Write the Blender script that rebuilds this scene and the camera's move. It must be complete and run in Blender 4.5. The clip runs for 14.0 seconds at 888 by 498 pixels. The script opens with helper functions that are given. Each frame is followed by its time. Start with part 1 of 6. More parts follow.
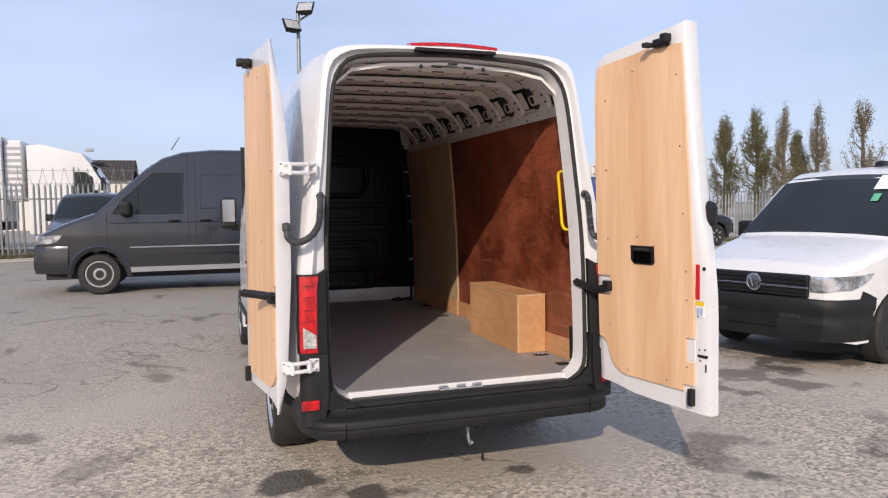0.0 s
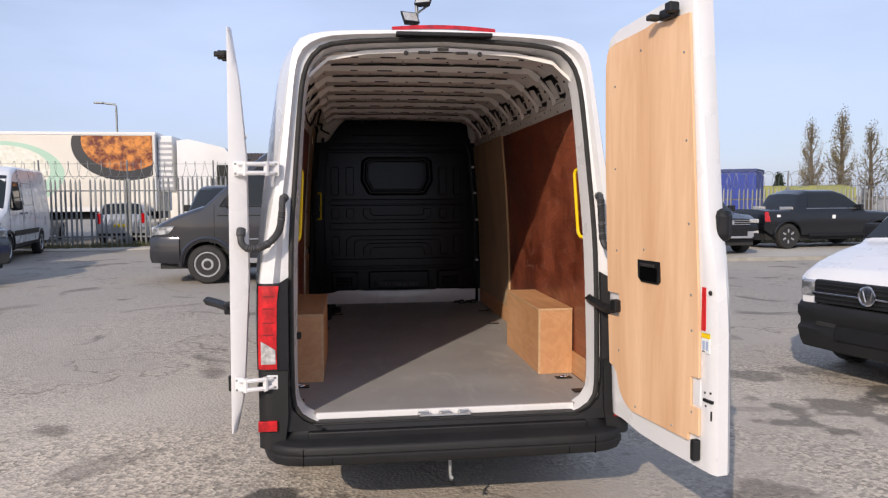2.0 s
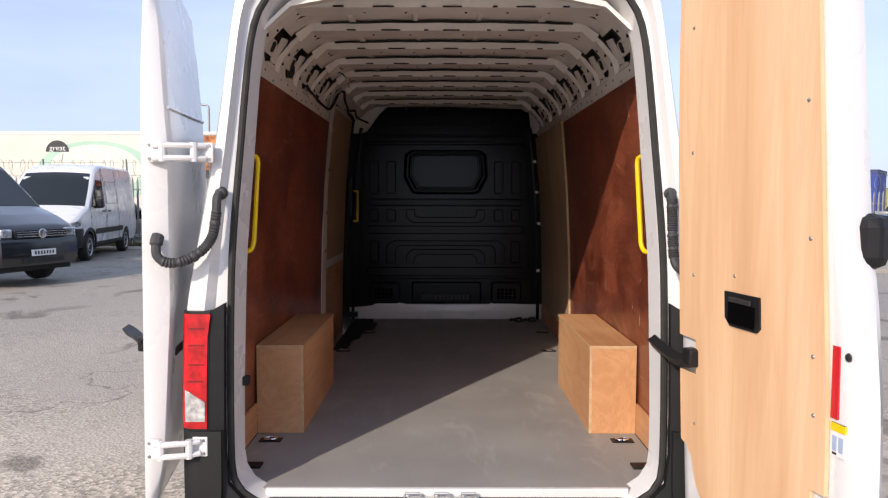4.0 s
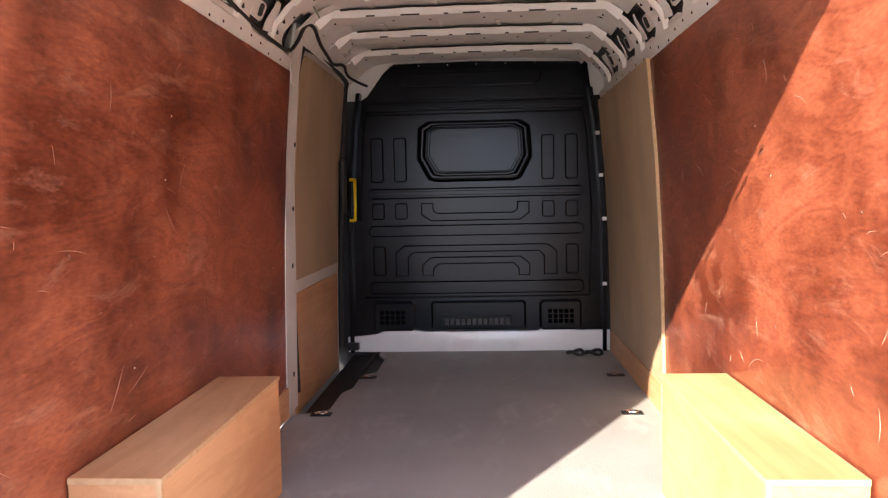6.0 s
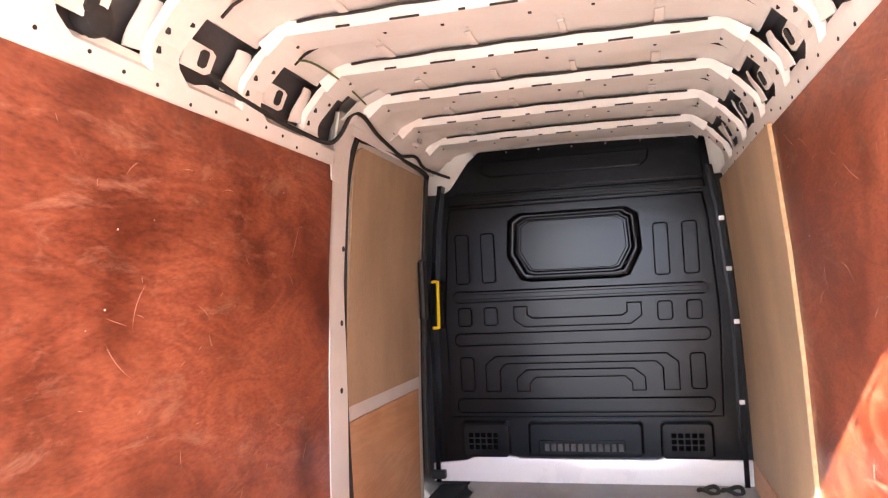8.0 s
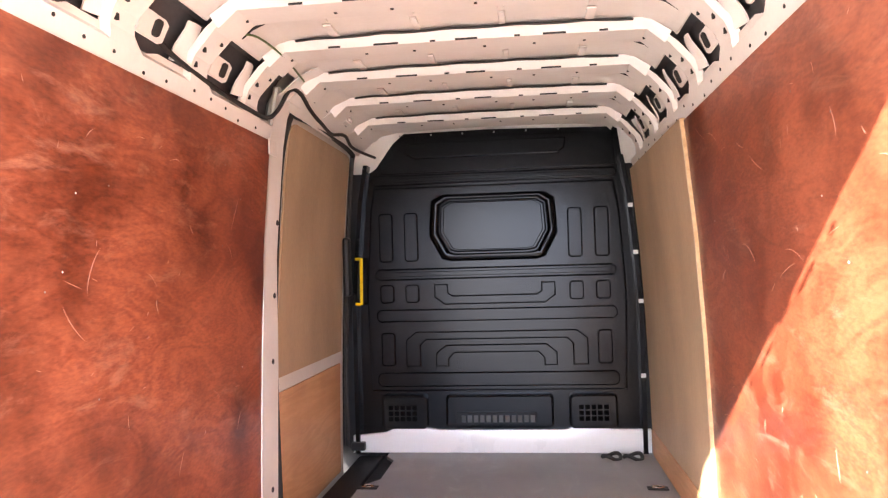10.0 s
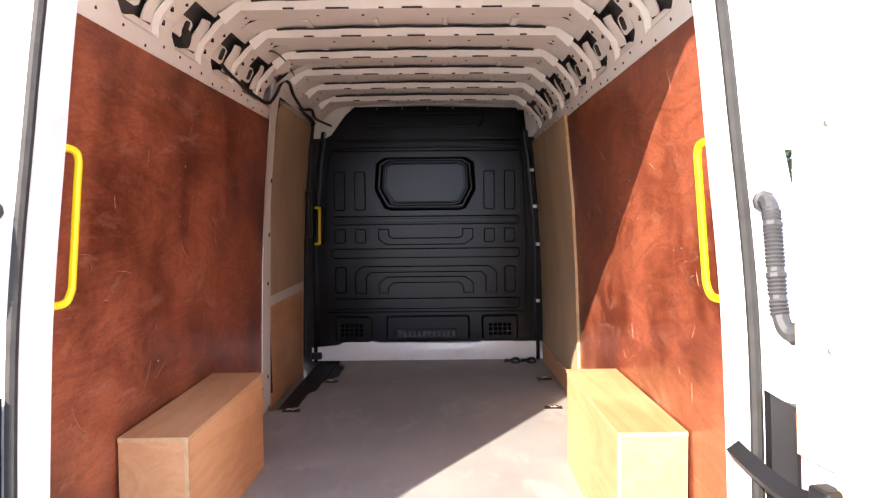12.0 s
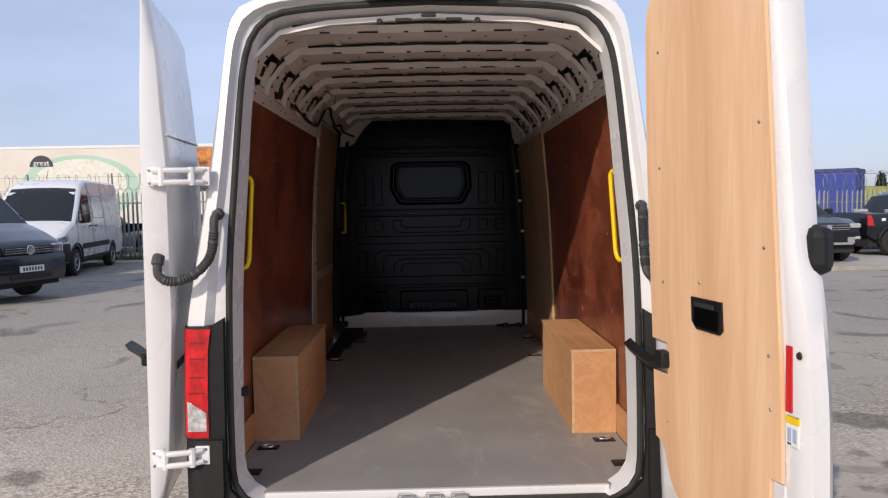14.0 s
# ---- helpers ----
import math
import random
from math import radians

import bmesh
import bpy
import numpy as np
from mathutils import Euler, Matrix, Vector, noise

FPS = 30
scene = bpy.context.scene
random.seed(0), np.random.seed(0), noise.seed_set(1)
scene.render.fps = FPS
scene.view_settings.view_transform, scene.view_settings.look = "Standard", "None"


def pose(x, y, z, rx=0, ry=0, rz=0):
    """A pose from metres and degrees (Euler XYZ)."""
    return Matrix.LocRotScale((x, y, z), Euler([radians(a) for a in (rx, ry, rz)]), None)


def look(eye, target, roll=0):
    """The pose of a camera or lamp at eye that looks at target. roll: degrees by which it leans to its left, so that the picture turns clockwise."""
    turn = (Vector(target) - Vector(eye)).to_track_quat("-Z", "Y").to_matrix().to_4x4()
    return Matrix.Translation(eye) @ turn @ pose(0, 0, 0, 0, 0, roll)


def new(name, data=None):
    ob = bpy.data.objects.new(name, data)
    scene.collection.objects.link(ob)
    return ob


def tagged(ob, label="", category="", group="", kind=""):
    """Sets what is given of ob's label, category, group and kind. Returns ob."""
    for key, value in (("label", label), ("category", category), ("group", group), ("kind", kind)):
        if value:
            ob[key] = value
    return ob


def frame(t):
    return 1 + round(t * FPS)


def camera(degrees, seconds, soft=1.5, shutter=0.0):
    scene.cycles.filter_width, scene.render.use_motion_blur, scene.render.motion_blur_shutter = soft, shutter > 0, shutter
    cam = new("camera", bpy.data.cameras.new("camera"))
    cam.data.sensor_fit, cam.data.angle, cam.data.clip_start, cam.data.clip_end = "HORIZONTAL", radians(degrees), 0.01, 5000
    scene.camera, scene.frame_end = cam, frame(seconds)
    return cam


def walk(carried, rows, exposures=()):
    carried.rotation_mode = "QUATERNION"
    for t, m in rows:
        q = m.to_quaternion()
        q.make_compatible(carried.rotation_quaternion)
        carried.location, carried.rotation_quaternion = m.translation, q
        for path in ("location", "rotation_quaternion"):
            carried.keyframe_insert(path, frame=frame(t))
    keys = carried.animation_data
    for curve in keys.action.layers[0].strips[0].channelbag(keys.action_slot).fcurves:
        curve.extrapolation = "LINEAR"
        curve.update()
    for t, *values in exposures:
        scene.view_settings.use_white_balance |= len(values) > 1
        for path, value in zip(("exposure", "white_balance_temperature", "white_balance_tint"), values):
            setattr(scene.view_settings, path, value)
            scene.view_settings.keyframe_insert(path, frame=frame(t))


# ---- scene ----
cam = camera(62.4, 14.0, soft=1.25)
PATH = [
    (0, (-1.478, -4.061, 1.658), (-0.836, -2.171, 1.539), -0.7),
    (0.5, (-1.409, -3.955, 1.715), (-0.824, -2.047, 1.582), -0.6),
    (1, (-1.201, -3.879, 1.703), (-0.713, -1.945, 1.565), -0.6),
    (1.5, (-0.827, -3.895, 1.725), (-0.45, -1.936, 1.584), -0.7),
    (2, (-0.497, -3.791, 1.714), (-0.244, -1.812, 1.575), -0.3),
    (2.5, (-0.259, -3.647, 1.719), (-0.097, -1.658, 1.583), 0.0),
    (3, (-0.099, -3.436, 1.708), (-0.015, -1.442, 1.578), 0.2),
    (5.5, (0.036, -1.33, 1.675), (-0.034, 0.664, 1.533), -0.8),
    (6, (0.077, -0.919, 1.637), (-0.041, 1.073, 1.498), -1.2),
    (6.5, (0.109, -0.59, 1.641), (-0.094, 1.396, 1.522), -1.7),
    (7, (0.253, -0.334, 1.668), (-0.133, 1.629, 1.666), -2.3),
    (7.5, (0.323, -0.255, 1.718), (-0.178, 1.678, 1.833), -2.7),
    (10, (0.226, -0.403, 1.685), (-0.01, 1.582, 1.745), -1.6),
    (10.5, (0.126, -0.593, 1.692), (0.012, 1.404, 1.682), -1.2),
    (11, (0.116, -0.848, 1.677), (0.067, 1.15, 1.627), -1.0),
    (11.5, (0.144, -1.19, 1.695), (0.124, 0.808, 1.616), -0.8),
    (12, (0.13, -1.592, 1.694), (0.133, 0.406, 1.606), -0.6),
    (12.5, (0.107, -1.943, 1.71), (0.123, 0.055, 1.615), -0.5),
    (13, (0.073, -2.323, 1.719), (0.098, -0.326, 1.62), -0.6),
    (13.5, (0.014, -2.651, 1.717), (0.045, -0.654, 1.611), -0.8),
    (14, (-0.008, -2.878, 1.735), (0.027, -0.882, 1.616), -1.1),
]
EXPOSURES = [
    (t, stops, 7100, 16) for t, stops in ((0, -0.1), (3, 0.0), (5.5, 1.62), (6.5, 3.35), (7.5, 3.85), (10, 3.9), (11, 3.5), (12, 2.35), (12.5, 1.4), (13, 0.5), (13.5, 0.05), (14, -0.15))
]
walk(cam, [(t, look(eye, target, roll)) for t, eye, target, roll in PATH], EXPOSURES)

# ---- world and sun ----
SUN_EL = 28.3
SUN_WAY = Vector((0.5 * math.cos(radians(SUN_EL)), 0.866 * math.cos(radians(SUN_EL)), -math.sin(radians(SUN_EL))))
world = bpy.data.worlds.new("world")
scene.world = world
world.use_nodes = True
wn, wl = world.node_tree.nodes, world.node_tree.links
sky = wn.new("ShaderNodeTexSky")
sky.sky_type, sky.sun_disc = "NISHITA", False
sky.sun_elevation, sky.sun_rotation = radians(SUN_EL), radians(210)
sky.air_density, sky.dust_density, sky.ozone_density = 1.0, 1.2, 2.0
w_co = wn.new("ShaderNodeTexCoord")
w_map = wn.new("ShaderNodeMapping")
w_map.inputs["Scale"].default_value = (1.0, 1.0, 4.0)
w_noise = wn.new("ShaderNodeTexNoise")
w_noise.inputs["Scale"].default_value, w_noise.inputs["Detail"].default_value = 1.6, 6
w_ramp = wn.new("ShaderNodeValToRGB")
w_ramp.color_ramp.elements[0].position, w_ramp.color_ramp.elements[1].position = 0.42, 0.75
w_ramp.color_ramp.elements[0].color, w_ramp.color_ramp.elements[1].color = (0.45, 0.45, 0.45, 1), (0.85, 0.85, 0.85, 1)
w_mix = wn.new("ShaderNodeMixRGB")
w_mix.inputs["Color2"].default_value = (6.1, 8.0, 12.0, 1)
wl.new(w_co.outputs["Generated"], w_map.inputs["Vector"])
wl.new(w_map.outputs["Vector"], w_noise.inputs["Vector"])
wl.new(w_noise.outputs["Fac"], w_ramp.inputs["Fac"])
wl.new(w_ramp.outputs["Color"], w_mix.inputs["Fac"])
wl.new(sky.outputs["Color"], w_mix.inputs["Color1"])
wl.new(w_mix.outputs["Color"], wn["Background"].inputs["Color"])
wn["Background"].inputs["Strength"].default_value = 0.11
sun = new("sun", bpy.data.lights.new("sun", "SUN"))
sun.data.energy, sun.data.angle, sun.data.color = 3.6, radians(0.6), (1.0, 0.93, 0.83)
sun.matrix_world = look((0, 0, 30), Vector((0, 0, 30)) + SUN_WAY)


# ---- materials ----
def mat(name, c1, c2=None, scale=8.0, rough=0.5, bump=0.0, metal=0.0, stretch=(1, 1, 1), fine=60.0, spread=0.25, coat=0.0, rand=0.0):
    """Two-scale procedural surface: broad patches, fine grain, roughness that follows them, and a bump."""
    m = bpy.data.materials.new(name)
    m.use_nodes = True
    n, l = m.node_tree.nodes, m.node_tree.links
    b = n["Principled BSDF"]
    c2 = c2 or tuple(0.8 * v for v in c1)
    co, mp = n.new("ShaderNodeTexCoord"), n.new("ShaderNodeMapping")
    mp.inputs["Scale"].default_value = stretch
    l.new(co.outputs["Object"], mp.inputs["Vector"])
    broad, grain = n.new("ShaderNodeTexNoise"), n.new("ShaderNodeTexNoise")
    for t, s, d in ((broad, scale, 6), (grain, fine, 4)):
        t.inputs["Scale"].default_value, t.inputs["Detail"].default_value = s, d
        l.new(mp.outputs["Vector"], t.inputs["Vector"])
    mixf = n.new("ShaderNodeMath")
    mixf.operation = "MULTIPLY_ADD"
    mixf.inputs[1].default_value = 0.35
    l.new(grain.outputs["Fac"], mixf.inputs[0])
    l.new(broad.outputs["Fac"], mixf.inputs[2])
    ramp = n.new("ShaderNodeValToRGB")
    ramp.color_ramp.elements[0].position, ramp.color_ramp.elements[1].position = 0.675 - spread, 0.675 + spread
    ramp.color_ramp.elements[0].color, ramp.color_ramp.elements[1].color = (*c2, 1), (*c1, 1)
    l.new(mixf.outputs[0], ramp.inputs["Fac"])
    out = ramp.outputs["Color"]
    if rand:
        info, hsv = n.new("ShaderNodeObjectInfo"), n.new("ShaderNodeHueSaturation")
        mr = n.new("ShaderNodeMapRange")
        mr.inputs["To Min"].default_value, mr.inputs["To Max"].default_value = 1 - rand, 1 + rand
        l.new(info.outputs["Random"], mr.inputs["Value"])
        l.new(mr.outputs["Result"], hsv.inputs["Value"])
        l.new(out, hsv.inputs["Color"])
        out = hsv.outputs["Color"]
    l.new(out, b.inputs["Base Color"])
    rr = n.new("ShaderNodeMapRange")
    rr.inputs["To Min"].default_value, rr.inputs["To Max"].default_value = rough * 0.85, min(1.0, rough * 1.15)
    l.new(broad.outputs["Fac"], rr.inputs["Value"])
    l.new(rr.outputs["Result"], b.inputs["Roughness"])
    b.inputs["Metallic"].default_value = metal
    b.inputs["Coat Weight"].default_value = coat
    b.inputs["Coat Roughness"].default_value = 0.08
    if bump:
        bp = n.new("ShaderNodeBump")
        bp.inputs["Strength"].default_value, bp.inputs["Distance"].default_value = bump, 0.01
        l.new(grain.outputs["Fac"], bp.inputs["Height"])
        l.new(bp.outputs["Normal"], b.inputs["Normal"])
    return m


def ply(name, light, dark, fleck, rough, axis=2, marks=0.0, coat=0.0, along=0.55, blots=2.2, streak=False, wide=(0.36, 0.60), calm=0.45):
    """Rotary-cut veneer: long wavy figure along one axis, fine fibres, darker blotches and pale scuffs."""
    m = bpy.data.materials.new(name)
    m.use_nodes = True
    n, l = m.node_tree.nodes, m.node_tree.links
    b = n["Principled BSDF"]
    co, mp = n.new("ShaderNodeTexCoord"), n.new("ShaderNodeMapping")
    sc = [5.0, 5.0, 5.0]
    sc[axis] = along
    mp.inputs["Scale"].default_value = sc
    l.new(co.outputs["Object"], mp.inputs["Vector"])
    fig, fib, blot = (n.new("ShaderNodeTexNoise") for _ in range(3))
    fig.inputs["Scale"].default_value, fig.inputs["Detail"].default_value, fig.inputs["Distortion"].default_value = 1.1, 3, 1.6
    fib.inputs["Scale"].default_value, fib.inputs["Detail"].default_value = 26, 4
    blot.inputs["Scale"].default_value, blot.inputs["Detail"].default_value = blots, 7
    l.new(mp.outputs["Vector"], fig.inputs["Vector"])
    l.new(mp.outputs["Vector"], fib.inputs["Vector"])
    l.new(mp.outputs["Vector"] if streak else co.outputs["Object"], blot.inputs["Vector"])
    wave = n.new("ShaderNodeMath")
    wave.operation = "MULTIPLY"
    wave.inputs[1].default_value = 34
    l.new(fig.outputs["Fac"], wave.inputs[0])
    sine = n.new("ShaderNodeMath")
    sine.operation = "SINE"
    l.new(wave.outputs[0], sine.inputs[0])
    tot = n.new("ShaderNodeMath")
    tot.operation = "MULTIPLY_ADD"
    tot.inputs[1].default_value = 0.13
    fine = n.new("ShaderNodeMath")
    fine.operation = "MULTIPLY_ADD"
    fine.inputs[1].default_value, fine.inputs[2].default_value = calm, 0.5 * (1 - calm)
    l.new(fib.outputs["Fac"], fine.inputs[0])
    l.new(sine.outputs[0], tot.inputs[0])
    l.new(fine.outputs[0], tot.inputs[2])
    ramp = n.new("ShaderNodeValToRGB")
    ramp.color_ramp.elements[0].position, ramp.color_ramp.elements[1].position = 0.22, 0.76
    ramp.color_ramp.elements[0].color, ramp.color_ramp.elements[1].color = (*dark, 1), (*light, 1)
    l.new(tot.outputs[0], ramp.inputs["Fac"])
    mix = n.new("ShaderNodeMixRGB")
    mix.blend_type = "MULTIPLY"
    mix.inputs["Fac"].default_value = 1.0
    r2 = n.new("ShaderNodeValToRGB")
    r2.color_ramp.elements[0].position, r2.color_ramp.elements[1].position = wide
    r2.color_ramp.elements[0].color, r2.color_ramp.elements[1].color = (*fleck, 1), (1, 1, 1, 1)
    l.new(blot.outputs["Fac"], r2.inputs["Fac"])
    l.new(ramp.outputs["Color"], mix.inputs["Color1"])
    l.new(r2.outputs["Color"], mix.inputs["Color2"])
    out = mix.outputs["Color"]
    if marks:
        mp2 = n.new("ShaderNodeMapping")
        mp2.inputs["Rotation"].default_value = (0.5, 0, 0)
        mp2.inputs["Scale"].default_value = (3, 2.2, 7)
        sm = n.new("ShaderNodeTexNoise")
        sm.inputs["Scale"].default_value, sm.inputs["Detail"].default_value, sm.inputs["Roughness"].default_value, sm.inputs["Distortion"].default_value = 1.7, 10, 0.72, 0.6
        l.new(co.outputs["Object"], mp2.inputs["Vector"])
        l.new(mp2.outputs["Vector"], sm.inputs["Vector"])
        r3 = n.new("ShaderNodeValToRGB")
        r3.color_ramp.elements[0].position, r3.color_ramp.elements[1].position = 0.55, 0.78
        r3.color_ramp.elements[0].color, r3.color_ramp.elements[1].color = (0, 0, 0, 1), (marks, marks, marks, 1)
        l.new(sm.outputs["Fac"], r3.inputs["Fac"])
        mx = n.new("ShaderNodeMixRGB")
        mx.inputs["Color2"].default_value = (0.62, 0.36, 0.25, 1)
        l.new(r3.outputs["Color"], mx.inputs["Fac"])
        l.new(out, mx.inputs["Color1"])
        out = mx.outputs["Color"]
    l.new(out, b.inputs["Base Color"])
    rr = n.new("ShaderNodeMapRange")
    rr.inputs["To Min"].default_value, rr.inputs["To Max"].default_value = rough * 0.75, min(1.0, rough * 1.25)
    l.new(blot.outputs["Fac"], rr.inputs["Value"])
    l.new(rr.outputs["Result"], b.inputs["Roughness"])
    b.inputs["Coat Weight"].default_value = coat
    b.inputs["Coat Roughness"].default_value = 0.25
    bp = n.new("ShaderNodeBump")
    bp.inputs["Strength"].default_value, bp.inputs["Distance"].default_value = 0.12, 0.004
    l.new(fib.outputs["Fac"], bp.inputs["Height"])
    l.new(bp.outputs["Normal"], b.inputs["Normal"])
    return m


WHITE = mat("white_paint", (0.73, 0.73, 0.73), (0.66, 0.66, 0.66), 3, 0.28, coat=0.5, spread=0.4)
INNER = mat("cavity_paint", (0.78, 0.76, 0.72), (0.66, 0.63, 0.59), 5, 0.45, spread=0.4)
BLACK = mat("black_plastic", (0.013, 0.0135, 0.015), (0.008, 0.008, 0.009), 12, 0.48, 0.15, fine=300)
BUMPER = mat("grey_plastic", (0.015, 0.0155, 0.0165), (0.010, 0.0105, 0.011), 9, 0.55, 0.2, fine=260)
RUBBER = mat("rubber", (0.014, 0.014, 0.014), (0.024, 0.023, 0.022), 20, 0.75, 0.2)
HOSE = mat("hose_rubber", (0.05, 0.052, 0.055), (0.03, 0.03, 0.032), 20, 0.6)
BULK = mat("bulkhead_plastic", (0.0028, 0.0028, 0.0032), (0.0018, 0.0018, 0.0022), 4, 0.20, 0.03, fine=220)
BULK.node_tree.nodes["Principled BSDF"].inputs["Specular IOR Level"].default_value = 0.25
# near-black without gloss: paints the shade inside creases, slots and joints
HOLLOW_SHADE = mat("hollow_shade", (0.0012, 0.0012, 0.0014), None, 8, 0.9)
HOLLOW_SHADE.node_tree.nodes["Principled BSDF"].inputs["Specular IOR Level"].default_value = 0.05
BULK.node_tree.nodes["Principled BSDF"].inputs["Specular Tint"].default_value = (0.80, 0.88, 1.0, 1)
REDPLY = ply("red_film_plywood", (0.37, 0.108, 0.054), (0.225, 0.054, 0.028), (0.42, 0.33, 0.30), 0.38, axis=1, marks=0.42, coat=0.25, along=1.6, blots=3.0, wide=(0.36, 0.60), calm=1.0)
PLY = ply("plywood", (0.84, 0.56, 0.345), (0.75, 0.465, 0.27), (0.80, 0.71, 0.63), 0.5, axis=2, along=0.35, blots=0.8, streak=True, wide=(0.34, 0.60))
BOXPLY = ply("box_plywood", (0.68, 0.39, 0.205), (0.56, 0.30, 0.145), (0.84, 0.76, 0.7), 0.5, axis=1)
DULLPLY = mat("raw_plywood", (0.52, 0.375, 0.24), (0.37, 0.265, 0.165), 1.6, 0.6, 0.10, stretch=(2.2, 2.2, 0.8), fine=45, spread=0.22)
PLYEDGE = mat("plywood_edge", (0.60, 0.40, 0.23), (0.46, 0.29, 0.15), 30, 0.7)
FLOOR = mat("floor_board", (0.36, 0.353, 0.342), (0.24, 0.236, 0.230), 2.2, 0.5, 0.25, fine=170, spread=0.3)


def scuffed(m, pale, scale, lo, hi, amount):
    """Pale dragged scuffs over a material's colour."""
    n, l = m.node_tree.nodes, m.node_tree.links
    b = n["Principled BSDF"]
    src = b.inputs["Base Color"].links[0].from_socket
    co, mp, no, rp, mx = (n.new(k) for k in ("ShaderNodeTexCoord", "ShaderNodeMapping", "ShaderNodeTexNoise", "ShaderNodeValToRGB", "ShaderNodeMixRGB"))
    mp.inputs["Scale"].default_value = scale
    mp.inputs["Rotation"].default_value = (0, 0, 0.5)
    no.inputs["Scale"].default_value, no.inputs["Detail"].default_value, no.inputs["Roughness"].default_value, no.inputs["Distortion"].default_value = 1.6, 9, 0.68, 0.8
    rp.color_ramp.elements[0].position, rp.color_ramp.elements[1].position = lo, hi
    rp.color_ramp.elements[0].color, rp.color_ramp.elements[1].color = (0, 0, 0, 1), (amount, amount, amount, 1)
    mx.inputs["Color2"].default_value = (*pale, 1)
    l.new(co.outputs["Object"], mp.inputs["Vector"])
    l.new(mp.outputs["Vector"], no.inputs["Vector"])
    l.new(no.outputs["Fac"], rp.inputs["Fac"])
    l.new(rp.outputs["Color"], mx.inputs["Fac"])
    l.new(src, mx.inputs["Color1"])
    l.new(mx.outputs["Color"], b.inputs["Base Color"])


scuffed(FLOOR, (0.52, 0.52, 0.52), (4.0, 1.5, 1.0), 0.54, 0.80, 0.6)
YELLOW = mat("yellow_coat", (0.85, 0.60, 0.01), (0.78, 0.52, 0.01), 10, 0.35)
STEEL = mat("galvanised", (0.30, 0.31, 0.31), (0.20, 0.21, 0.21), 14, 0.5, metal=0.6, rand=0.18)
CHROME = mat("chrome", (0.75, 0.76, 0.78), None, 4, 0.12, metal=1.0)
ALLOY = mat("wheel_silver", (0.55, 0.56, 0.57), None, 8, 0.35, metal=0.7)
REDLENS = mat("red_lens", (0.62, 0.006, 0.012), (0.30, 0.003, 0.006), 22, 0.15, coat=0.5, spread=0.16)
CLEARLENS = mat("clear_lens", (0.62, 0.62, 0.61), (0.22, 0.21, 0.20), 30, 0.12, coat=1.0)
REDTAPE = mat("red_tape", (0.62, 0.015, 0.022), None, 20, 0.4)
PAPER = mat("paper", (0.82, 0.83, 0.82), None, 20, 0.7)
DARKGLASS = mat("privacy_glass", (0.012, 0.015, 0.015), None, 3, 0.04)
DARKGLASS.node_tree.nodes["Principled BSDF"].inputs["Specular IOR Level"].default_value = 0.5
for m_ in (BLACK, BUMPER):
    m_.node_tree.nodes["Principled BSDF"].inputs["Specular IOR Level"].default_value = 0.32
GREYPAINT = mat("grey_metallic", (0.040, 0.042, 0.050), (0.033, 0.035, 0.042), 2, 0.22, metal=0.55, coat=1.0)
BLACKPAINT = mat("black_metallic", (0.006, 0.0065, 0.008), None, 2, 0.25, coat=0.4)
HEADLAMP = mat("headlamp_lens", (0.66, 0.68, 0.70), (0.16, 0.17, 0.18), 9, 0.12, metal=0.5, coat=1.0, spread=0.12)
DARKPAINT = mat("dark_grey_metallic", (0.010, 0.011, 0.015), None, 2, 0.3, metal=0.35, coat=1.0)
SILVER = mat("silver_paint", (0.45, 0.46, 0.48), None, 2, 0.3, metal=0.5, coat=0.8)


# ---- mesh helpers ----
def obj(name, bm, material, parent=None, label="", smooth=False):
    bmesh.ops.recalc_face_normals(bm, faces=bm.faces)
    me = bpy.data.meshes.new(name)
    bm.to_mesh(me)
    bm.free()
    me.materials.append(material)
    ob = new(name, me)
    if smooth:
        for p in me.polygons:
            p.use_smooth = True
        me.set_sharp_from_angle(angle=radians(38))
    if parent:
        ob.parent = parent
    if label:
        ob["label"] = label
    return ob


def part(name, bm, material, parent, label="", smooth=False):
    return obj(name, bm, material, parent, label, smooth)


def thing(name, label, category, group="", m=None, kind=""):
    e = new(name)
    if m is not None:
        e.matrix_world = m
    return tagged(e, label, category, group, kind)


def box(bm, x0, x1, y0, y1, z0, z1, bev=0.0, m=None):
    r = bmesh.ops.create_cube(bm, size=1)
    vs = r["verts"]
    t = Matrix.Translation(((x0 + x1) / 2, (y0 + y1) / 2, (z0 + z1) / 2)) @ Matrix.Diagonal((abs(x1 - x0), abs(y1 - y0), abs(z1 - z0), 1))
    bmesh.ops.transform(bm, matrix=(m @ t) if m else t, verts=vs)
    if bev:
        es = list({e for v in vs for e in v.link_edges})
        bmesh.ops.bevel(bm, geom=es, offset=bev, segments=2, affect="EDGES", profile=0.5)
    return bm


def cube(*a, **k):
    return box(bmesh.new(), *a, **k)


def prism(bm, pts, vec, bev=0.0):
    """A polygon of 3D points, pushed along vec."""
    vs = [bm.verts.new(p) for p in pts]
    f = bm.faces.new(vs)
    r = bmesh.ops.extrude_face_region(bm, geom=[f])
    top = [v for v in r["geom"] if isinstance(v, bmesh.types.BMVert)]
    bmesh.ops.translate(bm, vec=Vector(vec), verts=top)
    if bev:
        es = [e for v in top for e in v.link_edges if all(w in top for w in e.verts)]
        bmesh.ops.bevel(bm, geom=list(set(es)), offset=bev, segments=2, affect="EDGES", profile=0.5)
    return bm


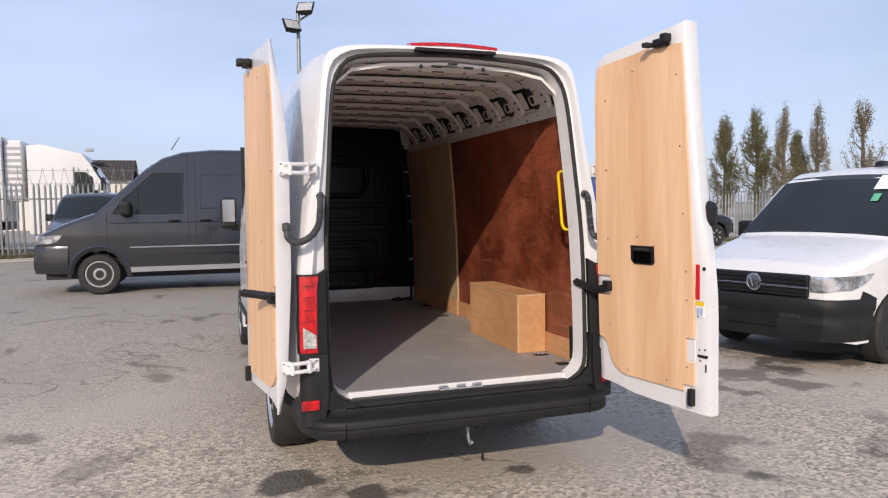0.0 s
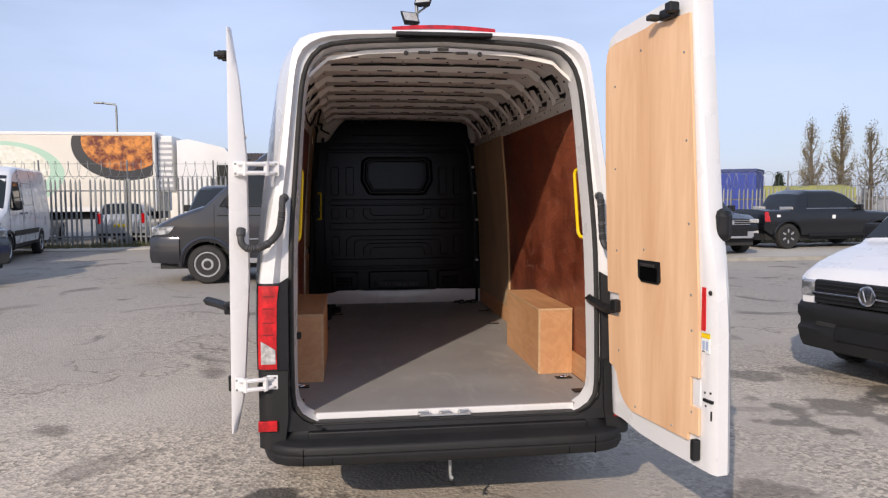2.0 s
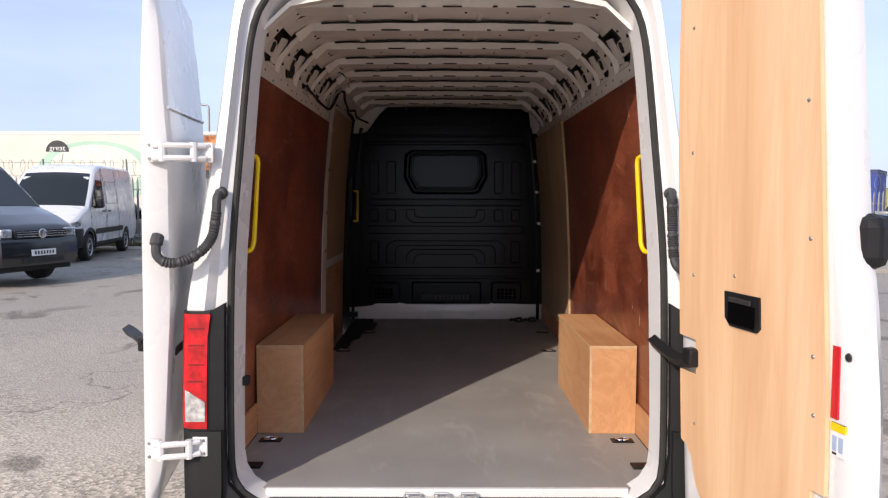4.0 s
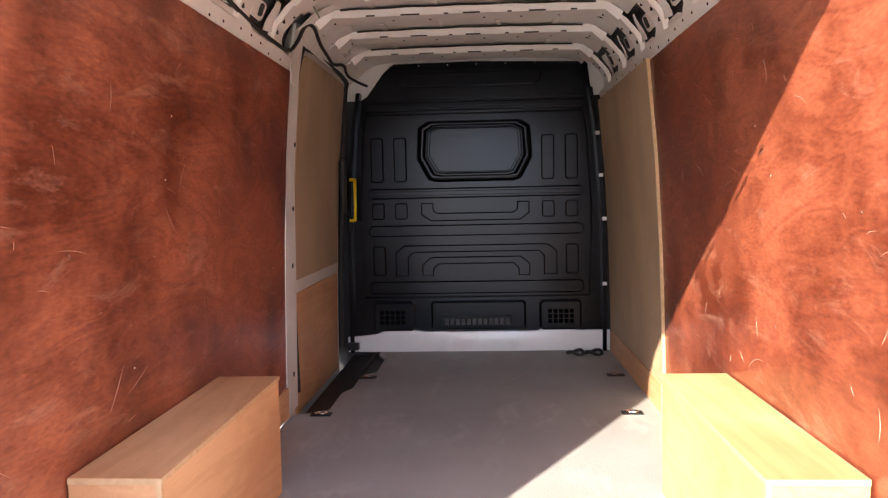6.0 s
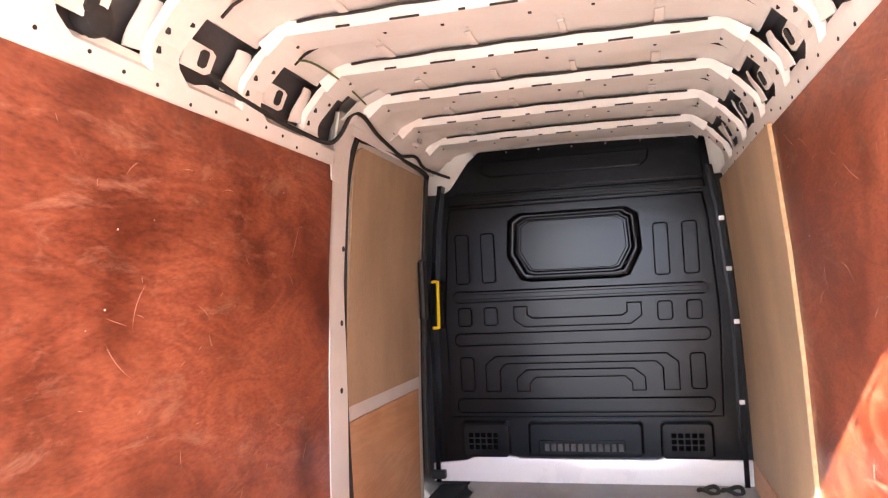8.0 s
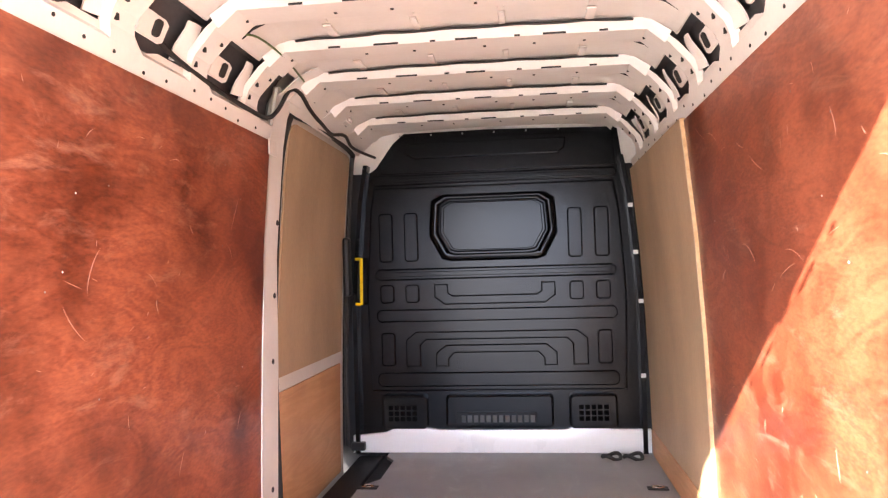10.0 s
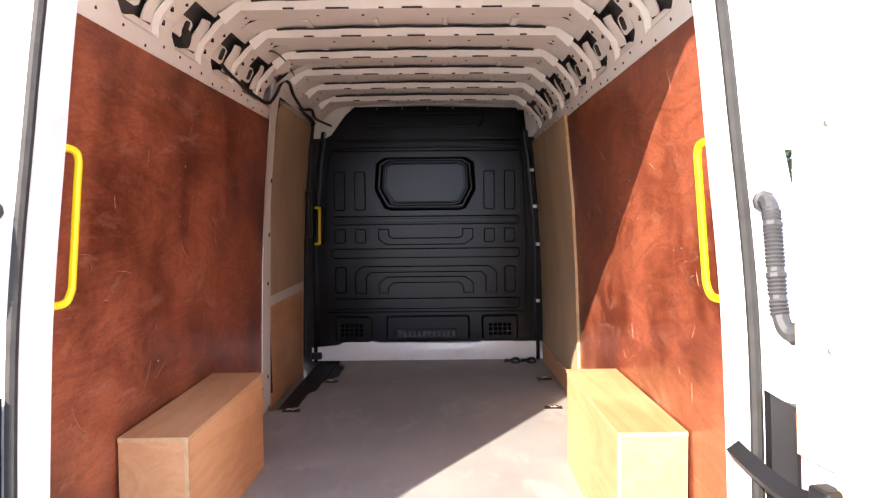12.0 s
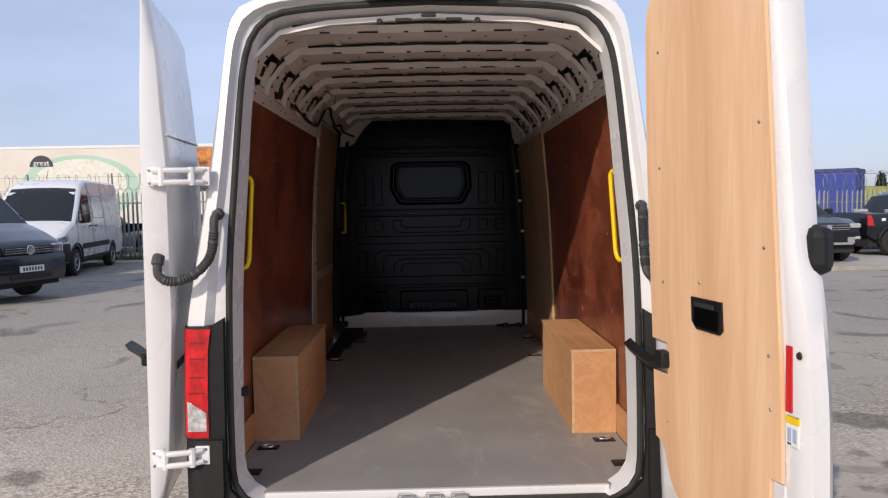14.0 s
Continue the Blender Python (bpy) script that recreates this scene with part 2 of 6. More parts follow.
def loft(bm, rings, closed=True, caps=True):
    rows = [[bm.verts.new(p) for p in r] for r in rings]
    k = len(rows[0])
    for a, b in zip(rows, rows[1:]):
        for i in range(k if closed else k - 1):
            q = (a[i], a[(i + 1) % k], b[(i + 1) % k], b[i])
            bm.faces.new(q)
    if caps and closed:
        bm.faces.new(rows[0][::-1])
        bm.faces.new(rows[-1])
    return bm


def tube(bm, pts, r, n=8, closed=False, rfun=None):
    pts = [Vector(p) for p in pts]
    rings, k = [], len(pts)
    up = Vector((0.13, 0.21, 0.97))
    for i, p in enumerate(pts):
        a = pts[(i - 1) % k] if closed or i > 0 else p
        b = pts[(i + 1) % k] if closed or i < k - 1 else p
        d = (b - a).normalized()
        s = d.cross(up)
        if s.length < 0.05:
            s = d.cross(Vector((1, 0, 0)))
        s.normalize()
        w = s.cross(d)
        rad = rfun(i / (k - 1)) if rfun else r
        rings.append([p + rad * (math.cos(2 * math.pi * j / n) * s + math.sin(2 * math.pi * j / n) * w) for j in range(n)])
        up = w
    if closed:
        rings.append(rings[0])
    return loft(bm, rings, True, not closed)


def lathe(bm, prof, m, n=24):
    """Profile of (radius, height) turned round the z axis of m."""
    rings = [[m @ Vector((r * math.cos(2 * math.pi * j / n), r * math.sin(2 * math.pi * j / n), h)) for j in range(n)] for r, h in prof]
    return loft(bm, rings)


def curve(pts, k=6, closed=False):
    """A smooth line through the points (Catmull-Rom)."""
    pts = [Vector(p) for p in pts]
    n, out = len(pts), []
    for i in range(n if closed else n - 1):
        if closed:
            a, b, c, d = (pts[(i + j) % n] for j in (-1, 0, 1, 2))
        else:
            a, b, c, d = pts[max(i - 1, 0)], pts[i], pts[i + 1], pts[min(i + 2, n - 1)]
        for s in range(k):
            t = s / k
            out.append(0.5 * (2 * b + (c - a) * t + (2 * a - 5 * b + 4 * c - d) * t * t + (3 * b - a - 3 * c + d) * t ** 3))
    if not closed:
        out.append(pts[-1])
    return out


def lerp_pts(pts, v):
    for (a, fa), (b, fb) in zip(pts, pts[1:]):
        if v <= b:
            return fa if v <= a else fa + (fb - fa) * (v - a) / (b - a)
    return pts[-1][1]


def slab(bm, fun, us, vs, thick):
    """A bent board: fun(u, v, depth) gives its places; depth runs from 0 to thick."""
    g = [[[bm.verts.new(fun(u, v, d)) for v in vs] for u in us] for d in (0, thick)]
    nu, nv = len(us), len(vs)
    for i in range(nu - 1):
        for j in range(nv - 1):
            bm.faces.new((g[0][i][j], g[0][i + 1][j], g[0][i + 1][j + 1], g[0][i][j + 1]))
            bm.faces.new((g[1][i][j], g[1][i][j + 1], g[1][i + 1][j + 1], g[1][i + 1][j]))
    for i in range(nu - 1):
        for j in (0, nv - 1):
            bm.faces.new((g[0][i][j], g[0][i + 1][j], g[1][i + 1][j], g[1][i][j]))
    for j in range(nv - 1):
        for i in (0, nu - 1):
            bm.faces.new((g[0][i][j], g[0][i][j + 1], g[1][i][j + 1], g[1][i][j]))
    return bm


def steps(a, b, n):
    return [a + (b - a) * i / n for i in range(n + 1)]


def smooth01(v):
    v = max(0.0, min(1.0, v))
    return v * v * (3 - 2 * v)


# ---- ground ----
def ground_z(x, y):
    return 0.19 * smooth01((y - 3) / 6) * smooth01((4 - x) / 6) * (1 - 0.45 * smooth01((-x - 5) / 4))


STAINS = ((-0.97, 0.42, 0.40, 0.45, 0.85), (-0.52, 0.05, 0.35, 0.22, 0.85), (0.44, 0.04, 0.20, 0.14, 0.8), (1.73, -0.55, 0.2, 0.14, 0.7), (3.5, 1.5, 1.1, 0.7, 0.65), (4.6, 1.85, 1.1, 0.5, 0.8), (3.5, 2.8, 1.2, 0.4, 0.55))


def ground_material():
    m = mat("worn_concrete", (0.50, 0.442, 0.370), (0.345, 0.303, 0.254), 0.35, 0.85, 0.0)
    n, l = m.node_tree.nodes, m.node_tree.links
    b = n["Principled BSDF"]
    base = b.inputs["Base Color"].links[0].from_socket
    co = n.new("ShaderNodeTexCoord")
    vor = n.new("ShaderNodeTexVoronoi")
    vor.inputs["Scale"].default_value = 42
    l.new(co.outputs["Object"], vor.inputs["Vector"])
    peb = n.new("ShaderNodeValToRGB")
    peb.color_ramp.elements[0].position, peb.color_ramp.elements[1].position = 0.05, 0.95
    peb.color_ramp.elements[0].color, peb.color_ramp.elements[1].color = (0.55, 0.54, 0.52, 1), (1.45, 1.42, 1.36, 1)
    sep = n.new("ShaderNodeSeparateColor")
    l.new(vor.outputs["Color"], sep.inputs["Color"])
    l.new(sep.outputs[0], peb.inputs["Fac"])
    worn = n.new("ShaderNodeTexNoise")
    worn.inputs["Scale"].default_value, worn.inputs["Detail"].default_value, worn.inputs["Roughness"].default_value = 0.55, 7, 0.65
    l.new(co.outputs["Object"], worn.inputs["Vector"])
    wr = n.new("ShaderNodeValToRGB")
    wr.color_ramp.elements[0].position, wr.color_ramp.elements[1].position = 0.40, 0.58
    l.new(worn.outputs["Fac"], wr.inputs["Fac"])
    mx = n.new("ShaderNodeMixRGB")
    mx.blend_type = "MULTIPLY"
    l.new(wr.outputs["Color"], mx.inputs["Fac"])
    l.new(base, mx.inputs["Color1"])
    l.new(peb.outputs["Color"], mx.inputs["Color2"])
    # smoother grey slab beyond the gravelly stretch
    pos, far, wid = n.new("ShaderNodeSeparateXYZ"), n.new("ShaderNodeMapRange"), n.new("ShaderNodeMath")
    l.new(co.outputs["Object"], pos.inputs["Vector"])
    wid.operation = "MULTIPLY_ADD"
    wid.inputs[1].default_value = 6.0
    l.new(worn.outputs["Fac"], wid.inputs[0])
    l.new(pos.outputs["Y"], wid.inputs[2])
    far.inputs["From Min"].default_value, far.inputs["From Max"].default_value = 4.0, 10.5
    far.inputs["To Min"].default_value, far.inputs["To Max"].default_value = 0.0, 0.62
    l.new(wid.outputs[0], far.inputs["Value"])
    slabs = n.new("ShaderNodeMixRGB")
    slabs.inputs["Color2"].default_value = (0.235, 0.222, 0.200, 1)
    l.new(far.outputs["Result"], slabs.inputs["Fac"])
    l.new(mx.outputs["Color"], slabs.inputs["Color1"])
    mx = slabs
    # dark oily stains
    st = n.new("ShaderNodeTexNoise")
    st.inputs["Scale"].default_value, st.inputs["Detail"].default_value, st.inputs["Distortion"].default_value = 0.9, 9, 0.8
    l.new(co.outputs["Object"], st.inputs["Vector"])
    sr = n.new("ShaderNodeValToRGB")
    sr.color_ramp.elements[0].position, sr.color_ramp.elements[1].position = 0.60, 0.66
    sr.color_ramp.elements[0].color, sr.color_ramp.elements[1].color = (1, 1, 1, 1), (0.38, 0.37, 0.36, 1)
    l.new(st.outputs["Fac"], sr.inputs["Fac"])
    mx2 = n.new("ShaderNodeMixRGB")
    mx2.blend_type, mx2.inputs["Fac"].default_value = "MULTIPLY", 0.75
    l.new(mx.outputs["Color"], mx2.inputs["Color1"])
    l.new(sr.outputs["Color"], mx2.inputs["Color2"])
    # dark wet and oily patches with ragged rims: centre, radii, strength
    last = mx2.outputs["Color"]
    ragged = n.new("ShaderNodeTexNoise")
    ragged.inputs["Scale"].default_value, ragged.inputs["Detail"].default_value = 2.6, 8
    l.new(co.outputs["Object"], ragged.inputs["Vector"])
    for cx, cy, rx, ry, k in STAINS:
        mp = n.new("ShaderNodeMapping")
        mp.inputs["Location"].default_value = (-cx / rx, -cy / ry, 0)
        mp.inputs["Scale"].default_value = (1 / rx, 1 / ry, 0)
        l.new(co.outputs["Object"], mp.inputs["Vector"])
        ln = n.new("ShaderNodeVectorMath")
        ln.operation = "LENGTH"
        l.new(mp.outputs["Vector"], ln.inputs[0])
        sm = n.new("ShaderNodeMath")
        sm.operation = "MULTIPLY_ADD"
        sm.inputs[1].default_value = 3.2
        l.new(ragged.outputs["Fac"], sm.inputs[0])
        l.new(ln.outputs["Value"], sm.inputs[2])
        rp = n.new("ShaderNodeMapRange")
        rp.inputs["From Min"].default_value, rp.inputs["From Max"].default_value = 1.95, 2.2
        rp.inputs["To Min"].default_value, rp.inputs["To Max"].default_value = k, 0.0
        l.new(sm.outputs[0], rp.inputs["Value"])
        mk = n.new("ShaderNodeMixRGB")
        mk.inputs["Color2"].default_value = (0.060, 0.054, 0.045, 1)
        l.new(rp.outputs["Result"], mk.inputs["Fac"])
        l.new(last, mk.inputs["Color1"])
        last = mk.outputs["Color"]
    # thin cracks
    ck = n.new("ShaderNodeTexVoronoi")
    ck.feature = "DISTANCE_TO_EDGE"
    ck.inputs["Scale"].default_value = 0.10
    wob = n.new("ShaderNodeTexNoise")
    wob.inputs["Scale"].default_value, wob.inputs["Detail"].default_value = 1.2, 6
    l.new(co.outputs["Object"], wob.inputs["Vector"])
    add = n.new("ShaderNodeVectorMath")
    add.operation = "MULTIPLY_ADD"
    add.inputs[1].default_value = (4.5, 4.5, 0)
    l.new(wob.outputs["Color"], add.inputs[0])
    l.new(co.outputs["Object"], add.inputs[2])
    l.new(add.outputs[0], ck.inputs["Vector"])
    cr = n.new("ShaderNodeValToRGB")
    cr.color_ramp.elements[0].position, cr.color_ramp.elements[1].position = 0.0008, 0.004
    cr.color_ramp.elements[0].color, cr.color_ramp.elements[1].color = (0.35, 0.34, 0.32, 1), (1, 1, 1, 1)
    l.new(ck.outputs["Distance"], cr.inputs["Fac"])
    mx3 = n.new("ShaderNodeMixRGB")
    mx3.blend_type, mx3.inputs["Fac"].default_value = "MULTIPLY", 0.8
    l.new(last, mx3.inputs["Color1"])
    l.new(cr.outputs["Color"], mx3.inputs["Color2"])
    l.new(mx3.outputs["Color"], b.inputs["Base Color"])
    bp = n.new("ShaderNodeBump")
    bp.inputs["Strength"].default_value, bp.inputs["Distance"].default_value = 0.5, 0.012
    l.new(vor.outputs["Distance"], bp.inputs["Height"])
    l.new(bp.outputs["Normal"], b.inputs["Normal"])
    return m


CONCRETE = ground_material()
bm = bmesh.new()
xs = [-3000, -600, -150, -60] + steps(-30, 30, 40) + [60, 150, 600, 3000]
ys = [-3000, -600, -150, -60] + steps(-14, 34, 34) + [60, 150, 600, 3000]
loft(bm, [[(x, y, ground_z(x, y)) for x in xs] for y in ys], closed=False, caps=False)
tagged(obj("ground", bm, CONCRETE, smooth=True), "worn grey concrete yard with gravel patches and dark stains", "ground", kind="structure")


# ---- the open panel van ----
def rear_y(z):
    """The rear face leans forwards towards the roof."""
    return -0.10 + 0.13 * (max(0.0, z - 0.6) / 1.87) ** 1.6


WALL = [(0.6, 0.900), (1.0, 0.893), (1.4, 0.882), (1.8, 0.862), (2.23, 0.826), (2.32, 0.812), (2.6, 0.76)]
OUTER = [(0.56, 0.90), (0.60, 0.945), (0.70, 0.957), (1.0, 0.958), (1.29, 0.952), (1.6, 0.90), (1.93, 0.845), (2.2, 0.812), (2.40, 0.787), (2.48, 0.768), (2.53, 0.73), (2.557, 0.65), (2.572, 0.5), (2.588, 0.0)]
OPEN = [(0.543, 0.54), (0.563, 0.65), (0.60, 0.727), (0.655, 0.778), (0.78, 0.792), (1.29, 0.790), (1.55, 0.782), (1.88, 0.758), (2.04, 0.747), (2.25, 0.729), (2.36, 0.708), (2.43, 0.674), (2.48, 0.62), (2.503, 0.53), (2.518, 0.35), (2.532, 0.0)]


def arch(prof, k=5):
    """A half outline of (z, half width), bottom to crown, as a full smooth arch from the left foot to the right foot."""
    half = curve([(-w, 0, z) for z, w in prof], k)
    return half + [Vector((-p.x, p.y, p.z)) for p in half[-2::-1]]


def even(pts, n):
    d = [0.0]
    for a, b in zip(pts, pts[1:]):
        d.append(d[-1] + (b - a).length)
    out, j = [], 0
    for i in range(n + 1):
        s = d[-1] * i / n
        while j < len(d) - 2 and d[j + 1] < s:
            j += 1
        t = (s - d[j]) / max(1e-9, d[j + 1] - d[j])
        out.append(pts[j].lerp(pts[j + 1], t))
    return out


NA = 96
A_OUT, A_OPEN = even(arch(OUTER), NA), even(arch(OPEN), NA)


def on_rear(pts, dy=0.0, grow=0.0):
    out = []
    for p in pts:
        r = Vector((p.x, 0, p.z - 1.5))
        g = r.normalized() * grow
        q = Vector((p.x + g.x, 0, p.z + g.z))
        q.y = rear_y(q.z) + dy
        out.append(q)
    return out


van = thing("panel_van", "white high-roof panel van with both rear doors swung open", "van")


SIDE = [(0.56, 0.985), (0.62, 1.0), (1.0, 1.015), (1.29, 1.01), (1.6, 0.985), (1.93, 0.945), (2.2, 0.905), (2.40, 0.87), (2.48, 0.84), (2.55, 0.77), (2.585, 0.6), (2.60, 0.4), (2.61, 0.0)]


def shell():
    bm = bmesh.new()
    rows, a_side = [], even(arch(SIDE), NA)
    for y in (0.0, 0.02, 0.06, 0.14, 0.24, 0.34, 0.45, 0.6, 0.75, 1.5, 3.0, 4.3):
        k = smooth01((y + 0.06) / 0.42) if y > 0 else 0
        ring = [p.lerp(q, k) for p, q in zip(A_OUT, a_side)]
        for p in ring:
            p.y = (rear_y(p.z) + 0.012) * (1 - smooth01(y / 0.75)) + y
        rows.append(ring)
    loft(bm, rows, closed=False, caps=False)
    return part("body_skin", bm, WHITE, van, smooth=True)


shell()
bm = bmesh.new()
rings = [on_rear(A_OUT, 0.012), on_rear(A_OUT, 0.0, -0.006), on_rear([a.lerp(b, 0.40) for a, b in zip(A_OUT, A_OPEN)], -0.004),
         on_rear([a.lerp(b, 0.58) for a, b in zip(A_OUT, A_OPEN)], 0.030), on_rear(A_OPEN, 0.040, 0.014), on_rear(A_OPEN, 0.045, -0.004), on_rear(A_OPEN, 0.15, -0.018),
         on_rear(A_OPEN, 0.155, 0.02)]
loft(bm, rings, closed=False, caps=False)
part("door_frame", bm, WHITE, van, "white painted door frame", smooth=True)
bm = bmesh.new()
tube(bm, on_rear(A_OPEN, 0.035, 0.008), 0.013, 8)
part("door_seal", bm, RUBBER, van, "black rubber door seal", smooth=True)

# cab and nose beyond the bulkhead, closed
bm = bmesh.new()
rows = []
for y, w, top in ((4.3, 1.0, 2.58), (4.8, 0.99, 2.5), (5.2, 0.96, 1.9), (5.7, 0.90, 1.25), (5.95, 0.78, 1.05), (6.0, 0.7, 0.6)):
    rows.append([Vector((s * w * f, y, z)) for s, f, z in ((-1, 1, 0.34), (-1, 1, min(1.2, top - 0.1)), (-1, 0.84, top - 0.08), (-1, 0.6, top), (1, 0.6, top), (1, 0.84, top - 0.08), (1, 1, min(1.2, top - 0.1)), (1, 1, 0.34))])
loft(bm, rows)
part("cab", bm, WHITE, van, smooth=True)
part("underbody", cube(-0.86, 0.86, 0.1, 5.6, 0.36, 0.56), BLACK, van)

# load floor
FZ = 0.60
bm = bmesh.new()
fl = [(-0.69, 0.0), (0.69, 0.0), (0.80, 0.09), (0.885, 0.18), (0.895, 3.97), (0.78, 3.99), (-0.66, 3.99), (-0.66, 3.90), (-0.60, 3.80), (-0.60, 3.42), (-0.68, 3.30), (-0.68, 3.02), (-0.72, 2.94), (-0.72, 2.62), (-0.885, 2.52), (-0.885, 0.18), (-0.80, 0.09)]
prism(bm, [(x, y, FZ - 0.02) for x, y in fl], (0, 0, 0.02), 0.003)
part("load_floor", bm, FLOOR, van, "grey-brown textured load floor board with scuffs")
part("floor_trim", cube(-0.685, 0.685, -0.022, -0.001, 0.575, 0.608, bev=0.003), WHITE, van, "white floor edge strip")
bm = bmesh.new()
box(bm, -0.74, 0.74, -0.10, -0.022, 0.52, 0.578, bev=0.006)
box(bm, -0.72, 0.72, -0.150, -0.101, 0.48, 0.548, bev=0.008)
part("sill", bm, BLACK, van, "black plastic entry sill")
bm = bmesh.new()
box(bm, -0.15, 0.12, -0.060, -0.035, 0.5785, 0.583, bev=0.002)
for x in (-0.13, -0.02, 0.08):
    tube(bm, [(x - 0.03, -0.05, 0.588), (x - 0.025, -0.05, 0.602), (x + 0.025, -0.05, 0.602), (x + 0.03, -0.05, 0.588)], 0.005, 6)
part("latch_plate", bm, ALLOY, van, "bright metal door latch plate")
# step well of the side door
bm = bmesh.new()
box(bm, -0.98, -0.585, 2.56, 4.0, 0.36, 0.40)
box(bm, -0.72, -0.70, 2.56, 4.0, 0.40, 0.579)
part("step_well", bm, BLACK, van, "black moulded side step")

# lashing eyes
def lash_eye(x, y, big=1.0):
    bm = bmesh.new()
    box(bm, x - 0.05 * big, x + 0.05 * big, y - 0.028, y + 0.028, FZ + 0.0005, FZ + 0.0055, bev=0.002)
    p = part("lashing_eye", bm, BLACK, van, "black recessed lashing point")
    bm = bmesh.new()
    tube(bm, [(x + 0.028 * math.cos(a) * big, y + 0.016 * math.sin(a), FZ + 0.010) for a in steps(0, 6.283, 16)[:-1]], 0.0045, 6, closed=True)
    part("ring", bm, CHROME, p, smooth=True)


for x, y in ((-0.80, 0.555), (0.80, 0.555), (-0.74, 2.53), (0.75, 2.54), (-0.63, 3.26), (0.80, 3.28)):
    lash_eye(x, y)
for x in (-0.80, 0.80):
    bm = bmesh.new()
    box(bm, x - 0.04, x + 0.04, 0.20, 0.26, FZ + 0.0005, FZ + 0.010, bev=0.003)
    part("floor_bracket", bm, BLACK, van)


def wall_x(z):
    return lerp_pts(WALL, z)


ZS = [0.6, 0.74, 1.0, 1.2, 1.4, 1.6, 1.8, 2.0, 2.2]


def lining(name, side, y0, y1, z0, z1, material, label, inset=0.0, thick=0.012, edge=None):
    zs = [z0] + [z for z in ZS if z0 + 0.02 < z < z1 - 0.02] + [z1]

    def at(u, v, d):
        ye = u
        if edge and u > (y0 + y1) / 2:
            ye = u + edge * (1 - ((v - 1.3) / 1.1) ** 2)
        return (side * (wall_x(v) - inset + d), ye, v)
    return part(name, slab(bmesh.new(), at, steps(y0, y1, 6), zs, thick), material, van, label)


for s in (-1, 1):
    lining("side_lining", s, 0.13, 2.50, 0.60, 2.24, REDPLY, "scuffed red-brown plywood side lining", thick=0.006)
    lining("kick_board", s, 0.10, 0.655, 0.602, 0.745, BOXPLY, "pale plywood kick board", 0.013, 0.011)
    lining("kick_board", s, 1.61, 2.49, 0.602, 0.745, BOXPLY, "pale plywood kick board", 0.013, 0.011)
lining("front_lining", 1, 2.515, 3.96, 0.745, 2.25, DULLPLY, "pale plywood front side lining", 0.012)
lining("kick_board", 1, 2.52, 3.94, 0.602, 0.743, BOXPLY, "pale plywood kick board", 0.018, 0.014)
bm = bmesh.new()
zs = steps(0.61, 2.25, 12)
slab(bm, lambda u, v, d: (wall_x(v) - 0.011 + d, u, v), [2.504, 2.5075], zs, 0.02)
part("lining_edge", bm, PLYEDGE, van, "raw plywood edge")

# wheel boxes
def wheel_box(s):
    b = part("wheel_box", slab(bmesh.new(), lambda u, v, d: (s * (0.67 + d), u, v), [0.672, 1.60], [0.602, 1.005], 0.012), BOXPLY, van, "plywood wheel arch box with pale edges")
    bm = bmesh.new()
    box(bm, s * 0.670, s * 0.886, 0.658, 0.670, 0.602, 1.005)
    part("front_panel", bm, BOXPLY, b)
    bm = bmesh.new()
    box(bm, s * 0.668, s * 0.886, 0.656, 1.605, 1.0065, 1.0185)
    part("top_panel", bm, BOXPLY, b)
    bm = bmesh.new()
    box(bm, s * 0.6675, s * 0.680, 0.6555, 0.6685, 0.603, 1.004)
    box(bm, s * 0.6665, s * 0.886, 0.6545, 0.6565, 1.004, 1.0175)
    box(bm, s * 0.6660, s * 0.668, 0.656, 1.605, 1.005, 1.0180)
    part("edge", bm, PLYEDGE, b)


wheel_box(-1)
wheel_box(1)

# sliding door, closed, on the left, with plywood panels
bm = bmesh.new()
zs = steps(0.42, 2.46, 14)
slab(bm, lambda u, v, d: (-(wall_x(max(0.6, v)) + 0.045 - d), u, v), steps(2.60, 3.97, 4), zs, -0.03)
sd = part("sliding_door", bm, INNER, van, "closed white sliding side door lined with plywood", smooth=True)


def door_panel(name, y0, y1, z0, z1, material, label, off=0.030, r=0.07):
    def at(u, v, d):
        a = max(0.0, v - (z1 - r)) / r
        e = r * (1 - math.sqrt(max(0.0, 1 - a * a))) if z1 > 2 else 0
        y = y0 + e + (y1 - y0 - 2 * e) * u - 0.03 * math.exp(-((v - 1.25) / 0.3) ** 2) * (1 - u)
        return (-(wall_x(max(0.6, v)) + off + d), y, v)
    zs = steps(z0, z1 - r, 8) + steps(z1 - r, z1, 5)[1:]
    return part(name, slab(bmesh.new(), at, steps(0, 1, 3), zs, 0.010), material, sd, label)


door_panel("upper_panel", 2.79, 3.88, 1.225, 2.38, DULLPLY, "pale plywood door panel")
door_panel("lower_panel", 2.80, 3.86, 0.52, 1.155, BOXPLY, "brown plywood door panel")
bm = bmesh.new()
tube(bm, curve([(-0.915, 2.77, 0.65), (-0.915, 2.74, 1.4), (-0.875, 2.73, 2.1), (-0.84, 2.78, 2.38), (-0.825, 2.88, 2.415), (-0.815, 3.3, 2.42), (-0.82, 3.85, 2.40), (-0.84, 3.93, 2.34), (-0.87, 3.95, 2.0), (-0.905, 3.95, 1.2), (-0.91, 3.95, 0.65)], 6), 0.015, 6)
part("seal", bm, RUBBER, sd, smooth=True)
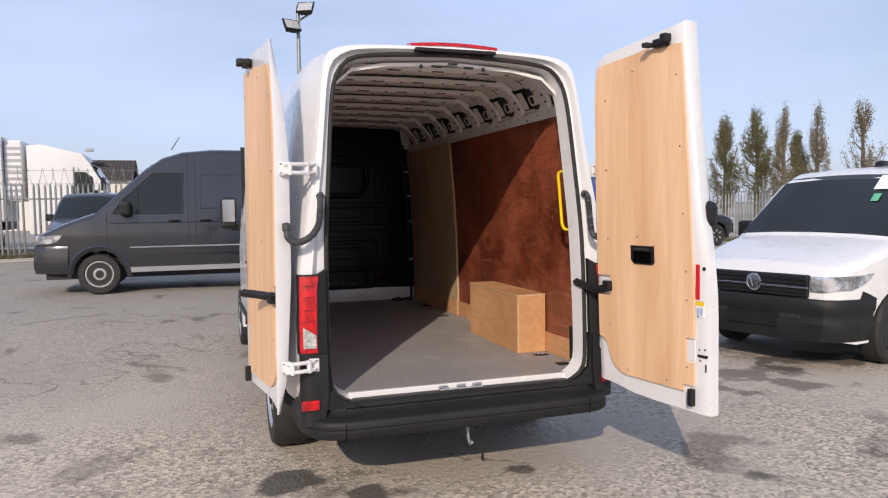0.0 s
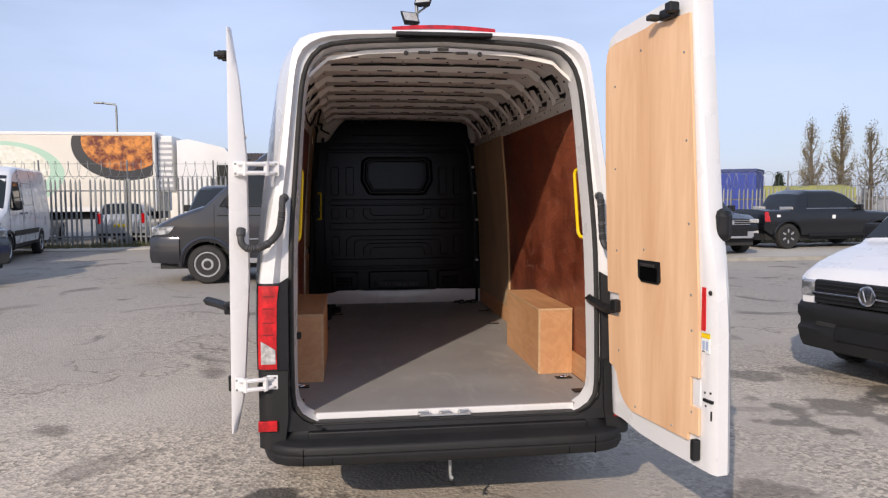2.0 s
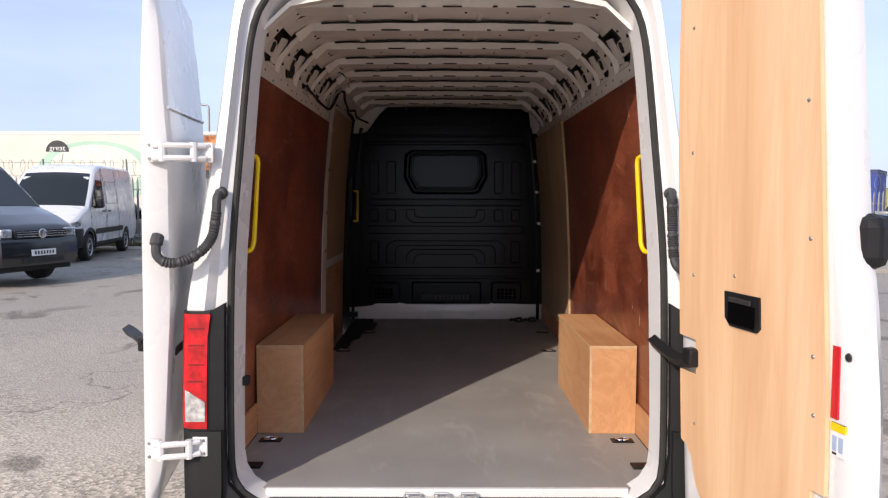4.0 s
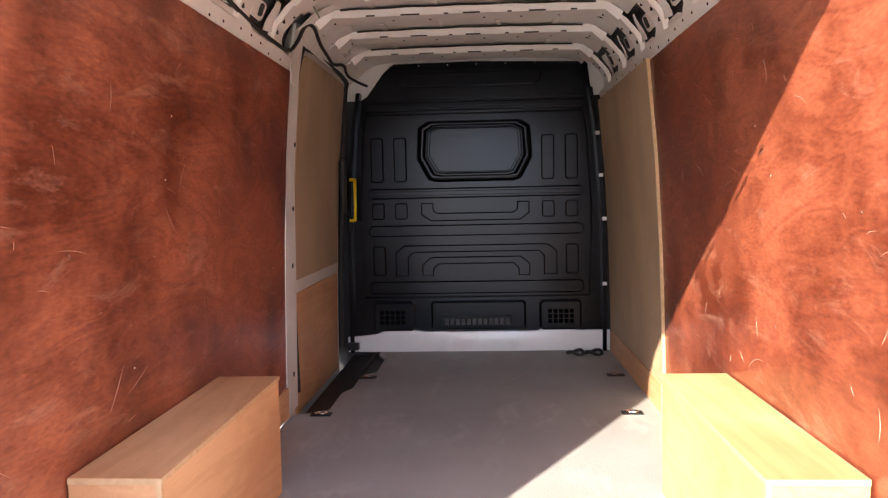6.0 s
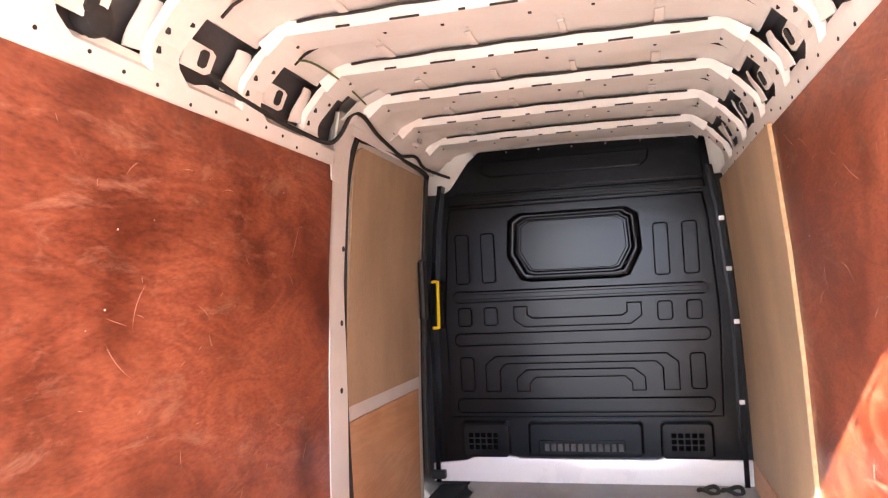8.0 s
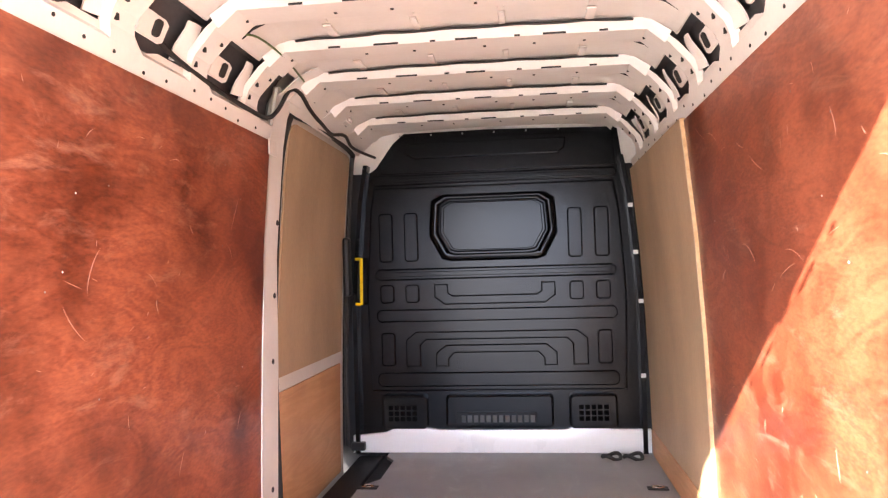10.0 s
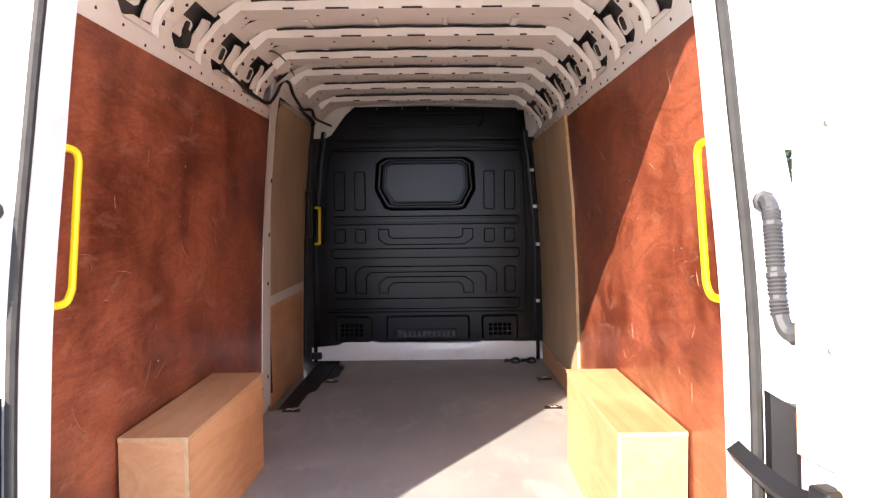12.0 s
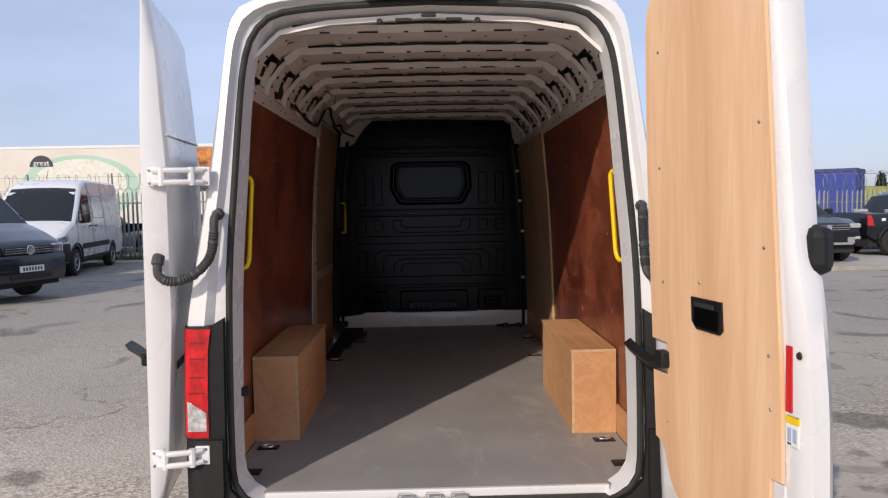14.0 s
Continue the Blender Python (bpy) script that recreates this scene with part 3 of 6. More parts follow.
# post between lining and sliding door
bm = bmesh.new()
slab(bm, lambda u, v, d: (-(wall_x(v) - 0.004 + (0.05 if u > 2.70 else 0) + d), u - (0.05 * smooth01((v - 1.3) / 0.5) if u > 2.52 else 0), v), [2.503, 2.53, 2.69, 2.71, 2.74], steps(0.60, 2.46, 16), 0.02)
part("door_post", bm, INNER, van, "white steel door post", smooth=True)
for z in (0.78, 1.32, 1.60, 1.91):
    bm = bmesh.new()
    lathe(bm, [(0.012, 0), (0.012, 0.004)], Matrix.Translation((-(wall_x(z) - 0.003), 2.62, z)) @ pose(0, 0, 0, 0, 90, 0), 12)
    part("hole_plug", bm, BLACK, van)

# bulkhead
BY = 3.98
bm = bmesh.new()
half = [(0.600, 0.0), (0.600, 0.80), (0.72, 0.835), (0.98, 0.845), (1.55, 0.83), (2.05, 0.80), (2.26, 0.78)]
poly = [(w, BY + 0.03, z) for z, w in half] + [(x, BY + 0.03, z) for x, z in ((0.765, 2.40), (0.752, 2.50), (0.735, 2.515), (0.0, 2.535), (-0.53, 2.53), (-0.60, 2.47), (-0.71, 2.32), (-0.765, 2.29))] + [(-w, BY + 0.03, z) for z, w in half[:0:-1]]
prism(bm, poly, (0, 0.03, 0))
bulk = part("bulkhead", bm, BULK, van, "black moulded plastic bulkhead with blanked window")


def raised(name, pts, h=0.012, bev=0.006, y=BY + 0.03, material=BULK, label=""):
    bm = bmesh.new()
    prism(bm, [(x, y, z) for x, z in pts], (0, -h, 0), bev)
    return part(name, bm, material, bulk, label)


def rect(x0, x1, z0, z1, c=0.012):
    return [(x0 + c, z0), (x1 - c, z0), (x1, z0 + c), (x1, z1 - c), (x1 - c, z1), (x0 + c, z1), (x0, z1 - c), (x0, z0 + c)]


def pressing(name, pts, h=0.009, y=BY + 0.0125):
    """A low plate with a broad soft bevel, and a narrow black line round its foot that paints the crease's shade."""
    bm = bmesh.new()
    prism(bm, [(x, y, z) for x, z in pts], (0, -h, 0), 0.0055)
    p = part(name, bm, BULK, bulk)
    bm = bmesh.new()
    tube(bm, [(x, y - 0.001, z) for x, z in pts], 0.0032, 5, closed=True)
    part("outline", bm, HOLLOW_SHADE, p)
    return p


# main moulded field, then ribs and outlines on it
raised("field", [(-0.76, 0.965), (0.76, 0.965), (0.775, 1.55), (0.745, 2.06), (0.72, 2.20), (-0.72, 2.20), (-0.745, 2.06), (-0.775, 1.55)], 0.018, 0.010)
FY = BY + 0.011
for x0 in (-0.69, -0.535, 0.445, 0.60):
    pressing("panel", rect(x0, x0 + 0.08, 1.75, 2.04))
for x0 in (-0.69, -0.535, 0.445, 0.60):
    pressing("panel", rect(x0, x0 + 0.08, 1.50, 1.605))
for x0 in (-0.69, 0.60):
    pressing("panel", rect(x0, x0 + 0.08, 1.12, 1.315))
pressing("trough", [(-0.36, 1.605), (-0.28, 1.605), (-0.28, 1.555), (-0.25, 1.535), (0.25, 1.535), (0.28, 1.555), (0.28, 1.605), (0.36, 1.605), (0.36, 1.53), (0.30, 1.485), (-0.30, 1.485), (-0.36, 1.53)])
pressing("arch", [(-0.54, 1.115), (-0.54, 1.27), (-0.48, 1.32), (0.48, 1.32), (0.54, 1.27), (0.54, 1.115), (0.455, 1.115), (0.455, 1.24), (0.42, 1.275), (-0.42, 1.275), (-0.455, 1.24), (-0.455, 1.115)])
pressing("arch", [(-0.36, 1.115), (-0.36, 1.19), (-0.30, 1.24), (0.30, 1.24), (0.36, 1.19), (0.36, 1.115), (0.285, 1.115), (0.285, 1.16), (0.25, 1.195), (-0.25, 1.195), (-0.285, 1.16), (-0.285, 1.115)])
for z0, z1 in ((1.385, 1.455), (0.995, 1.075)):
    pressing("rail", rect(-0.715, 0.715, z0, z1, 0.02), 0.009)
raised("rail", rect(-0.72, 0.72, 1.635, 1.705, 0.025), 0.016, 0.010, FY + 0.001)
raised("rail", rect(-0.69, 0.69, 1.655, 1.685, 0.01), 0.008, 0.004, FY - 0.014)
win = [(-0.30, 2.14), (0.30, 2.14), (0.36, 2.10), (0.372, 1.90), (0.30, 1.765), (0.25, 1.75), (-0.25, 1.75), (-0.30, 1.765), (-0.372, 1.90), (-0.36, 2.10)]
bm = bmesh.new()
outer, inner = win, [(x * 0.90, 1.955 + (z - 1.95) * 0.86) for x, z in win]
loft(bm, [[(x * k, FY - d, 1.95 + (z - 1.95) * k) for x, z in ring] for ring, k, d in ((outer, 1.04, -0.002), (outer, 1.0, 0.016), (outer, 0.97, 0.022), (inner, 1.03, 0.022), (inner, 1.0, 0.016), (inner, 0.97, 0.001))], caps=False)
part("window_surround", bm, BULK, bulk, smooth=True)
win2 = [(x * 0.86, 1.955 + (z - 1.95) * 0.80) for x, z in win]
raised("window_blank", win2, 0.020, 0.010, FY + 0.001)
# black line on the blank, painted as the shade of a crease
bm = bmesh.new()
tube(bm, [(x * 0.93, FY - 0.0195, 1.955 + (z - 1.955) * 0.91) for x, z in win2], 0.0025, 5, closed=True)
part("window_line", bm, HOLLOW_SHADE, bulk)
# head of the bulkhead
raised("head_panel", [(-0.68, 2.285), (0.735, 2.285), (0.72, 2.49), (-0.555, 2.50)], 0.010, 0.006)
raised("head_recess", [(-0.46, 2.37), (0.40, 2.37), (0.44, 2.40), (0.45, 2.465), (-0.50, 2.465), (-0.52, 2.40)], 0.014, 0.008, BY + 0.021)
raised("head_rail", rect(-0.74, 0.74, 2.215, 2.275, 0.02), 0.026, 0.010)
raised("head_rail", rect(-0.60, 0.60, 2.232, 2.256, 0.01), 0.008, 0.004, BY + 0.005)
for x in steps(-0.55, 0.6, 6):
    bm = bmesh.new()
    lathe(bm, [(0.006, 0), (0.005, 0.005)], Matrix.Translation((x, BY + 0.021, 2.515)) @ pose(0, 0, 0, 90, 0, 0), 8)
    part("rivet", bm, STEEL, bulk)
# feet with vents and a tray
for x0 in (-0.70, 0.42):
    f = raised("foot", rect(x0, x0 + 0.28, 0.74, 0.945, 0.02), 0.045, 0.015)
raised("foot", rect(-0.31, 0.33, 0.745, 0.945, 0.02), 0.045, 0.015)
# vent openings are thin black blocks with the shade put into their colour
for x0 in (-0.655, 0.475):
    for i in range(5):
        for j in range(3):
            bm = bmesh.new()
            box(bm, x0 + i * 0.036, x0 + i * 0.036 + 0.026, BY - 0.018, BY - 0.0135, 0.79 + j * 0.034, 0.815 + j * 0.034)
            part("vent_slot", bm, HOLLOW_SHADE, bulk)
raised("tray", rect(-0.25, 0.23, 0.765, 0.845, 0.01), 0.012, 0.004, BY - 0.0145)
for i in range(12):
    bm = bmesh.new()
    box(bm, -0.215 + i * 0.037, -0.19 + i * 0.037, BY - 0.031, BY - 0.0265, 0.785, 0.825)
    part("tray_rib", bm, HOSE, bulk)
# dark upright edges beside the bulkhead, with white clips
for s in (-1, 1):
    bm = bmesh.new()
    slab(bm, lambda u, v, d: (s * (lerp_pts([(0.6, 0.86), (1.5, 0.862), (2.1, 0.815), (2.34, 0.775)], v) - d), u, v), [3.955, 4.04], steps(0.60, 2.34, 8), 0.026)
    part("edge_strip", bm, BULK, bulk)
for z in (1.05, 1.48, 1.765, 2.04):
    bm = bmesh.new()
    x = lerp_pts([(0.6, 0.86), (1.5, 0.862), (2.1, 0.815), (2.34, 0.775)], z)
    box(bm, x - 0.028, x + 0.0, 3.945, 3.953, z - 0.012, z + 0.012, bev=0.002)
    part("clip", bm, WHITE, bulk, "white plastic clip")
part("cab_wall", cube(-0.99, 0.99, 4.062, 4.09, 0.40, 2.30), BLACK, van, "dark wall behind the bulkhead")
part("cab_header", cube(-0.90, 0.90, 4.05, 4.09, 2.302, 2.56), INNER, van, "white header over the bulkhead")
# white sill in front of the bulkhead
bm = bmesh.new()
pr = [(-0.88, 0.60), (0.885, 0.60), (0.885, 0.735), (0.67, 0.735), (0.62, 0.75), (0.44, 0.75), (0.40, 0.735), (-0.36, 0.735), (-0.41, 0.745), (-0.62, 0.745), (-0.68, 0.72), (-0.88, 0.70)]
prism(bm, [(x, 4.005, z) for x, z in pr], (0, -0.03, 0), 0.006)
part("cross_member", bm, WHITE, van, "white steel cross member", smooth=True)

# roof skin seen from inside, and its ribs
ROOF = [(0.0, 2.545), (0.35, 2.542), (0.60, 2.532), (0.68, 2.515), (0.75, 2.45), (0.80, 2.36)]


def roof_z(x):
    return lerp_pts(ROOF, abs(x))


bm = bmesh.new()
xs = [-0.715, -0.68, -0.58, -0.35, 0, 0.35, 0.58, 0.68, 0.715]
loft(bm, [[Vector((x, y, roof_z(x) + 0.012)) for x in xs] for y in steps(0.10, 4.05, 10)], closed=False, caps=False)
part("roof_lining", bm, INNER, van, "bare painted roof skin", smooth=True)
RIBS = [0.50, 0.93, 1.36, 1.80, 2.24, 2.68, 3.14, 3.62]


def rib(y, w=0.135, h=0.036):
    bm = bmesh.new()
    rows = []
    for x, z, f in ((-0.705, 2.447, 1.12), (-0.645, 2.500, 1.12), (-0.56, 2.503, 1.0), (-0.3, 2.504, 1), (0, 2.506, 1), (0.3, 2.504, 1), (0.56, 2.503, 1.0), (0.645, 2.500, 1.12), (0.705, 2.447, 1.12)):
        o = Vector((0.02 if x > 0.7 else -0.02 if x < -0.7 else 0, 0, h))
        rows.append([Vector((x, y - w * 0.60 * f, z)) + o, Vector((x, y - w * 0.48 * f, z)), Vector((x, y + w * 0.48 * f, z)), Vector((x, y + w * 0.60 * f, z)) + o])
    loft(bm, rows)
    r = part("roof_rib", bm, INNER, van, "white pressed steel roof rib")
    # wavy sealer lines where the rib meets the skin
    for s in (-1, 1):
        bm = bmesh.new()
        tube(bm, curve([(x, y + s * (w * 0.60 + (0.012 if k % 3 == 1 else 0.002)), 2.541 - 0.02 * abs(x) ** 2) for k, x in enumerate(steps(-0.60, 0.60, 15))], 3), 0.005, 5)
        part("sealer_bead", bm, RUBBER, r)
    for x in (-0.45, -0.15, 0.15, 0.45):
        for s in (-1, 1):
            bm = bmesh.new()
            wd = 0.016 if abs(x) > 0.3 else 0.012
            box(bm, x - wd, x + wd, y + s * (w * 0.6 + 0.055) - 0.066, y + s * (w * 0.6 + 0.055) + 0.066, roof_z(x) + 0.001, roof_z(x) + 0.010, bev=0.004)
            part("bonding_pad", bm, INNER, r)
    for x, wd in ((-0.46, 0.022), (-0.27, 0.045), (-0.10, 0.010), (0.02, 0.040), (0.20, 0.010), (0.33, 0.040), (0.50, 0.015)):
        bm = bmesh.new()
        box(bm, x - wd, x + wd, y - w * 0.545, y - w * 0.520, 2.5035, 2.510)
        part("slot", bm, RUBBER, r)
    for x in (-0.65, -0.62, -0.36, -0.18, 0.08, 0.26, 0.44, 0.62, 0.65):
        bm = bmesh.new()
        z = 2.5025 if abs(x) < 0.64 else 2.494
        box(bm, x - 0.005, x + 0.005, y - 0.005 + 0.02, y + 0.005 + 0.02, z - 0.001, z + 0.006)
        part("hole", bm, RUBBER, r)


for y in RIBS:
    rib(y)
# header over the rear opening with slots
bm = bmesh.new()
slab(bm, lambda u, v, d: (u, 0.10 + 0.10 * v + rear_y(2.45), lerp_pts([(0, 2.49), (0.4, 2.468), (0.60, 2.43), (0.70, 2.34)], abs(u)) + 0.06 * v * 0.3 + d), steps(-0.70, 0.70, 14), [0.0, 0.5, 1.0], 0.02)
part("rear_header", bm, INNER, van, "white steel header", smooth=True)
for x, r in ((-0.195, 1), (0.195, 1)):
    bm = bmesh.new()
    lathe(bm, [(0.013, 0), (0.010, 0.008)], Matrix.Translation((x, 0.092, 2.470)) @ pose(0, 0, 0, 90, 0, 0), 12)
    part("rubber_stop", bm, RUBBER, van)
for x, w, z in ((-0.10, 0.032, 2.474), (0.10, 0.032, 2.474), (0.0, 0.03, 2.492)):
    bm = bmesh.new()
    box(bm, x - w, x + w, 0.084, 0.095, z - 0.007, z + 0.007, bev=0.003)
    part("striker_slot", bm, RUBBER, van)

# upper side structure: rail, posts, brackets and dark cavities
# slate grey with the side cavities' shade put into its colour
CAVITY_SHADE = mat("cavity_skin_shade", (0.09, 0.09, 0.095), (0.05, 0.05, 0.055), 2.5, 0.6)


def side_structure(s):
    y1 = 3.95 if s > 0 else 2.54
    ribs = [y for y in RIBS if y < y1]
    bm = bmesh.new()
    slab(bm, lambda u, v, d: (s * (lerp_pts([(2.22, 0.838), (2.30, 0.818), (2.325, 0.84)], v) + d), u, v), steps(0.17, y1, 10), [2.225, 2.26, 2.30, 2.325], 0.006)
    rail = part("cant_rail", bm, INNER, van, "white steel rail with fixing holes", smooth=True)
    rng = random.Random(5)
    y = 0.30
    while y < y1 - 0.1:
        bm = bmesh.new()
        z = 2.258 + 0.03 * rng.random()
        x = lerp_pts([(2.22, 0.838), (2.30, 0.818)], z)
        lathe(bm, [(0.0055, 0), (0.0055, 0.003)], Matrix.Translation((s * (x + 0.0005), y, z)) @ pose(0, 0, 0, 0, -90 * s, 0), 8)
        part("fixing_hole", bm, RUBBER, rail)
        y += 0.11 + 0.07 * rng.random()
    # dark sheet added behind the frame to stand in for cavity shade
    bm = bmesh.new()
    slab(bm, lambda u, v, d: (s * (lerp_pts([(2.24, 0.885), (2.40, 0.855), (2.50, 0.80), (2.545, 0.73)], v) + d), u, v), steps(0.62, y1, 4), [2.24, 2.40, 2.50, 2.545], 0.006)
    part("cavity_shade_back", bm, CAVITY_SHADE, van, "inner skin behind the side frame, coloured dark for its shade")
    face = [(2.285, 0.822), (2.335, 0.810), (2.375, 0.790), (2.45, 0.722), (2.475, 0.690)]
    for i, y in enumerate(ribs):
        # flat post with flanges, its foot sweeping forward onto the rail
        bm = bmesh.new()

        def post(u, v, d):
            w = lerp_pts([(2.285, 0.115), (2.31, 0.085), (2.345, 0.066), (2.42, 0.072), (2.475, 0.078)], v)
            sweep = 0.055 * (1 - smooth01((v - 2.285) / 0.075))
            return (s * (lerp_pts(face, v) + (0.020 if abs(u) > 0.85 else 0.0) + d), y + sweep + u * w, v)
        slab(bm, post, [-1, -0.82, -0.76, 0.76, 0.82, 1], [2.285, 2.30, 2.315, 2.335, 2.355, 2.375, 2.41, 2.45, 2.475], 0.006)
        p = part("side_post", bm, INNER, van, "white pressed steel side post")
        for z, dy, k in ((2.40, -0.035, 0.011), (2.355, -0.03, 0.009), (2.43, 0.03, 0.005)):
            bm = bmesh.new()
            x = lerp_pts(face, z)
            box(bm, s * (x - 0.004), s * (x + 0.004), y + dy - 0.006, y + dy + 0.006, z - k, z + k)
            part("slot", bm, RUBBER, p)
        if i + 1 < len(ribs):
            yn = ribs[i + 1]
            # concave corner of the roof skin over the bay, with a slit by the rib
            bm = bmesh.new()
            slab(bm, lambda u, v, d: (s * (lerp_pts([(2.478, 0.745), (2.49, 0.735), (2.52, 0.68), (2.548, 0.585)], v) + d), u, v), steps(y + 0.06, yn - 0.06, 3), [2.478, 2.49, 2.505, 2.52, 2.548], 0.006)
            part("roof_corner", bm, INNER, van, "white curved roof corner", smooth=True)
            bm = bmesh.new()
            tube(bm, [(s * 0.600, y + 0.095, 2.522), (s * 0.665, y + 0.105, 2.500), (s * 0.705, y + 0.115, 2.475)], 0.005, 5)
            part("slit", bm, RUBBER, van)
            # bracket plate bridging the cavity, dark openings above and below
            bm = bmesh.new()
            a, b = y + 0.065, y + 0.205
            prism(bm, [(s * 0.776, a, 2.415), (s * 0.778, b - 0.02, 2.415), (s * 0.780, b, 2.405), (s * 0.802, b, 2.358), (s * 0.804, b - 0.02, 2.350), (s * 0.802, a, 2.350)], (s * 0.006, 0, 0))
            br = part("bracket", bm, INNER, van, "white bracket plate with a slot")
            bm = bmesh.new()
            prism(bm, [(s * (0.7665 + (2.425 - z) * 0.41), yy, z) for yy, z in ((a + 0.075, 2.405), (a + 0.098, 2.405), (a + 0.105, 2.398), (a + 0.105, 2.368), (a + 0.098, 2.361), (a + 0.075, 2.361), (a + 0.068, 2.368), (a + 0.068, 2.398))], (s * 0.008, 0, 0))
            part("slot", bm, RUBBER, br)
            # pressed skin filling the far part of the bay
            bm = bmesh.new()
            slab(bm, lambda u, v, d: (s * (lerp_pts([(2.31, 0.835), (2.38, 0.818), (2.45, 0.776)], v) + 0.012 * math.sin(9 * v + 30 * u) + d), u + 0.05 * (v - 2.38), v), steps(b + 0.11, yn - 0.06, 3), steps(2.345, 2.46, 5), 0.005)
            part("bay_skin", bm, INNER, van, smooth=True)
            bm = bmesh.new()
            prism(bm, [(s * 0.832, b - 0.05, 2.315), (s * 0.832, yn - 0.05, 2.315), (s * 0.828, yn - 0.06, 2.335), (s * 0.828, b + 0.02, 2.335)], (s * 0.02, 0, 0))
            part("web", bm, INNER, van)


side_structure(-1)
side_structure(1)
# smooth header over the sliding door, with a stepped flange
bm = bmesh.new()
slab(bm, lambda u, v, d: (-(lerp_pts([(2.405, 0.812), (2.425, 0.795), (2.44, 0.768), (2.47, 0.735), (2.50, 0.70), (2.535, 0.62)], v) + d), u, v), steps(2.50, 4.0, 8), [2.405, 2.425, 2.44, 2.455, 2.47, 2.485, 2.50, 2.52, 2.535], 0.006)
part("door_header", bm, INNER, van, "white steel header over the sliding door", smooth=True)
for y in (2.68, 3.14, 3.62):
    bm = bmesh.new()
    slab(bm, lambda u, v, d: (-(lerp_pts([(2.43, 0.778), (2.47, 0.729), (2.51, 0.672)], v) + d), y + u * (0.05 + 0.5 * (2.51 - v)), v), [-1, -0.9, 0.9, 1], [2.43, 2.45, 2.47, 2.49, 2.51], 0.012)
    part("rib_foot", bm, INNER, van, smooth=True)
for y in (2.60, 2.82, 3.02, 3.38, 3.74):
    bm = bmesh.new()
    lathe(bm, [(0.007, 0), (0.007, 0.003)], Matrix.Translation((-0.733, y, 2.468)) @ pose(0, 0, 0, 0, 50, 0), 8)
    part("header_hole", bm, RUBBER, van)
# cable loom, lamp and gas strut line along the left cant rail
bm = bmesh.new()
tube(bm, curve([(-0.79, 1.38, 2.46), (-0.80, 1.45, 2.42), (-0.812, 1.60, 2.355), (-0.815, 1.9, 2.325), (-0.815, 2.2, 2.315), (-0.81, 2.42, 2.32), (-0.79, 2.50, 2.37), (-0.755, 2.54, 2.455), (-0.735, 2.62, 2.462), (-0.758, 2.85, 2.435), (-0.775, 3.1, 2.420), (-0.785, 3.3, 2.412), (-0.755, 3.45, 2.43), (-0.77, 3.65, 2.405), (-0.75, 3.85, 2.40), (-0.70, 3.96, 2.385)], 6), 0.009, 7)
part("cable_loom", bm, RUBBER, van, "black wiring loom clipped along the roof edge", smooth=True)
bm = bmesh.new()
tube(bm, curve([(-0.70, 1.86, 2.47), (-0.665, 1.95, 2.488), (-0.66, 2.2, 2.492), (-0.685, 2.52, 2.485)], 5), 0.004, 6)
part("cable", bm, mat("green_wire", (0.10, 0.16, 0.05)), van, "thin green wire")
bm = bmesh.new()
box(bm, -0.745, -0.700, 3.28, 3.38, 2.470, 2.525, bev=0.006)
lamp = part("load_lamp", bm, INNER, van, "small pale interior lamp")
part("lens", cube(-0.6995, -0.694, 3.29, 3.37, 2.478, 2.518, bev=0.002), CLEARLENS, lamp)
bm = bmesh.new()
lathe(bm, [(0.05, 0), (0.05, 0.04), (0.03, 0.05)], Matrix.Translation((-0.84, 1.12, 2.37)) @ pose(0, 0, 0, 0, 90, 0), 16)
part("grommet", bm, RUBBER, van, smooth=True)


# yellow grab handles
def grab(pts, label="yellow coated grab handle"):
    bm = bmesh.new()
    tube(bm, curve(pts, 5), 0.0095, 8)
    part("grab_handle", bm, YELLOW, van, label, smooth=True)


for s in (-1, 1):
    grab([(s * 0.800, 0.085, 1.868), (s * 0.770, 0.14, 1.868), (s * 0.752, 0.175, 1.862), (s * 0.747, 0.185, 1.84), (s * 0.749, 0.18, 1.78), (s * 0.760, 0.165, 1.56), (s * 0.762, 0.16, 1.525), (s * 0.768, 0.145, 1.50), (s * 0.780, 0.12, 1.494), (s * 0.805, 0.075, 1.494)])
grab([(-0.83, 3.935, 1.77), (-0.80, 3.93, 1.77), (-0.795, 3.93, 1.75), (-0.798, 3.93, 1.52), (-0.803, 3.93, 1.50), (-0.835, 3.935, 1.50)])
part("door_pull", cube(-0.875, -0.835, 3.79, 3.87, 1.55, 1.90, bev=0.018), BLACK, sd, "black plastic door pull")
part("door_roller", cube(-0.885, -0.80, 3.93, 3.975, 0.62, 0.67, bev=0.008), BLACK, sd)
part("tag", cube(-0.800, -0.795, 2.40, 2.48, 2.17, 2.23), INNER, van)

# strap lying on the floor by the bulkhead
strap = thing("strap", "black webbing strap lying coiled on the load floor", "strap")
bm = bmesh.new()
for x0 in (0.64, 0.76):
    tube(bm, curve([(x0 + 0.05 * math.cos(a), 3.85 + 0.045 * math.sin(a), FZ + 0.012 + 0.012 * math.sin(2 * a)) for a in steps(0, 6.283, 10)[:-1]], 3, True), 0.011, 6, closed=True)
part("webbing", bm, RUBBER, strap, smooth=True)

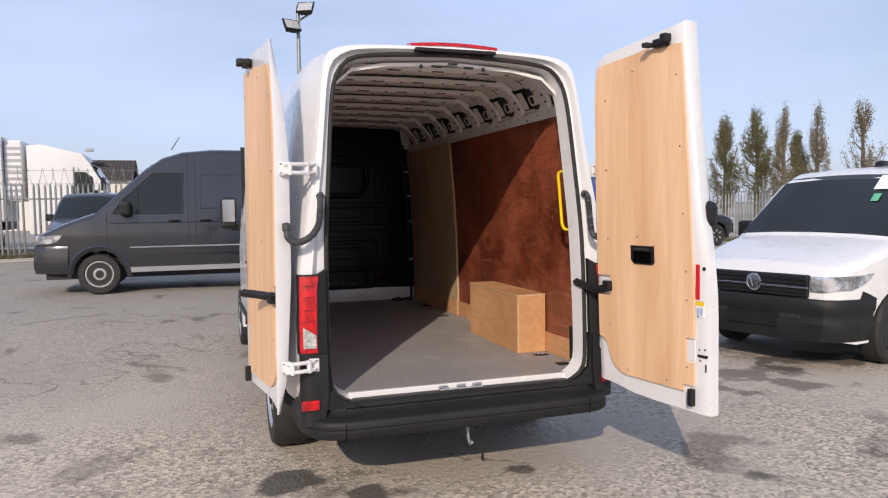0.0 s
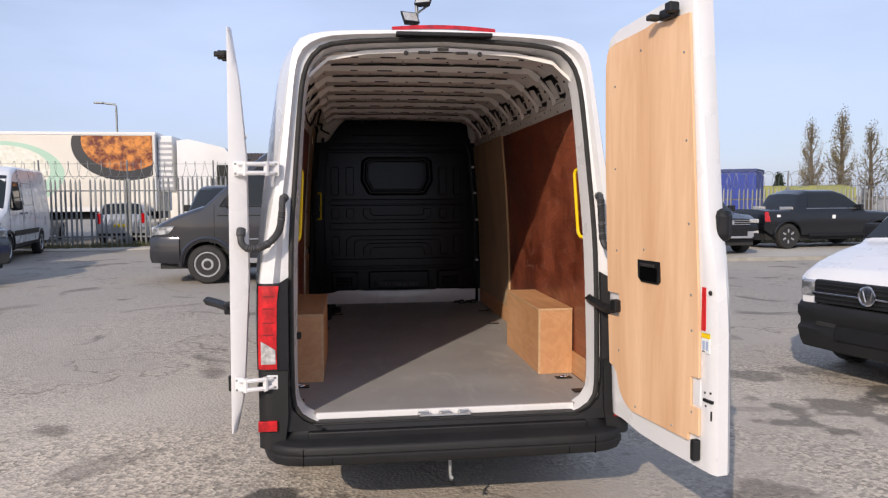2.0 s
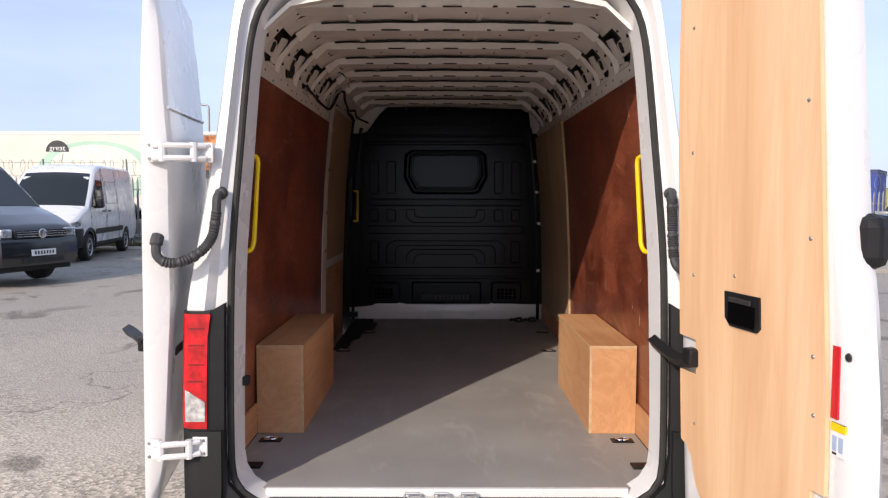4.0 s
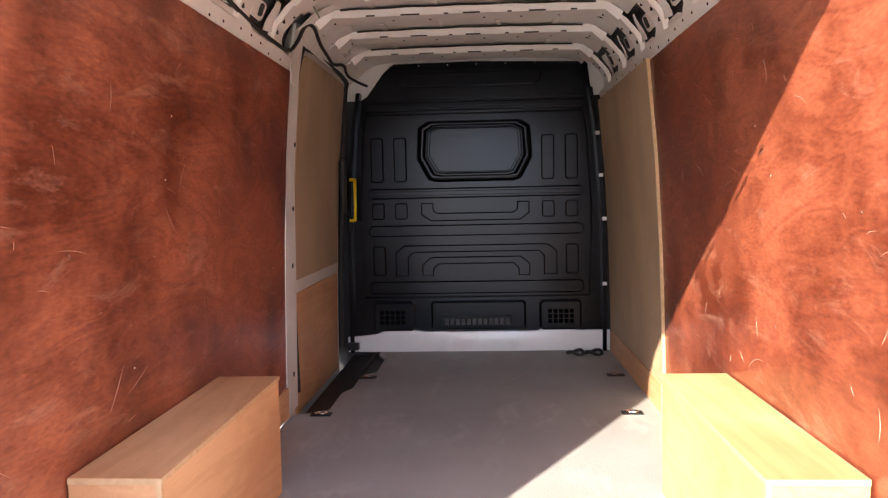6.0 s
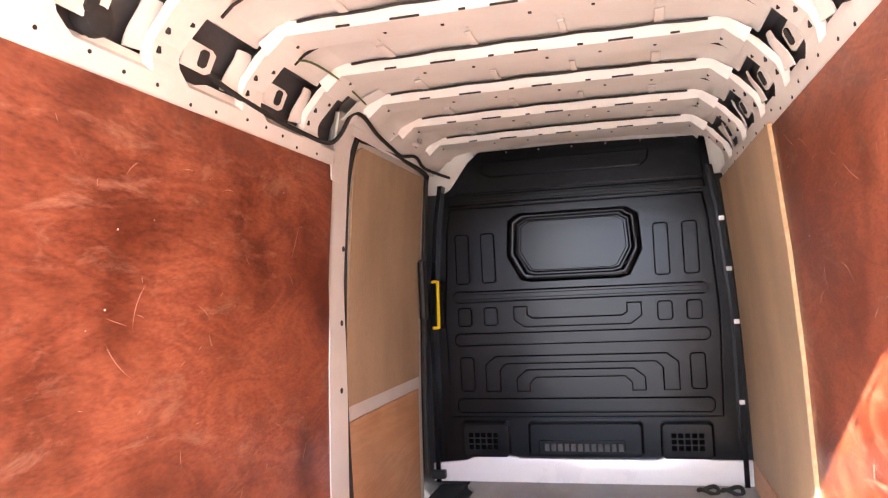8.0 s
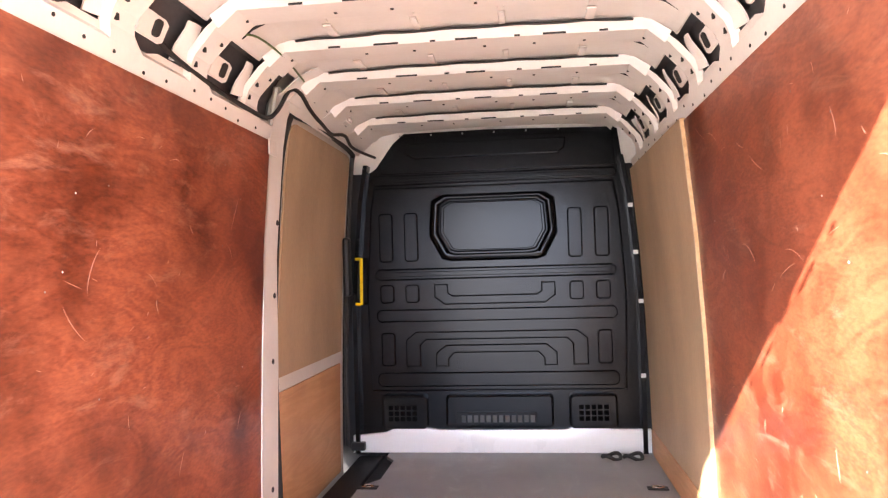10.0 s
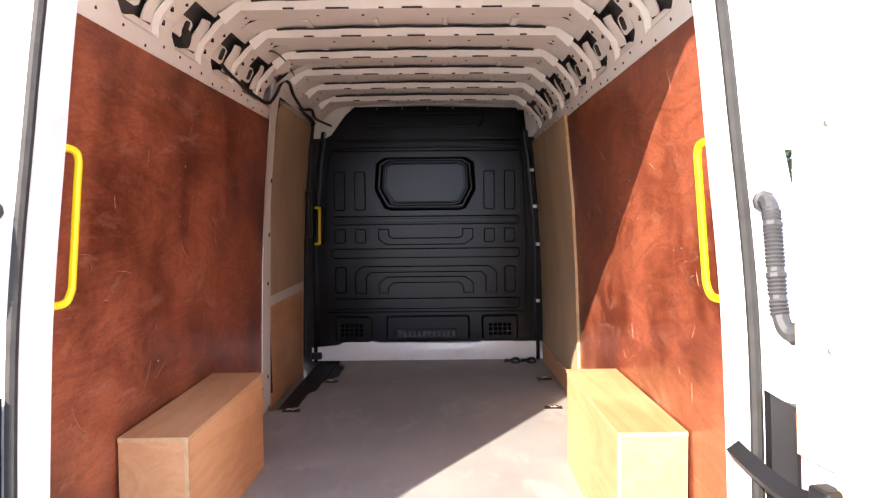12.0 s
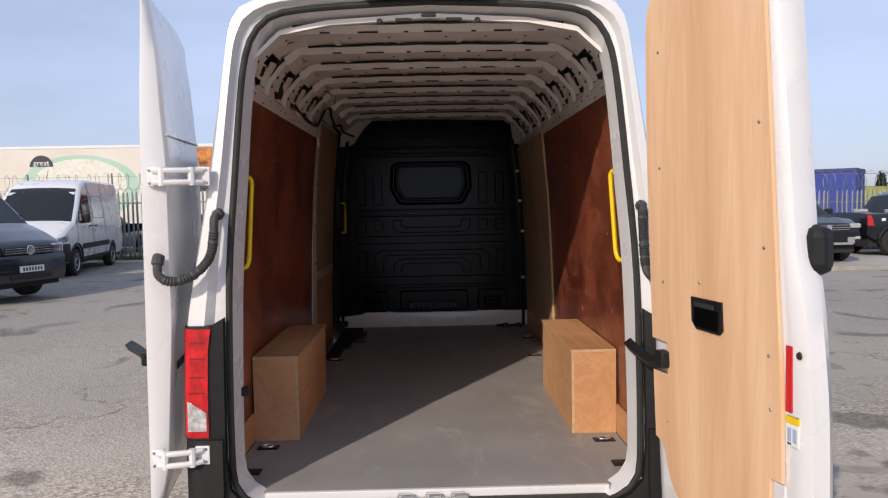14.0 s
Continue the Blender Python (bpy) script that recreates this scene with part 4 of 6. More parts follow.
# tail lamps, corner trims, bumper
def corner(s):
    def xo(z):
        return lerp_pts(OUTER, z)
    bm = bmesh.new()
    zs = [0.86, 0.90, 1.0, 1.1, 1.2, 1.27, 1.292]

    def lens(u, v, d):
        return (s * (xo(v) - 0.095 + 0.105 * u), rear_y(v) - 0.022 + d + 0.05 * max(0, u - 0.6) ** 2 * 4, v)
    slab(bm, lens, steps(0, 1, 6), zs, 0.05)
    t = part("tail_lamp", bm, BLACK, van, "red and clear tail lamp in a black housing", smooth=True)
    bm = bmesh.new()
    slab(bm, lambda u, v, d: (s * (xo(v) - 0.090 + 0.092 * u - 0.010 * smooth01((v - 1.2) / 0.1) * (1 - u)), rear_y(v) - 0.0275 + d + 0.03 * max(0, u - 0.6) ** 2 * 4, v), steps(0, 1, 4), [0.868, 0.90, 1.0, 1.1, 1.2, 1.26, 1.282], 0.006)
    part("red_lens", bm, REDLENS, t, "deep red lens", smooth=True)
    bm = bmesh.new()
    slab(bm, lambda u, v, d: (s * (xo(v) - 0.084 + 0.070 * u), rear_y(v) - 0.0315 + d, v + (0.045 * u if v > 0.95 else 0)), steps(0, 1, 4), [0.895, 0.93, 0.965], 0.006)
    part("clear_lens", bm, CLEARLENS, t, "clear reversing lens")
    for k in (1.04, 1.10, 1.17, 1.23):
        bm = bmesh.new()
        box(bm, s * (xo(k) - 0.080), s * (xo(k) - 0.022), rear_y(k) - 0.0295, rear_y(k) - 0.0235, k - 0.003, k + 0.003)
        part("lens_rib", bm, mat("dark_lens", (0.20, 0.004, 0.006), None, 12, 0.15, coat=1.0) if k == 1.04 and s == -1 else bpy.data.materials["dark_lens"], t)
    bm = bmesh.new()
    def trim_edge(v):
        return lerp_pts(OPEN, v) + 0.020

    slab(bm, lambda u, v, d: (s * (trim_edge(v) + ((xo(v) - 0.088 if v > 0.8 else 0.86) - trim_edge(v)) * u), rear_y(v) - 0.008 - 0.012 * u + d, v - 0.03 * u * max(0, v - 1.25) / 0.07), steps(0, 1, 3), [0.548, 0.555, 0.563, 0.58, 0.60, 0.63, 0.655, 0.70, 0.78, 0.9, 1.0, 1.1, 1.2, 1.27, 1.32], 0.03)
    part("pillar_trim", bm, BLACK, van, "black plastic pillar trim", smooth=True)
    bm = bmesh.new()
    slab(bm, lambda u, v, d: (s * (0.815 + 0.015 * max(0, 0.62 - v) / 0.1 + (0.152 - 0.015 * max(0, 0.62 - v) / 0.1) * u - 0.02 * max(0, u - 0.7)), rear_y(v) - 0.035 + d + 0.14 * max(0, u - 0.75), v), steps(0, 1, 6), steps(0.47, 0.86, 6), 0.30)
    part("corner_trim", bm, BUMPER, van, "dark grey plastic body corner", smooth=True)
    part("reflector", cube(s * 0.868, s * 0.962, -0.152, -0.136, 0.562, 0.615, bev=0.004), REDLENS, van, "red rear reflector")


corner(-1)
corner(1)
bm = bmesh.new()
FACE = [(0.962, 0.34), (0.960, 0.12), (0.950, 0.0), (0.925, -0.10), (0.885, -0.165), (0.82, -0.208), (0.74, -0.228), (0.5, -0.236), (0.25, -0.238)]
BACK = [(0.86, 0.34), (0.858, 0.12), (0.85, 0.04), (0.835, -0.03), (0.81, -0.075), (0.775, -0.098), (0.71, -0.10), (0.5, -0.10), (0.25, -0.10)]
face = [(-x, y) for x, y in FACE] + [(0, -0.239)] + FACE[::-1]
back = [(-x, y) for x, y in BACK] + [(0, -0.10)] + BACK[::-1]
prof = [(1, 0.40), (0.30, 0.398), (0.08, 0.402), (0.0, 0.418), (0.0, 0.446), (0.035, 0.451), (0.035, 0.456), (0.0, 0.462), (0.01, 0.482), (0.05, 0.494), (0.12, 0.500), (0.50, 0.512), (0.70, 0.520), (0.85, 0.542), (1, 0.566)]
rows = [[Vector((f[0] + (b[0] - f[0]) * k, f[1] + (b[1] - f[1]) * k, z)) for k, z in prof] for f, b in zip(face, back)]
loft(bm, rows)
bp = part("bumper", bm, BUMPER, van, "dark grey plastic rear bumper step", smooth=True)
for x in (-0.74, 0.74):
    part("joint", cube(x - 0.0015, x + 0.0015, -0.2295, -0.215, 0.40, 0.49), HOLLOW_SHADE, bp)
for x in (-0.60, 0.60):
    part("joint", cube(x - 0.0012, x + 0.0012, -0.2350, -0.225, 0.41, 0.445), HOLLOW_SHADE, bp)
bm = bmesh.new()
lathe(bm, [(0.013, 0), (0.011, 0.008)], Matrix.Translation((-0.66, -0.145, 0.57)) @ pose(0, 0, 0, 90, 0, 0), 10)
part("screw", bm, BLACK, van)
bm = bmesh.new()
tube(bm, [(0.0, -0.10, 0.36), (0.0, -0.11, 0.30), (0.0, -0.14, 0.27), (0.0, -0.17, 0.29)], 0.009, 6)
part("tow_hook", bm, STEEL, van, "bent steel hook")
# high brake lamp and roof edge trim
bm = bmesh.new()
slab(bm, lambda u, v, d: (u, rear_y(2.56) + 0.005 + 0.09 * v, 2.585 + 0.022 * math.cos(u / 0.27 * 1.2) + 0.012 * v - d), steps(-0.27, 0.27, 10), [0, 0.5, 1], 0.02)
part("brake_lamp", bm, REDLENS, van, "dark red high-level brake lamp")
part("roof_trim", cube(-0.25, 0.25, rear_y(2.55) - 0.024, rear_y(2.55) + 0.03, 2.545, 2.566, bev=0.005), BLACK, van, "black strip above the doors")
bm = bmesh.new()
tube(bm, [(0.22, 4.3, 2.60), (0.22, 4.31, 3.3)], 0.004, 6)
part("aerial", bm, RUBBER, van)


# wheels
def wheel(parent, x, y, z, r=0.35, w=0.23, rim_mat=ALLOY, s=1, dark=False, label="black tyre on a steel wheel"):
    m = Matrix.Translation((x, y, z)) @ pose(0, 0, 0, 0, 90 * s, 0)
    bm = bmesh.new()
    lathe(bm, [(r * 0.62, -w / 2), (r * 0.93, -w / 2), (r, -w * 0.36), (r, w * 0.36), (r * 0.93, w / 2), (r * 0.70, w * 0.52), (r * 0.62, w * 0.42)], m, 32)
    t = part("wheel", bm, RUBBER, parent, label, smooth=True)
    bm = bmesh.new()
    lathe(bm, [(r * 0.64, w * 0.30), (r * 0.65, w * 0.50), (r * 0.60, w * 0.50), (r * 0.54, w * 0.36), (r * 0.34, w * 0.36), (r * 0.28, w * 0.46), (r * 0.10, w * 0.47)], m, 32)
    part("rim", bm, rim_mat, t, smooth=True)
    for i in range(10):
        a = i * math.pi / 5
        bm = bmesh.new()
        lathe(bm, [(r * 0.055, w * 0.355), (r * 0.055, w * 0.372)], m @ Matrix.Translation((r * 0.43 * math.cos(a), r * 0.43 * math.sin(a), 0)), 8)
        part("vent_hole", bm, RUBBER, t)
    bm = bmesh.new()
    lathe(bm, [(r * 0.20, w * 0.46), (r * 0.19, w * 0.51), (r * 0.08, w * 0.53)], m, 16)
    part("hub_cap", bm, RUBBER, t)
    return t


wheel(van, -0.90, 1.13, 0.35, s=-1)
wheel(van, 0.90, 1.13, 0.35, s=1)
wheel(van, -0.88, 5.0, 0.35, s=-1)
wheel(van, 0.88, 5.0, 0.35, s=1)
# mirror on the far door
bm = bmesh.new()
box(bm, -1.20, -1.02, 4.55, 4.66, 1.42, 1.78, bev=0.04)
mi = part("mirror", bm, BLACK, van, "black door mirror")
part("mirror_glass", cube(-1.175, -1.045, 4.540, 4.549, 1.50, 1.75, bev=0.003), CHROME, mi)
part("mirror_arm", cube(-1.10, -0.92, 4.60, 4.68, 1.40, 1.48, bev=0.02), BLACK, mi)
bm = bmesh.new()
tube(bm, [(-1.03, 0.55, 0.62), (-1.03, 4.2, 0.62)], 0.02, 8)
part("side_moulding", bm, BLACK, van)


# rear doors
def rear_door(s, m, name):
    """Local frame: x from the hinge to the free edge (times s), -y the lined face, z up."""
    def lean(z, u=0.4):
        if s < 0:
            return 0.02 * (z - 0.6) / 1.85
        near = lerp_pts([(0.6, 0.0), (1.0, 0.017), (1.4, 0.030), (1.9, 0.046), (2.55, 0.052)], z)
        far = lerp_pts([(0.6, 0.0), (1.2, 0.008), (1.6, 0.014), (2.1, 0.014), (2.55, 0.012)], z)
        return -near - (far - near) * u / 0.79

    def narrow(v):
        return 1 - lerp_pts([(1.2, 0.0), (1.4, 0.018), (1.6, 0.035), (1.9, 0.065), (2.1, 0.088), (2.3, 0.112), (2.56, 0.14)], v) if s > 0 else 1.0

    def P(u, v, y):
        w = u
        if s > 0:
            w = u * narrow(v) - (0.028 if u < 0.03 else 0)
            w -= max(0.0, u - 0.69) / 0.10 * lerp_pts([(1.1, 0.008), (1.3, 0.014), (1.48, 0.022), (1.56, 0.045), (1.9, 0.055), (2.3, 0.066), (2.56, 0.072)], v)
        if s < 0:
            w = u + (0.79 - u) / 0.79 * 0.07 * smooth01((v - 1.9) / 0.65) ** 1.5
        return m @ Vector((s * w, y + lean(v, u), v))
    W = 0.79

    def lo(u):
        if s < 0:
            return 0.555 + 0.045 * smooth01(u / 0.2)
        return 0.60 - 0.035 * smooth01(u / 0.3) if u < 0.3 else 0.565

    def hi(u):
        if s < 0:
            return 2.55 - 0.05 * smooth01((u - W + 0.12) / 0.12)
        return 2.513 + 0.080 * u / W - 0.07 * (1 - smooth01((u + 0.03) / 0.11)) ** 2
    bm = bmesh.new()
    us = ([-0.03, -0.02, 0.0, 0.02, 0.04,] if s > 0 else [0, 0.015, 0.04,]) + [0.08, 0.14, 0.22, 0.4, 0.6, 0.72, 0.76, W]
    vs = steps(0, 1, 28)

    def body(u, v, d):
        z = lo(u) + (hi(u) - lo(u)) * v
        k = (0.010 if s > 0 else -0.016) * (1 - smooth01((u - us[0]) / 0.03)) + 0.012 * smooth01((u - W + 0.04) / 0.04)
        if s < 0:
            d *= lerp_pts([(0.55, 0.12), (0.75, 0.6), (1.3, 0.9), (1.9, 0.85), (2.3, 0.5), (2.56, 0.06)], z)
        return P(u, z, k + d * (1 if us[0] + 0.01 < u < W - 0.01 else 0.55))
    slab(bm, body, us, vs, 0.09)
    d = part(name, bm, WHITE, van, "white rear door lined with pale plywood, swung open", smooth=True)
    # plywood panel with its notches: rows of (z, from, to)
    e0, e1 = (-0.008, 0.690) if s > 0 else (0.045, 0.665)
    rows = [(0.668, 0.17, 0.615), (0.685, 0.12, 0.615), (0.705, 0.09, 0.615), (0.707, 0.088, e1), (0.74, 0.06, e1), (0.79, 0.04, e1), (0.823, 0.033, e1), (0.825, 0.033, 0.635), (0.86, 0.028, 0.635), (0.868, e0, 0.635), (0.953, e0, 0.635), (0.955, e0, e1),
            (1.06, e0, e1), (1.118, e0, e1), (1.12, 0.070, e1), (1.235, 0.070, e1), (1.237, e0, e1), (1.36, e0, e1), (1.5, e0, e1), (1.65, e0, e1), (1.8, e0, e1), (1.95, e0, e1), (2.1, e0, e1), (2.25, e0, e1),
            (2.36, e0 + 0.003, e1), (2.41, e0 + 0.014, e1), (2.44, e0 + 0.035, e1), (2.455, e0 + 0.06, e1), (2.47, e0 + 0.26, e1), (2.478, e0 + 0.36, e1), (2.479, e0 + 0.36, 0.43), (2.488, 0.40, 0.43)]
    if s < 0:
        rows = [(z - 0.03 * smooth01((z - 2.2) / 0.3), a, b) for z, a, b in rows]
    bm = bmesh.new()
    slab(bm, lambda k, r, dd: P(rows[r][1] + (rows[r][2] - rows[r][1]) * k, rows[r][0], -0.003 - dd), steps(0, 1, 6), range(len(rows)), 0.011)
    part("door_lining", bm, PLY, d, "pale varnished plywood panel with screws")
    for u, z in ((0.06, 1.45), (0.06, 1.85), (0.06, 2.25), (0.06, 0.95), (0.645, 1.3), (0.645, 1.6), (0.645, 1.95), (0.645, 2.32), (0.645, 0.80), (0.30, 2.385), (0.30, 1.47), (0.2, 0.70), (0.5, 0.70), (0.645, 1.15)):
        bm = bmesh.new()
        c = P(u, z, -0.0145)
        lathe(bm, [(0.006, 0), (0.004, 0.003)], Matrix.Translation(c) @ m.to_3x3().to_4x4() @ pose(0, 0, 0, 90, 0, 0), 8)
        part("screw", bm, STEEL, d)

    def lbox(nm, u0, u1, z0, z1, y0, y1, material, label="", bev=0.004):
        bm = bmesh.new()
        zc = (z0 + z1) / 2
        box(bm, s * u0 * narrow(zc), s * u1 * narrow(zc), y0 + lean(zc, u0), y1 + lean(zc, u0), z0, z1, bev=bev, m=m)
        return part(nm, bm, material, d, label)
    if s > 0:
        bm = bmesh.new()
        fr = [(0.252, 1.421), (0.428, 1.421), (0.428, 1.332), (0.412, 1.318), (0.278, 1.318), (0.252, 1.340)]
        loft(bm, [[P(u, z, y) for u, z in fr] for y in (-0.020, -0.012)])
        part("inner_handle", bm, BLACK, d, "black recessed inner door handle")
        lbox("handle_bar", 0.285, 0.40, 1.392, 1.408, -0.030, -0.021, RUBBER)
        # black plate paints the shade within the handle's recess
        lbox("handle_recess", 0.275, 0.41, 1.328, 1.390, -0.0235, -0.0205, HOLLOW_SHADE, bev=0)
        lbox("hazard_strip", 0.697, 0.722, 1.160, 1.34, -0.0035, 0.002, REDTAPE, "red reflective strip", bev=0)
        st = lbox("sticker", 0.695, 0.745, 1.068, 1.150, -0.0035, 0.002, PAPER, "small pictogram sticker", bev=0)
        lbox("sticker_head", 0.695, 0.745, 1.130, 1.150, -0.0045, 0.002, YELLOW, bev=0)
        for u0 in (0.701, 0.723):
            lbox("pictogram", u0, u0 + 0.016, 1.080, 1.118, -0.0045, 0.002, mat("pale_blue_ink", (0.35, 0.45, 0.62)) if u0 < 0.71 else bpy.data.materials["pale_blue_ink"], bev=0)
            lbox("pictogram_bar", u0, u0 + 0.016, 1.071, 1.077, -0.0045, 0.002, RUBBER, bev=0)
        lbox("outer_handle", 0.695, 0.768, 1.525, 1.665, 0.045, 0.125, BLACK, "black rounded outer door handle", bev=0.034)
        lbox("mid_latch", 0.705, 0.765, 0.862, 0.876, -0.006, 0.01, BLACK, "black latch")
        lbox("latch_pin", 0.752, 0.758, 0.79, 0.83, -0.002, 0.01, RUBBER, bev=0)
        for u, z in ((0.715, 0.90), (0.75, 0.905), (0.72, 0.845)):
            lbox("bolt", u - 0.004, u + 0.004, z - 0.004, z + 0.004, -0.002, 0.01, RUBBER, bev=0)
        lbox("latch_cover", 0.640, 0.690, 0.835, 0.945, -0.004, 0.01, WHITE)
    else:
        lbox("hazard_strip", 0.697, 0.722, 1.160, 1.34, -0.0035, 0.002, REDTAPE, "red reflective strip", bev=0)
    bm = bmesh.new()
    lathe(bm, [(0.011, 0), (0.009, 0.004)], Matrix.Translation(P(0.765, 1.32, 0.0)) @ m.to_3x3().to_4x4() @ pose(0, 0, 0, 90, 0, 0), 10)
    part("hole_plug", bm, RUBBER, d)
    lbox("bottom_bolt", 0.66, 0.69, 0.60, 0.69, -0.035, 0.0, BLACK, "black lower lock", bev=0.006)
    k = lbox("top_lock", 0.50, 0.60, 2.475, 2.52, -0.045, -0.002, BLACK, "black upper lock", bev=0.008)
    lbox("lock_claw", 0.46, 0.505, 2.48, 2.505, -0.085, -0.03, RUBBER, bev=0.006)
    lbox("lock_body", 0.585, 0.635, 2.49, 2.535, -0.07, -0.02, BLACK, bev=0.008)
    # check strap mount
    lbox("strap_mount", 0.03, 0.085, 1.145, 1.205, -0.045, -0.002, BLACK, bev=0.008)
    if s < 0:
        # outer skin crease, letters as plain bars
        for i in range(7):
            lbox("badge_bar", 0.10 + i * 0.034, 0.125 + i * 0.034, 1.115, 1.145, 0.070, 0.0765, BLACK, "dark badge bar", bev=0)
        bm = bmesh.new()
        tube(bm, [P(u, 2.02 + 0.03 * u, 0.067) for u in steps(0.03, 0.76, 6)], 0.008, 6)
        part("skin_crease", bm, WHITE, d, smooth=True)
    return d


RD = Matrix(((0.165, 0.986, 0, 0.845), (-0.986, 0.165, 0, -0.245), (0, 0, 1, 0), (0, 0, 0, 1)))
ang = radians(8.7)
LD = Matrix(((math.sin(ang), math.cos(ang), 0, -1.075), (-math.cos(ang), math.sin(ang), 0, -0.13), (0, 0, 1, 0), (0, 0, 0, 1)))
rear_door(1, RD, "rear_door")
rear_door(-1, LD, "rear_door")


def hinge(z, body, door, s):
    bm = bmesh.new()
    a, b = Vector(body), Vector(door)
    for c, w in ((a, 0.055), (b, 0.045)):
        box(bm, c.x - w / 2, c.x + w / 2, c.y - 0.010, c.y + 0.014, c.z - 0.036, c.z + 0.036, bev=0.005)
    for dz in (-0.022, 0.022):
        tube(bm, [a + Vector((0, -0.012, dz)), a.lerp(b, 0.25) + Vector((0, -0.03, dz)), a.lerp(b, 0.75) + Vector((0, -0.03, dz)), b + Vector((0, -0.012, dz))], 0.011, 8)
    for f in (0.2, 0.8):
        c = a.lerp(b, f) + Vector((0, -0.026, 0))
        tube(bm, [c + Vector((0, 0, -0.034)), c + Vector((0, 0, 0.034))], 0.013, 8)
    h = part("hinge", bm, WHITE, van, "white painted door hinge", smooth=True)
    for c in (a, b):
        for dx, dz in ((0.014, 0.024), (0.014, -0.024), (-0.014, 0.024), (-0.014, -0.024)):
            bm = bmesh.new()
            lathe(bm, [(0.006, 0), (0.005, 0.004)], Matrix.Translation(c + Vector((dx, -0.010, dz))) @ pose(0, 0, 0, 90, 0, 0), 8)
            part("bolt", bm, STEEL, h)


hinge(1.86, (-0.868, -0.066, 1.862), (-1.028, -0.135, 1.860), -1)
hinge(0.80, (-0.890, -0.125, 0.806), (-1.042, -0.165, 0.808), -1)
hinge(1.86, (0.868, -0.066, 1.862), (0.90, -0.20, 1.860), 1)
hinge(0.80, (0.890, -0.125, 0.806), (0.94, -0.23, 0.808), 1)


def hose(pts):
    c = even(curve(pts, 8), 90)
    bm = bmesh.new()
    tube(bm, c, 0.014, 9, rfun=lambda t: 0.0165 + (0.0035 if 0.2 < t < 0.8 and int(t * 90) % 2 else 0) + (0.006 if t > 0.93 or t < 0.05 else 0))
    h = part("cable_hose", bm, HOSE, van, "black corrugated cable hose", smooth=True)


hose([(-0.822, -0.03, 1.72), (-0.830, -0.075, 1.70), (-0.832, -0.085, 1.64), (-0.845, -0.095, 1.56), (-0.885, -0.115, 1.505), (-0.94, -0.14, 1.475), (-0.99, -0.155, 1.475), (-1.018, -0.16, 1.50), (-1.022, -0.152, 1.54), (-1.022, -0.135, 1.565)])
hose([(0.812, -0.03, 1.72), (0.803, -0.085, 1.71), (0.796, -0.115, 1.65), (0.794, -0.135, 1.56), (0.796, -0.150, 1.49), (0.806, -0.168, 1.46), (0.822, -0.195, 1.465)])
bm = bmesh.new()
tube(bm, curve([(0.775, 0.01, 1.17), (0.785, -0.10, 1.155), (0.80, -0.20, 1.145), (0.812, -0.27, 1.155), (0.815, -0.31, 1.165)], 5), 0.024, 4)
part("check_strap", bm, BLACK, van, "black door check strap", smooth=True)
bm = bmesh.new()
tube(bm, curve([(-1.085, -0.11, 1.18), (-1.13, -0.05, 1.185), (-1.185, 0.03, 1.188), (-1.24, 0.10, 1.19)], 5), 0.022, 4)
part("check_strap", bm, BLACK, van, "black door check strap", smooth=True)
part("striker", cube(-0.790, -0.758, 0.035, 0.075, 0.985, 1.02, bev=0.006), BLACK, van)


# pale scratches and specks on the red linings
SCUFF = mat("scratch", (0.58, 0.33, 0.25), None, 10, 0.7)
rng = random.Random(11)
for s in (-1, 1):
    for i in range(46):
        y, z = rng.uniform(0.35, 2.4), rng.uniform(1.05, 2.15)
        a, l, bend = rng.uniform(0, math.pi), rng.choice((0.02, 0.03, 0.05, 0.08, 0.14)), rng.uniform(-0.5, 0.5)
        pts = []
        for t in steps(0, 1, 8):
            q = a + bend * t
            yy, zz = y + l * t * math.cos(q), z + l * t * math.sin(q)
            pts.append((s * (wall_x(zz) + 0.0004), min(2.48, max(0.15, yy)), min(2.22, zz)))
        bm = bmesh.new()
        tube(bm, pts, 0.001, 4, rfun=lambda t: 0.0004 + 0.0008 * math.sin(math.pi * t))
        part("scratch", bm, SCUFF, van)
    for i in range(12):
        y, z = rng.uniform(0.35, 2.4), rng.uniform(1.05, 2.1)
        bm = bmesh.new()
        lathe(bm, [(0.003, 0), (0.002, 0.0015)], Matrix.Translation((s * (wall_x(z) + 0.0005), y, z)) @ pose(0, 0, 0, 0, -90 * s, 0), 7)
        part("fixing_screw", bm, PAPER if i % 3 == 0 else STEEL, van)


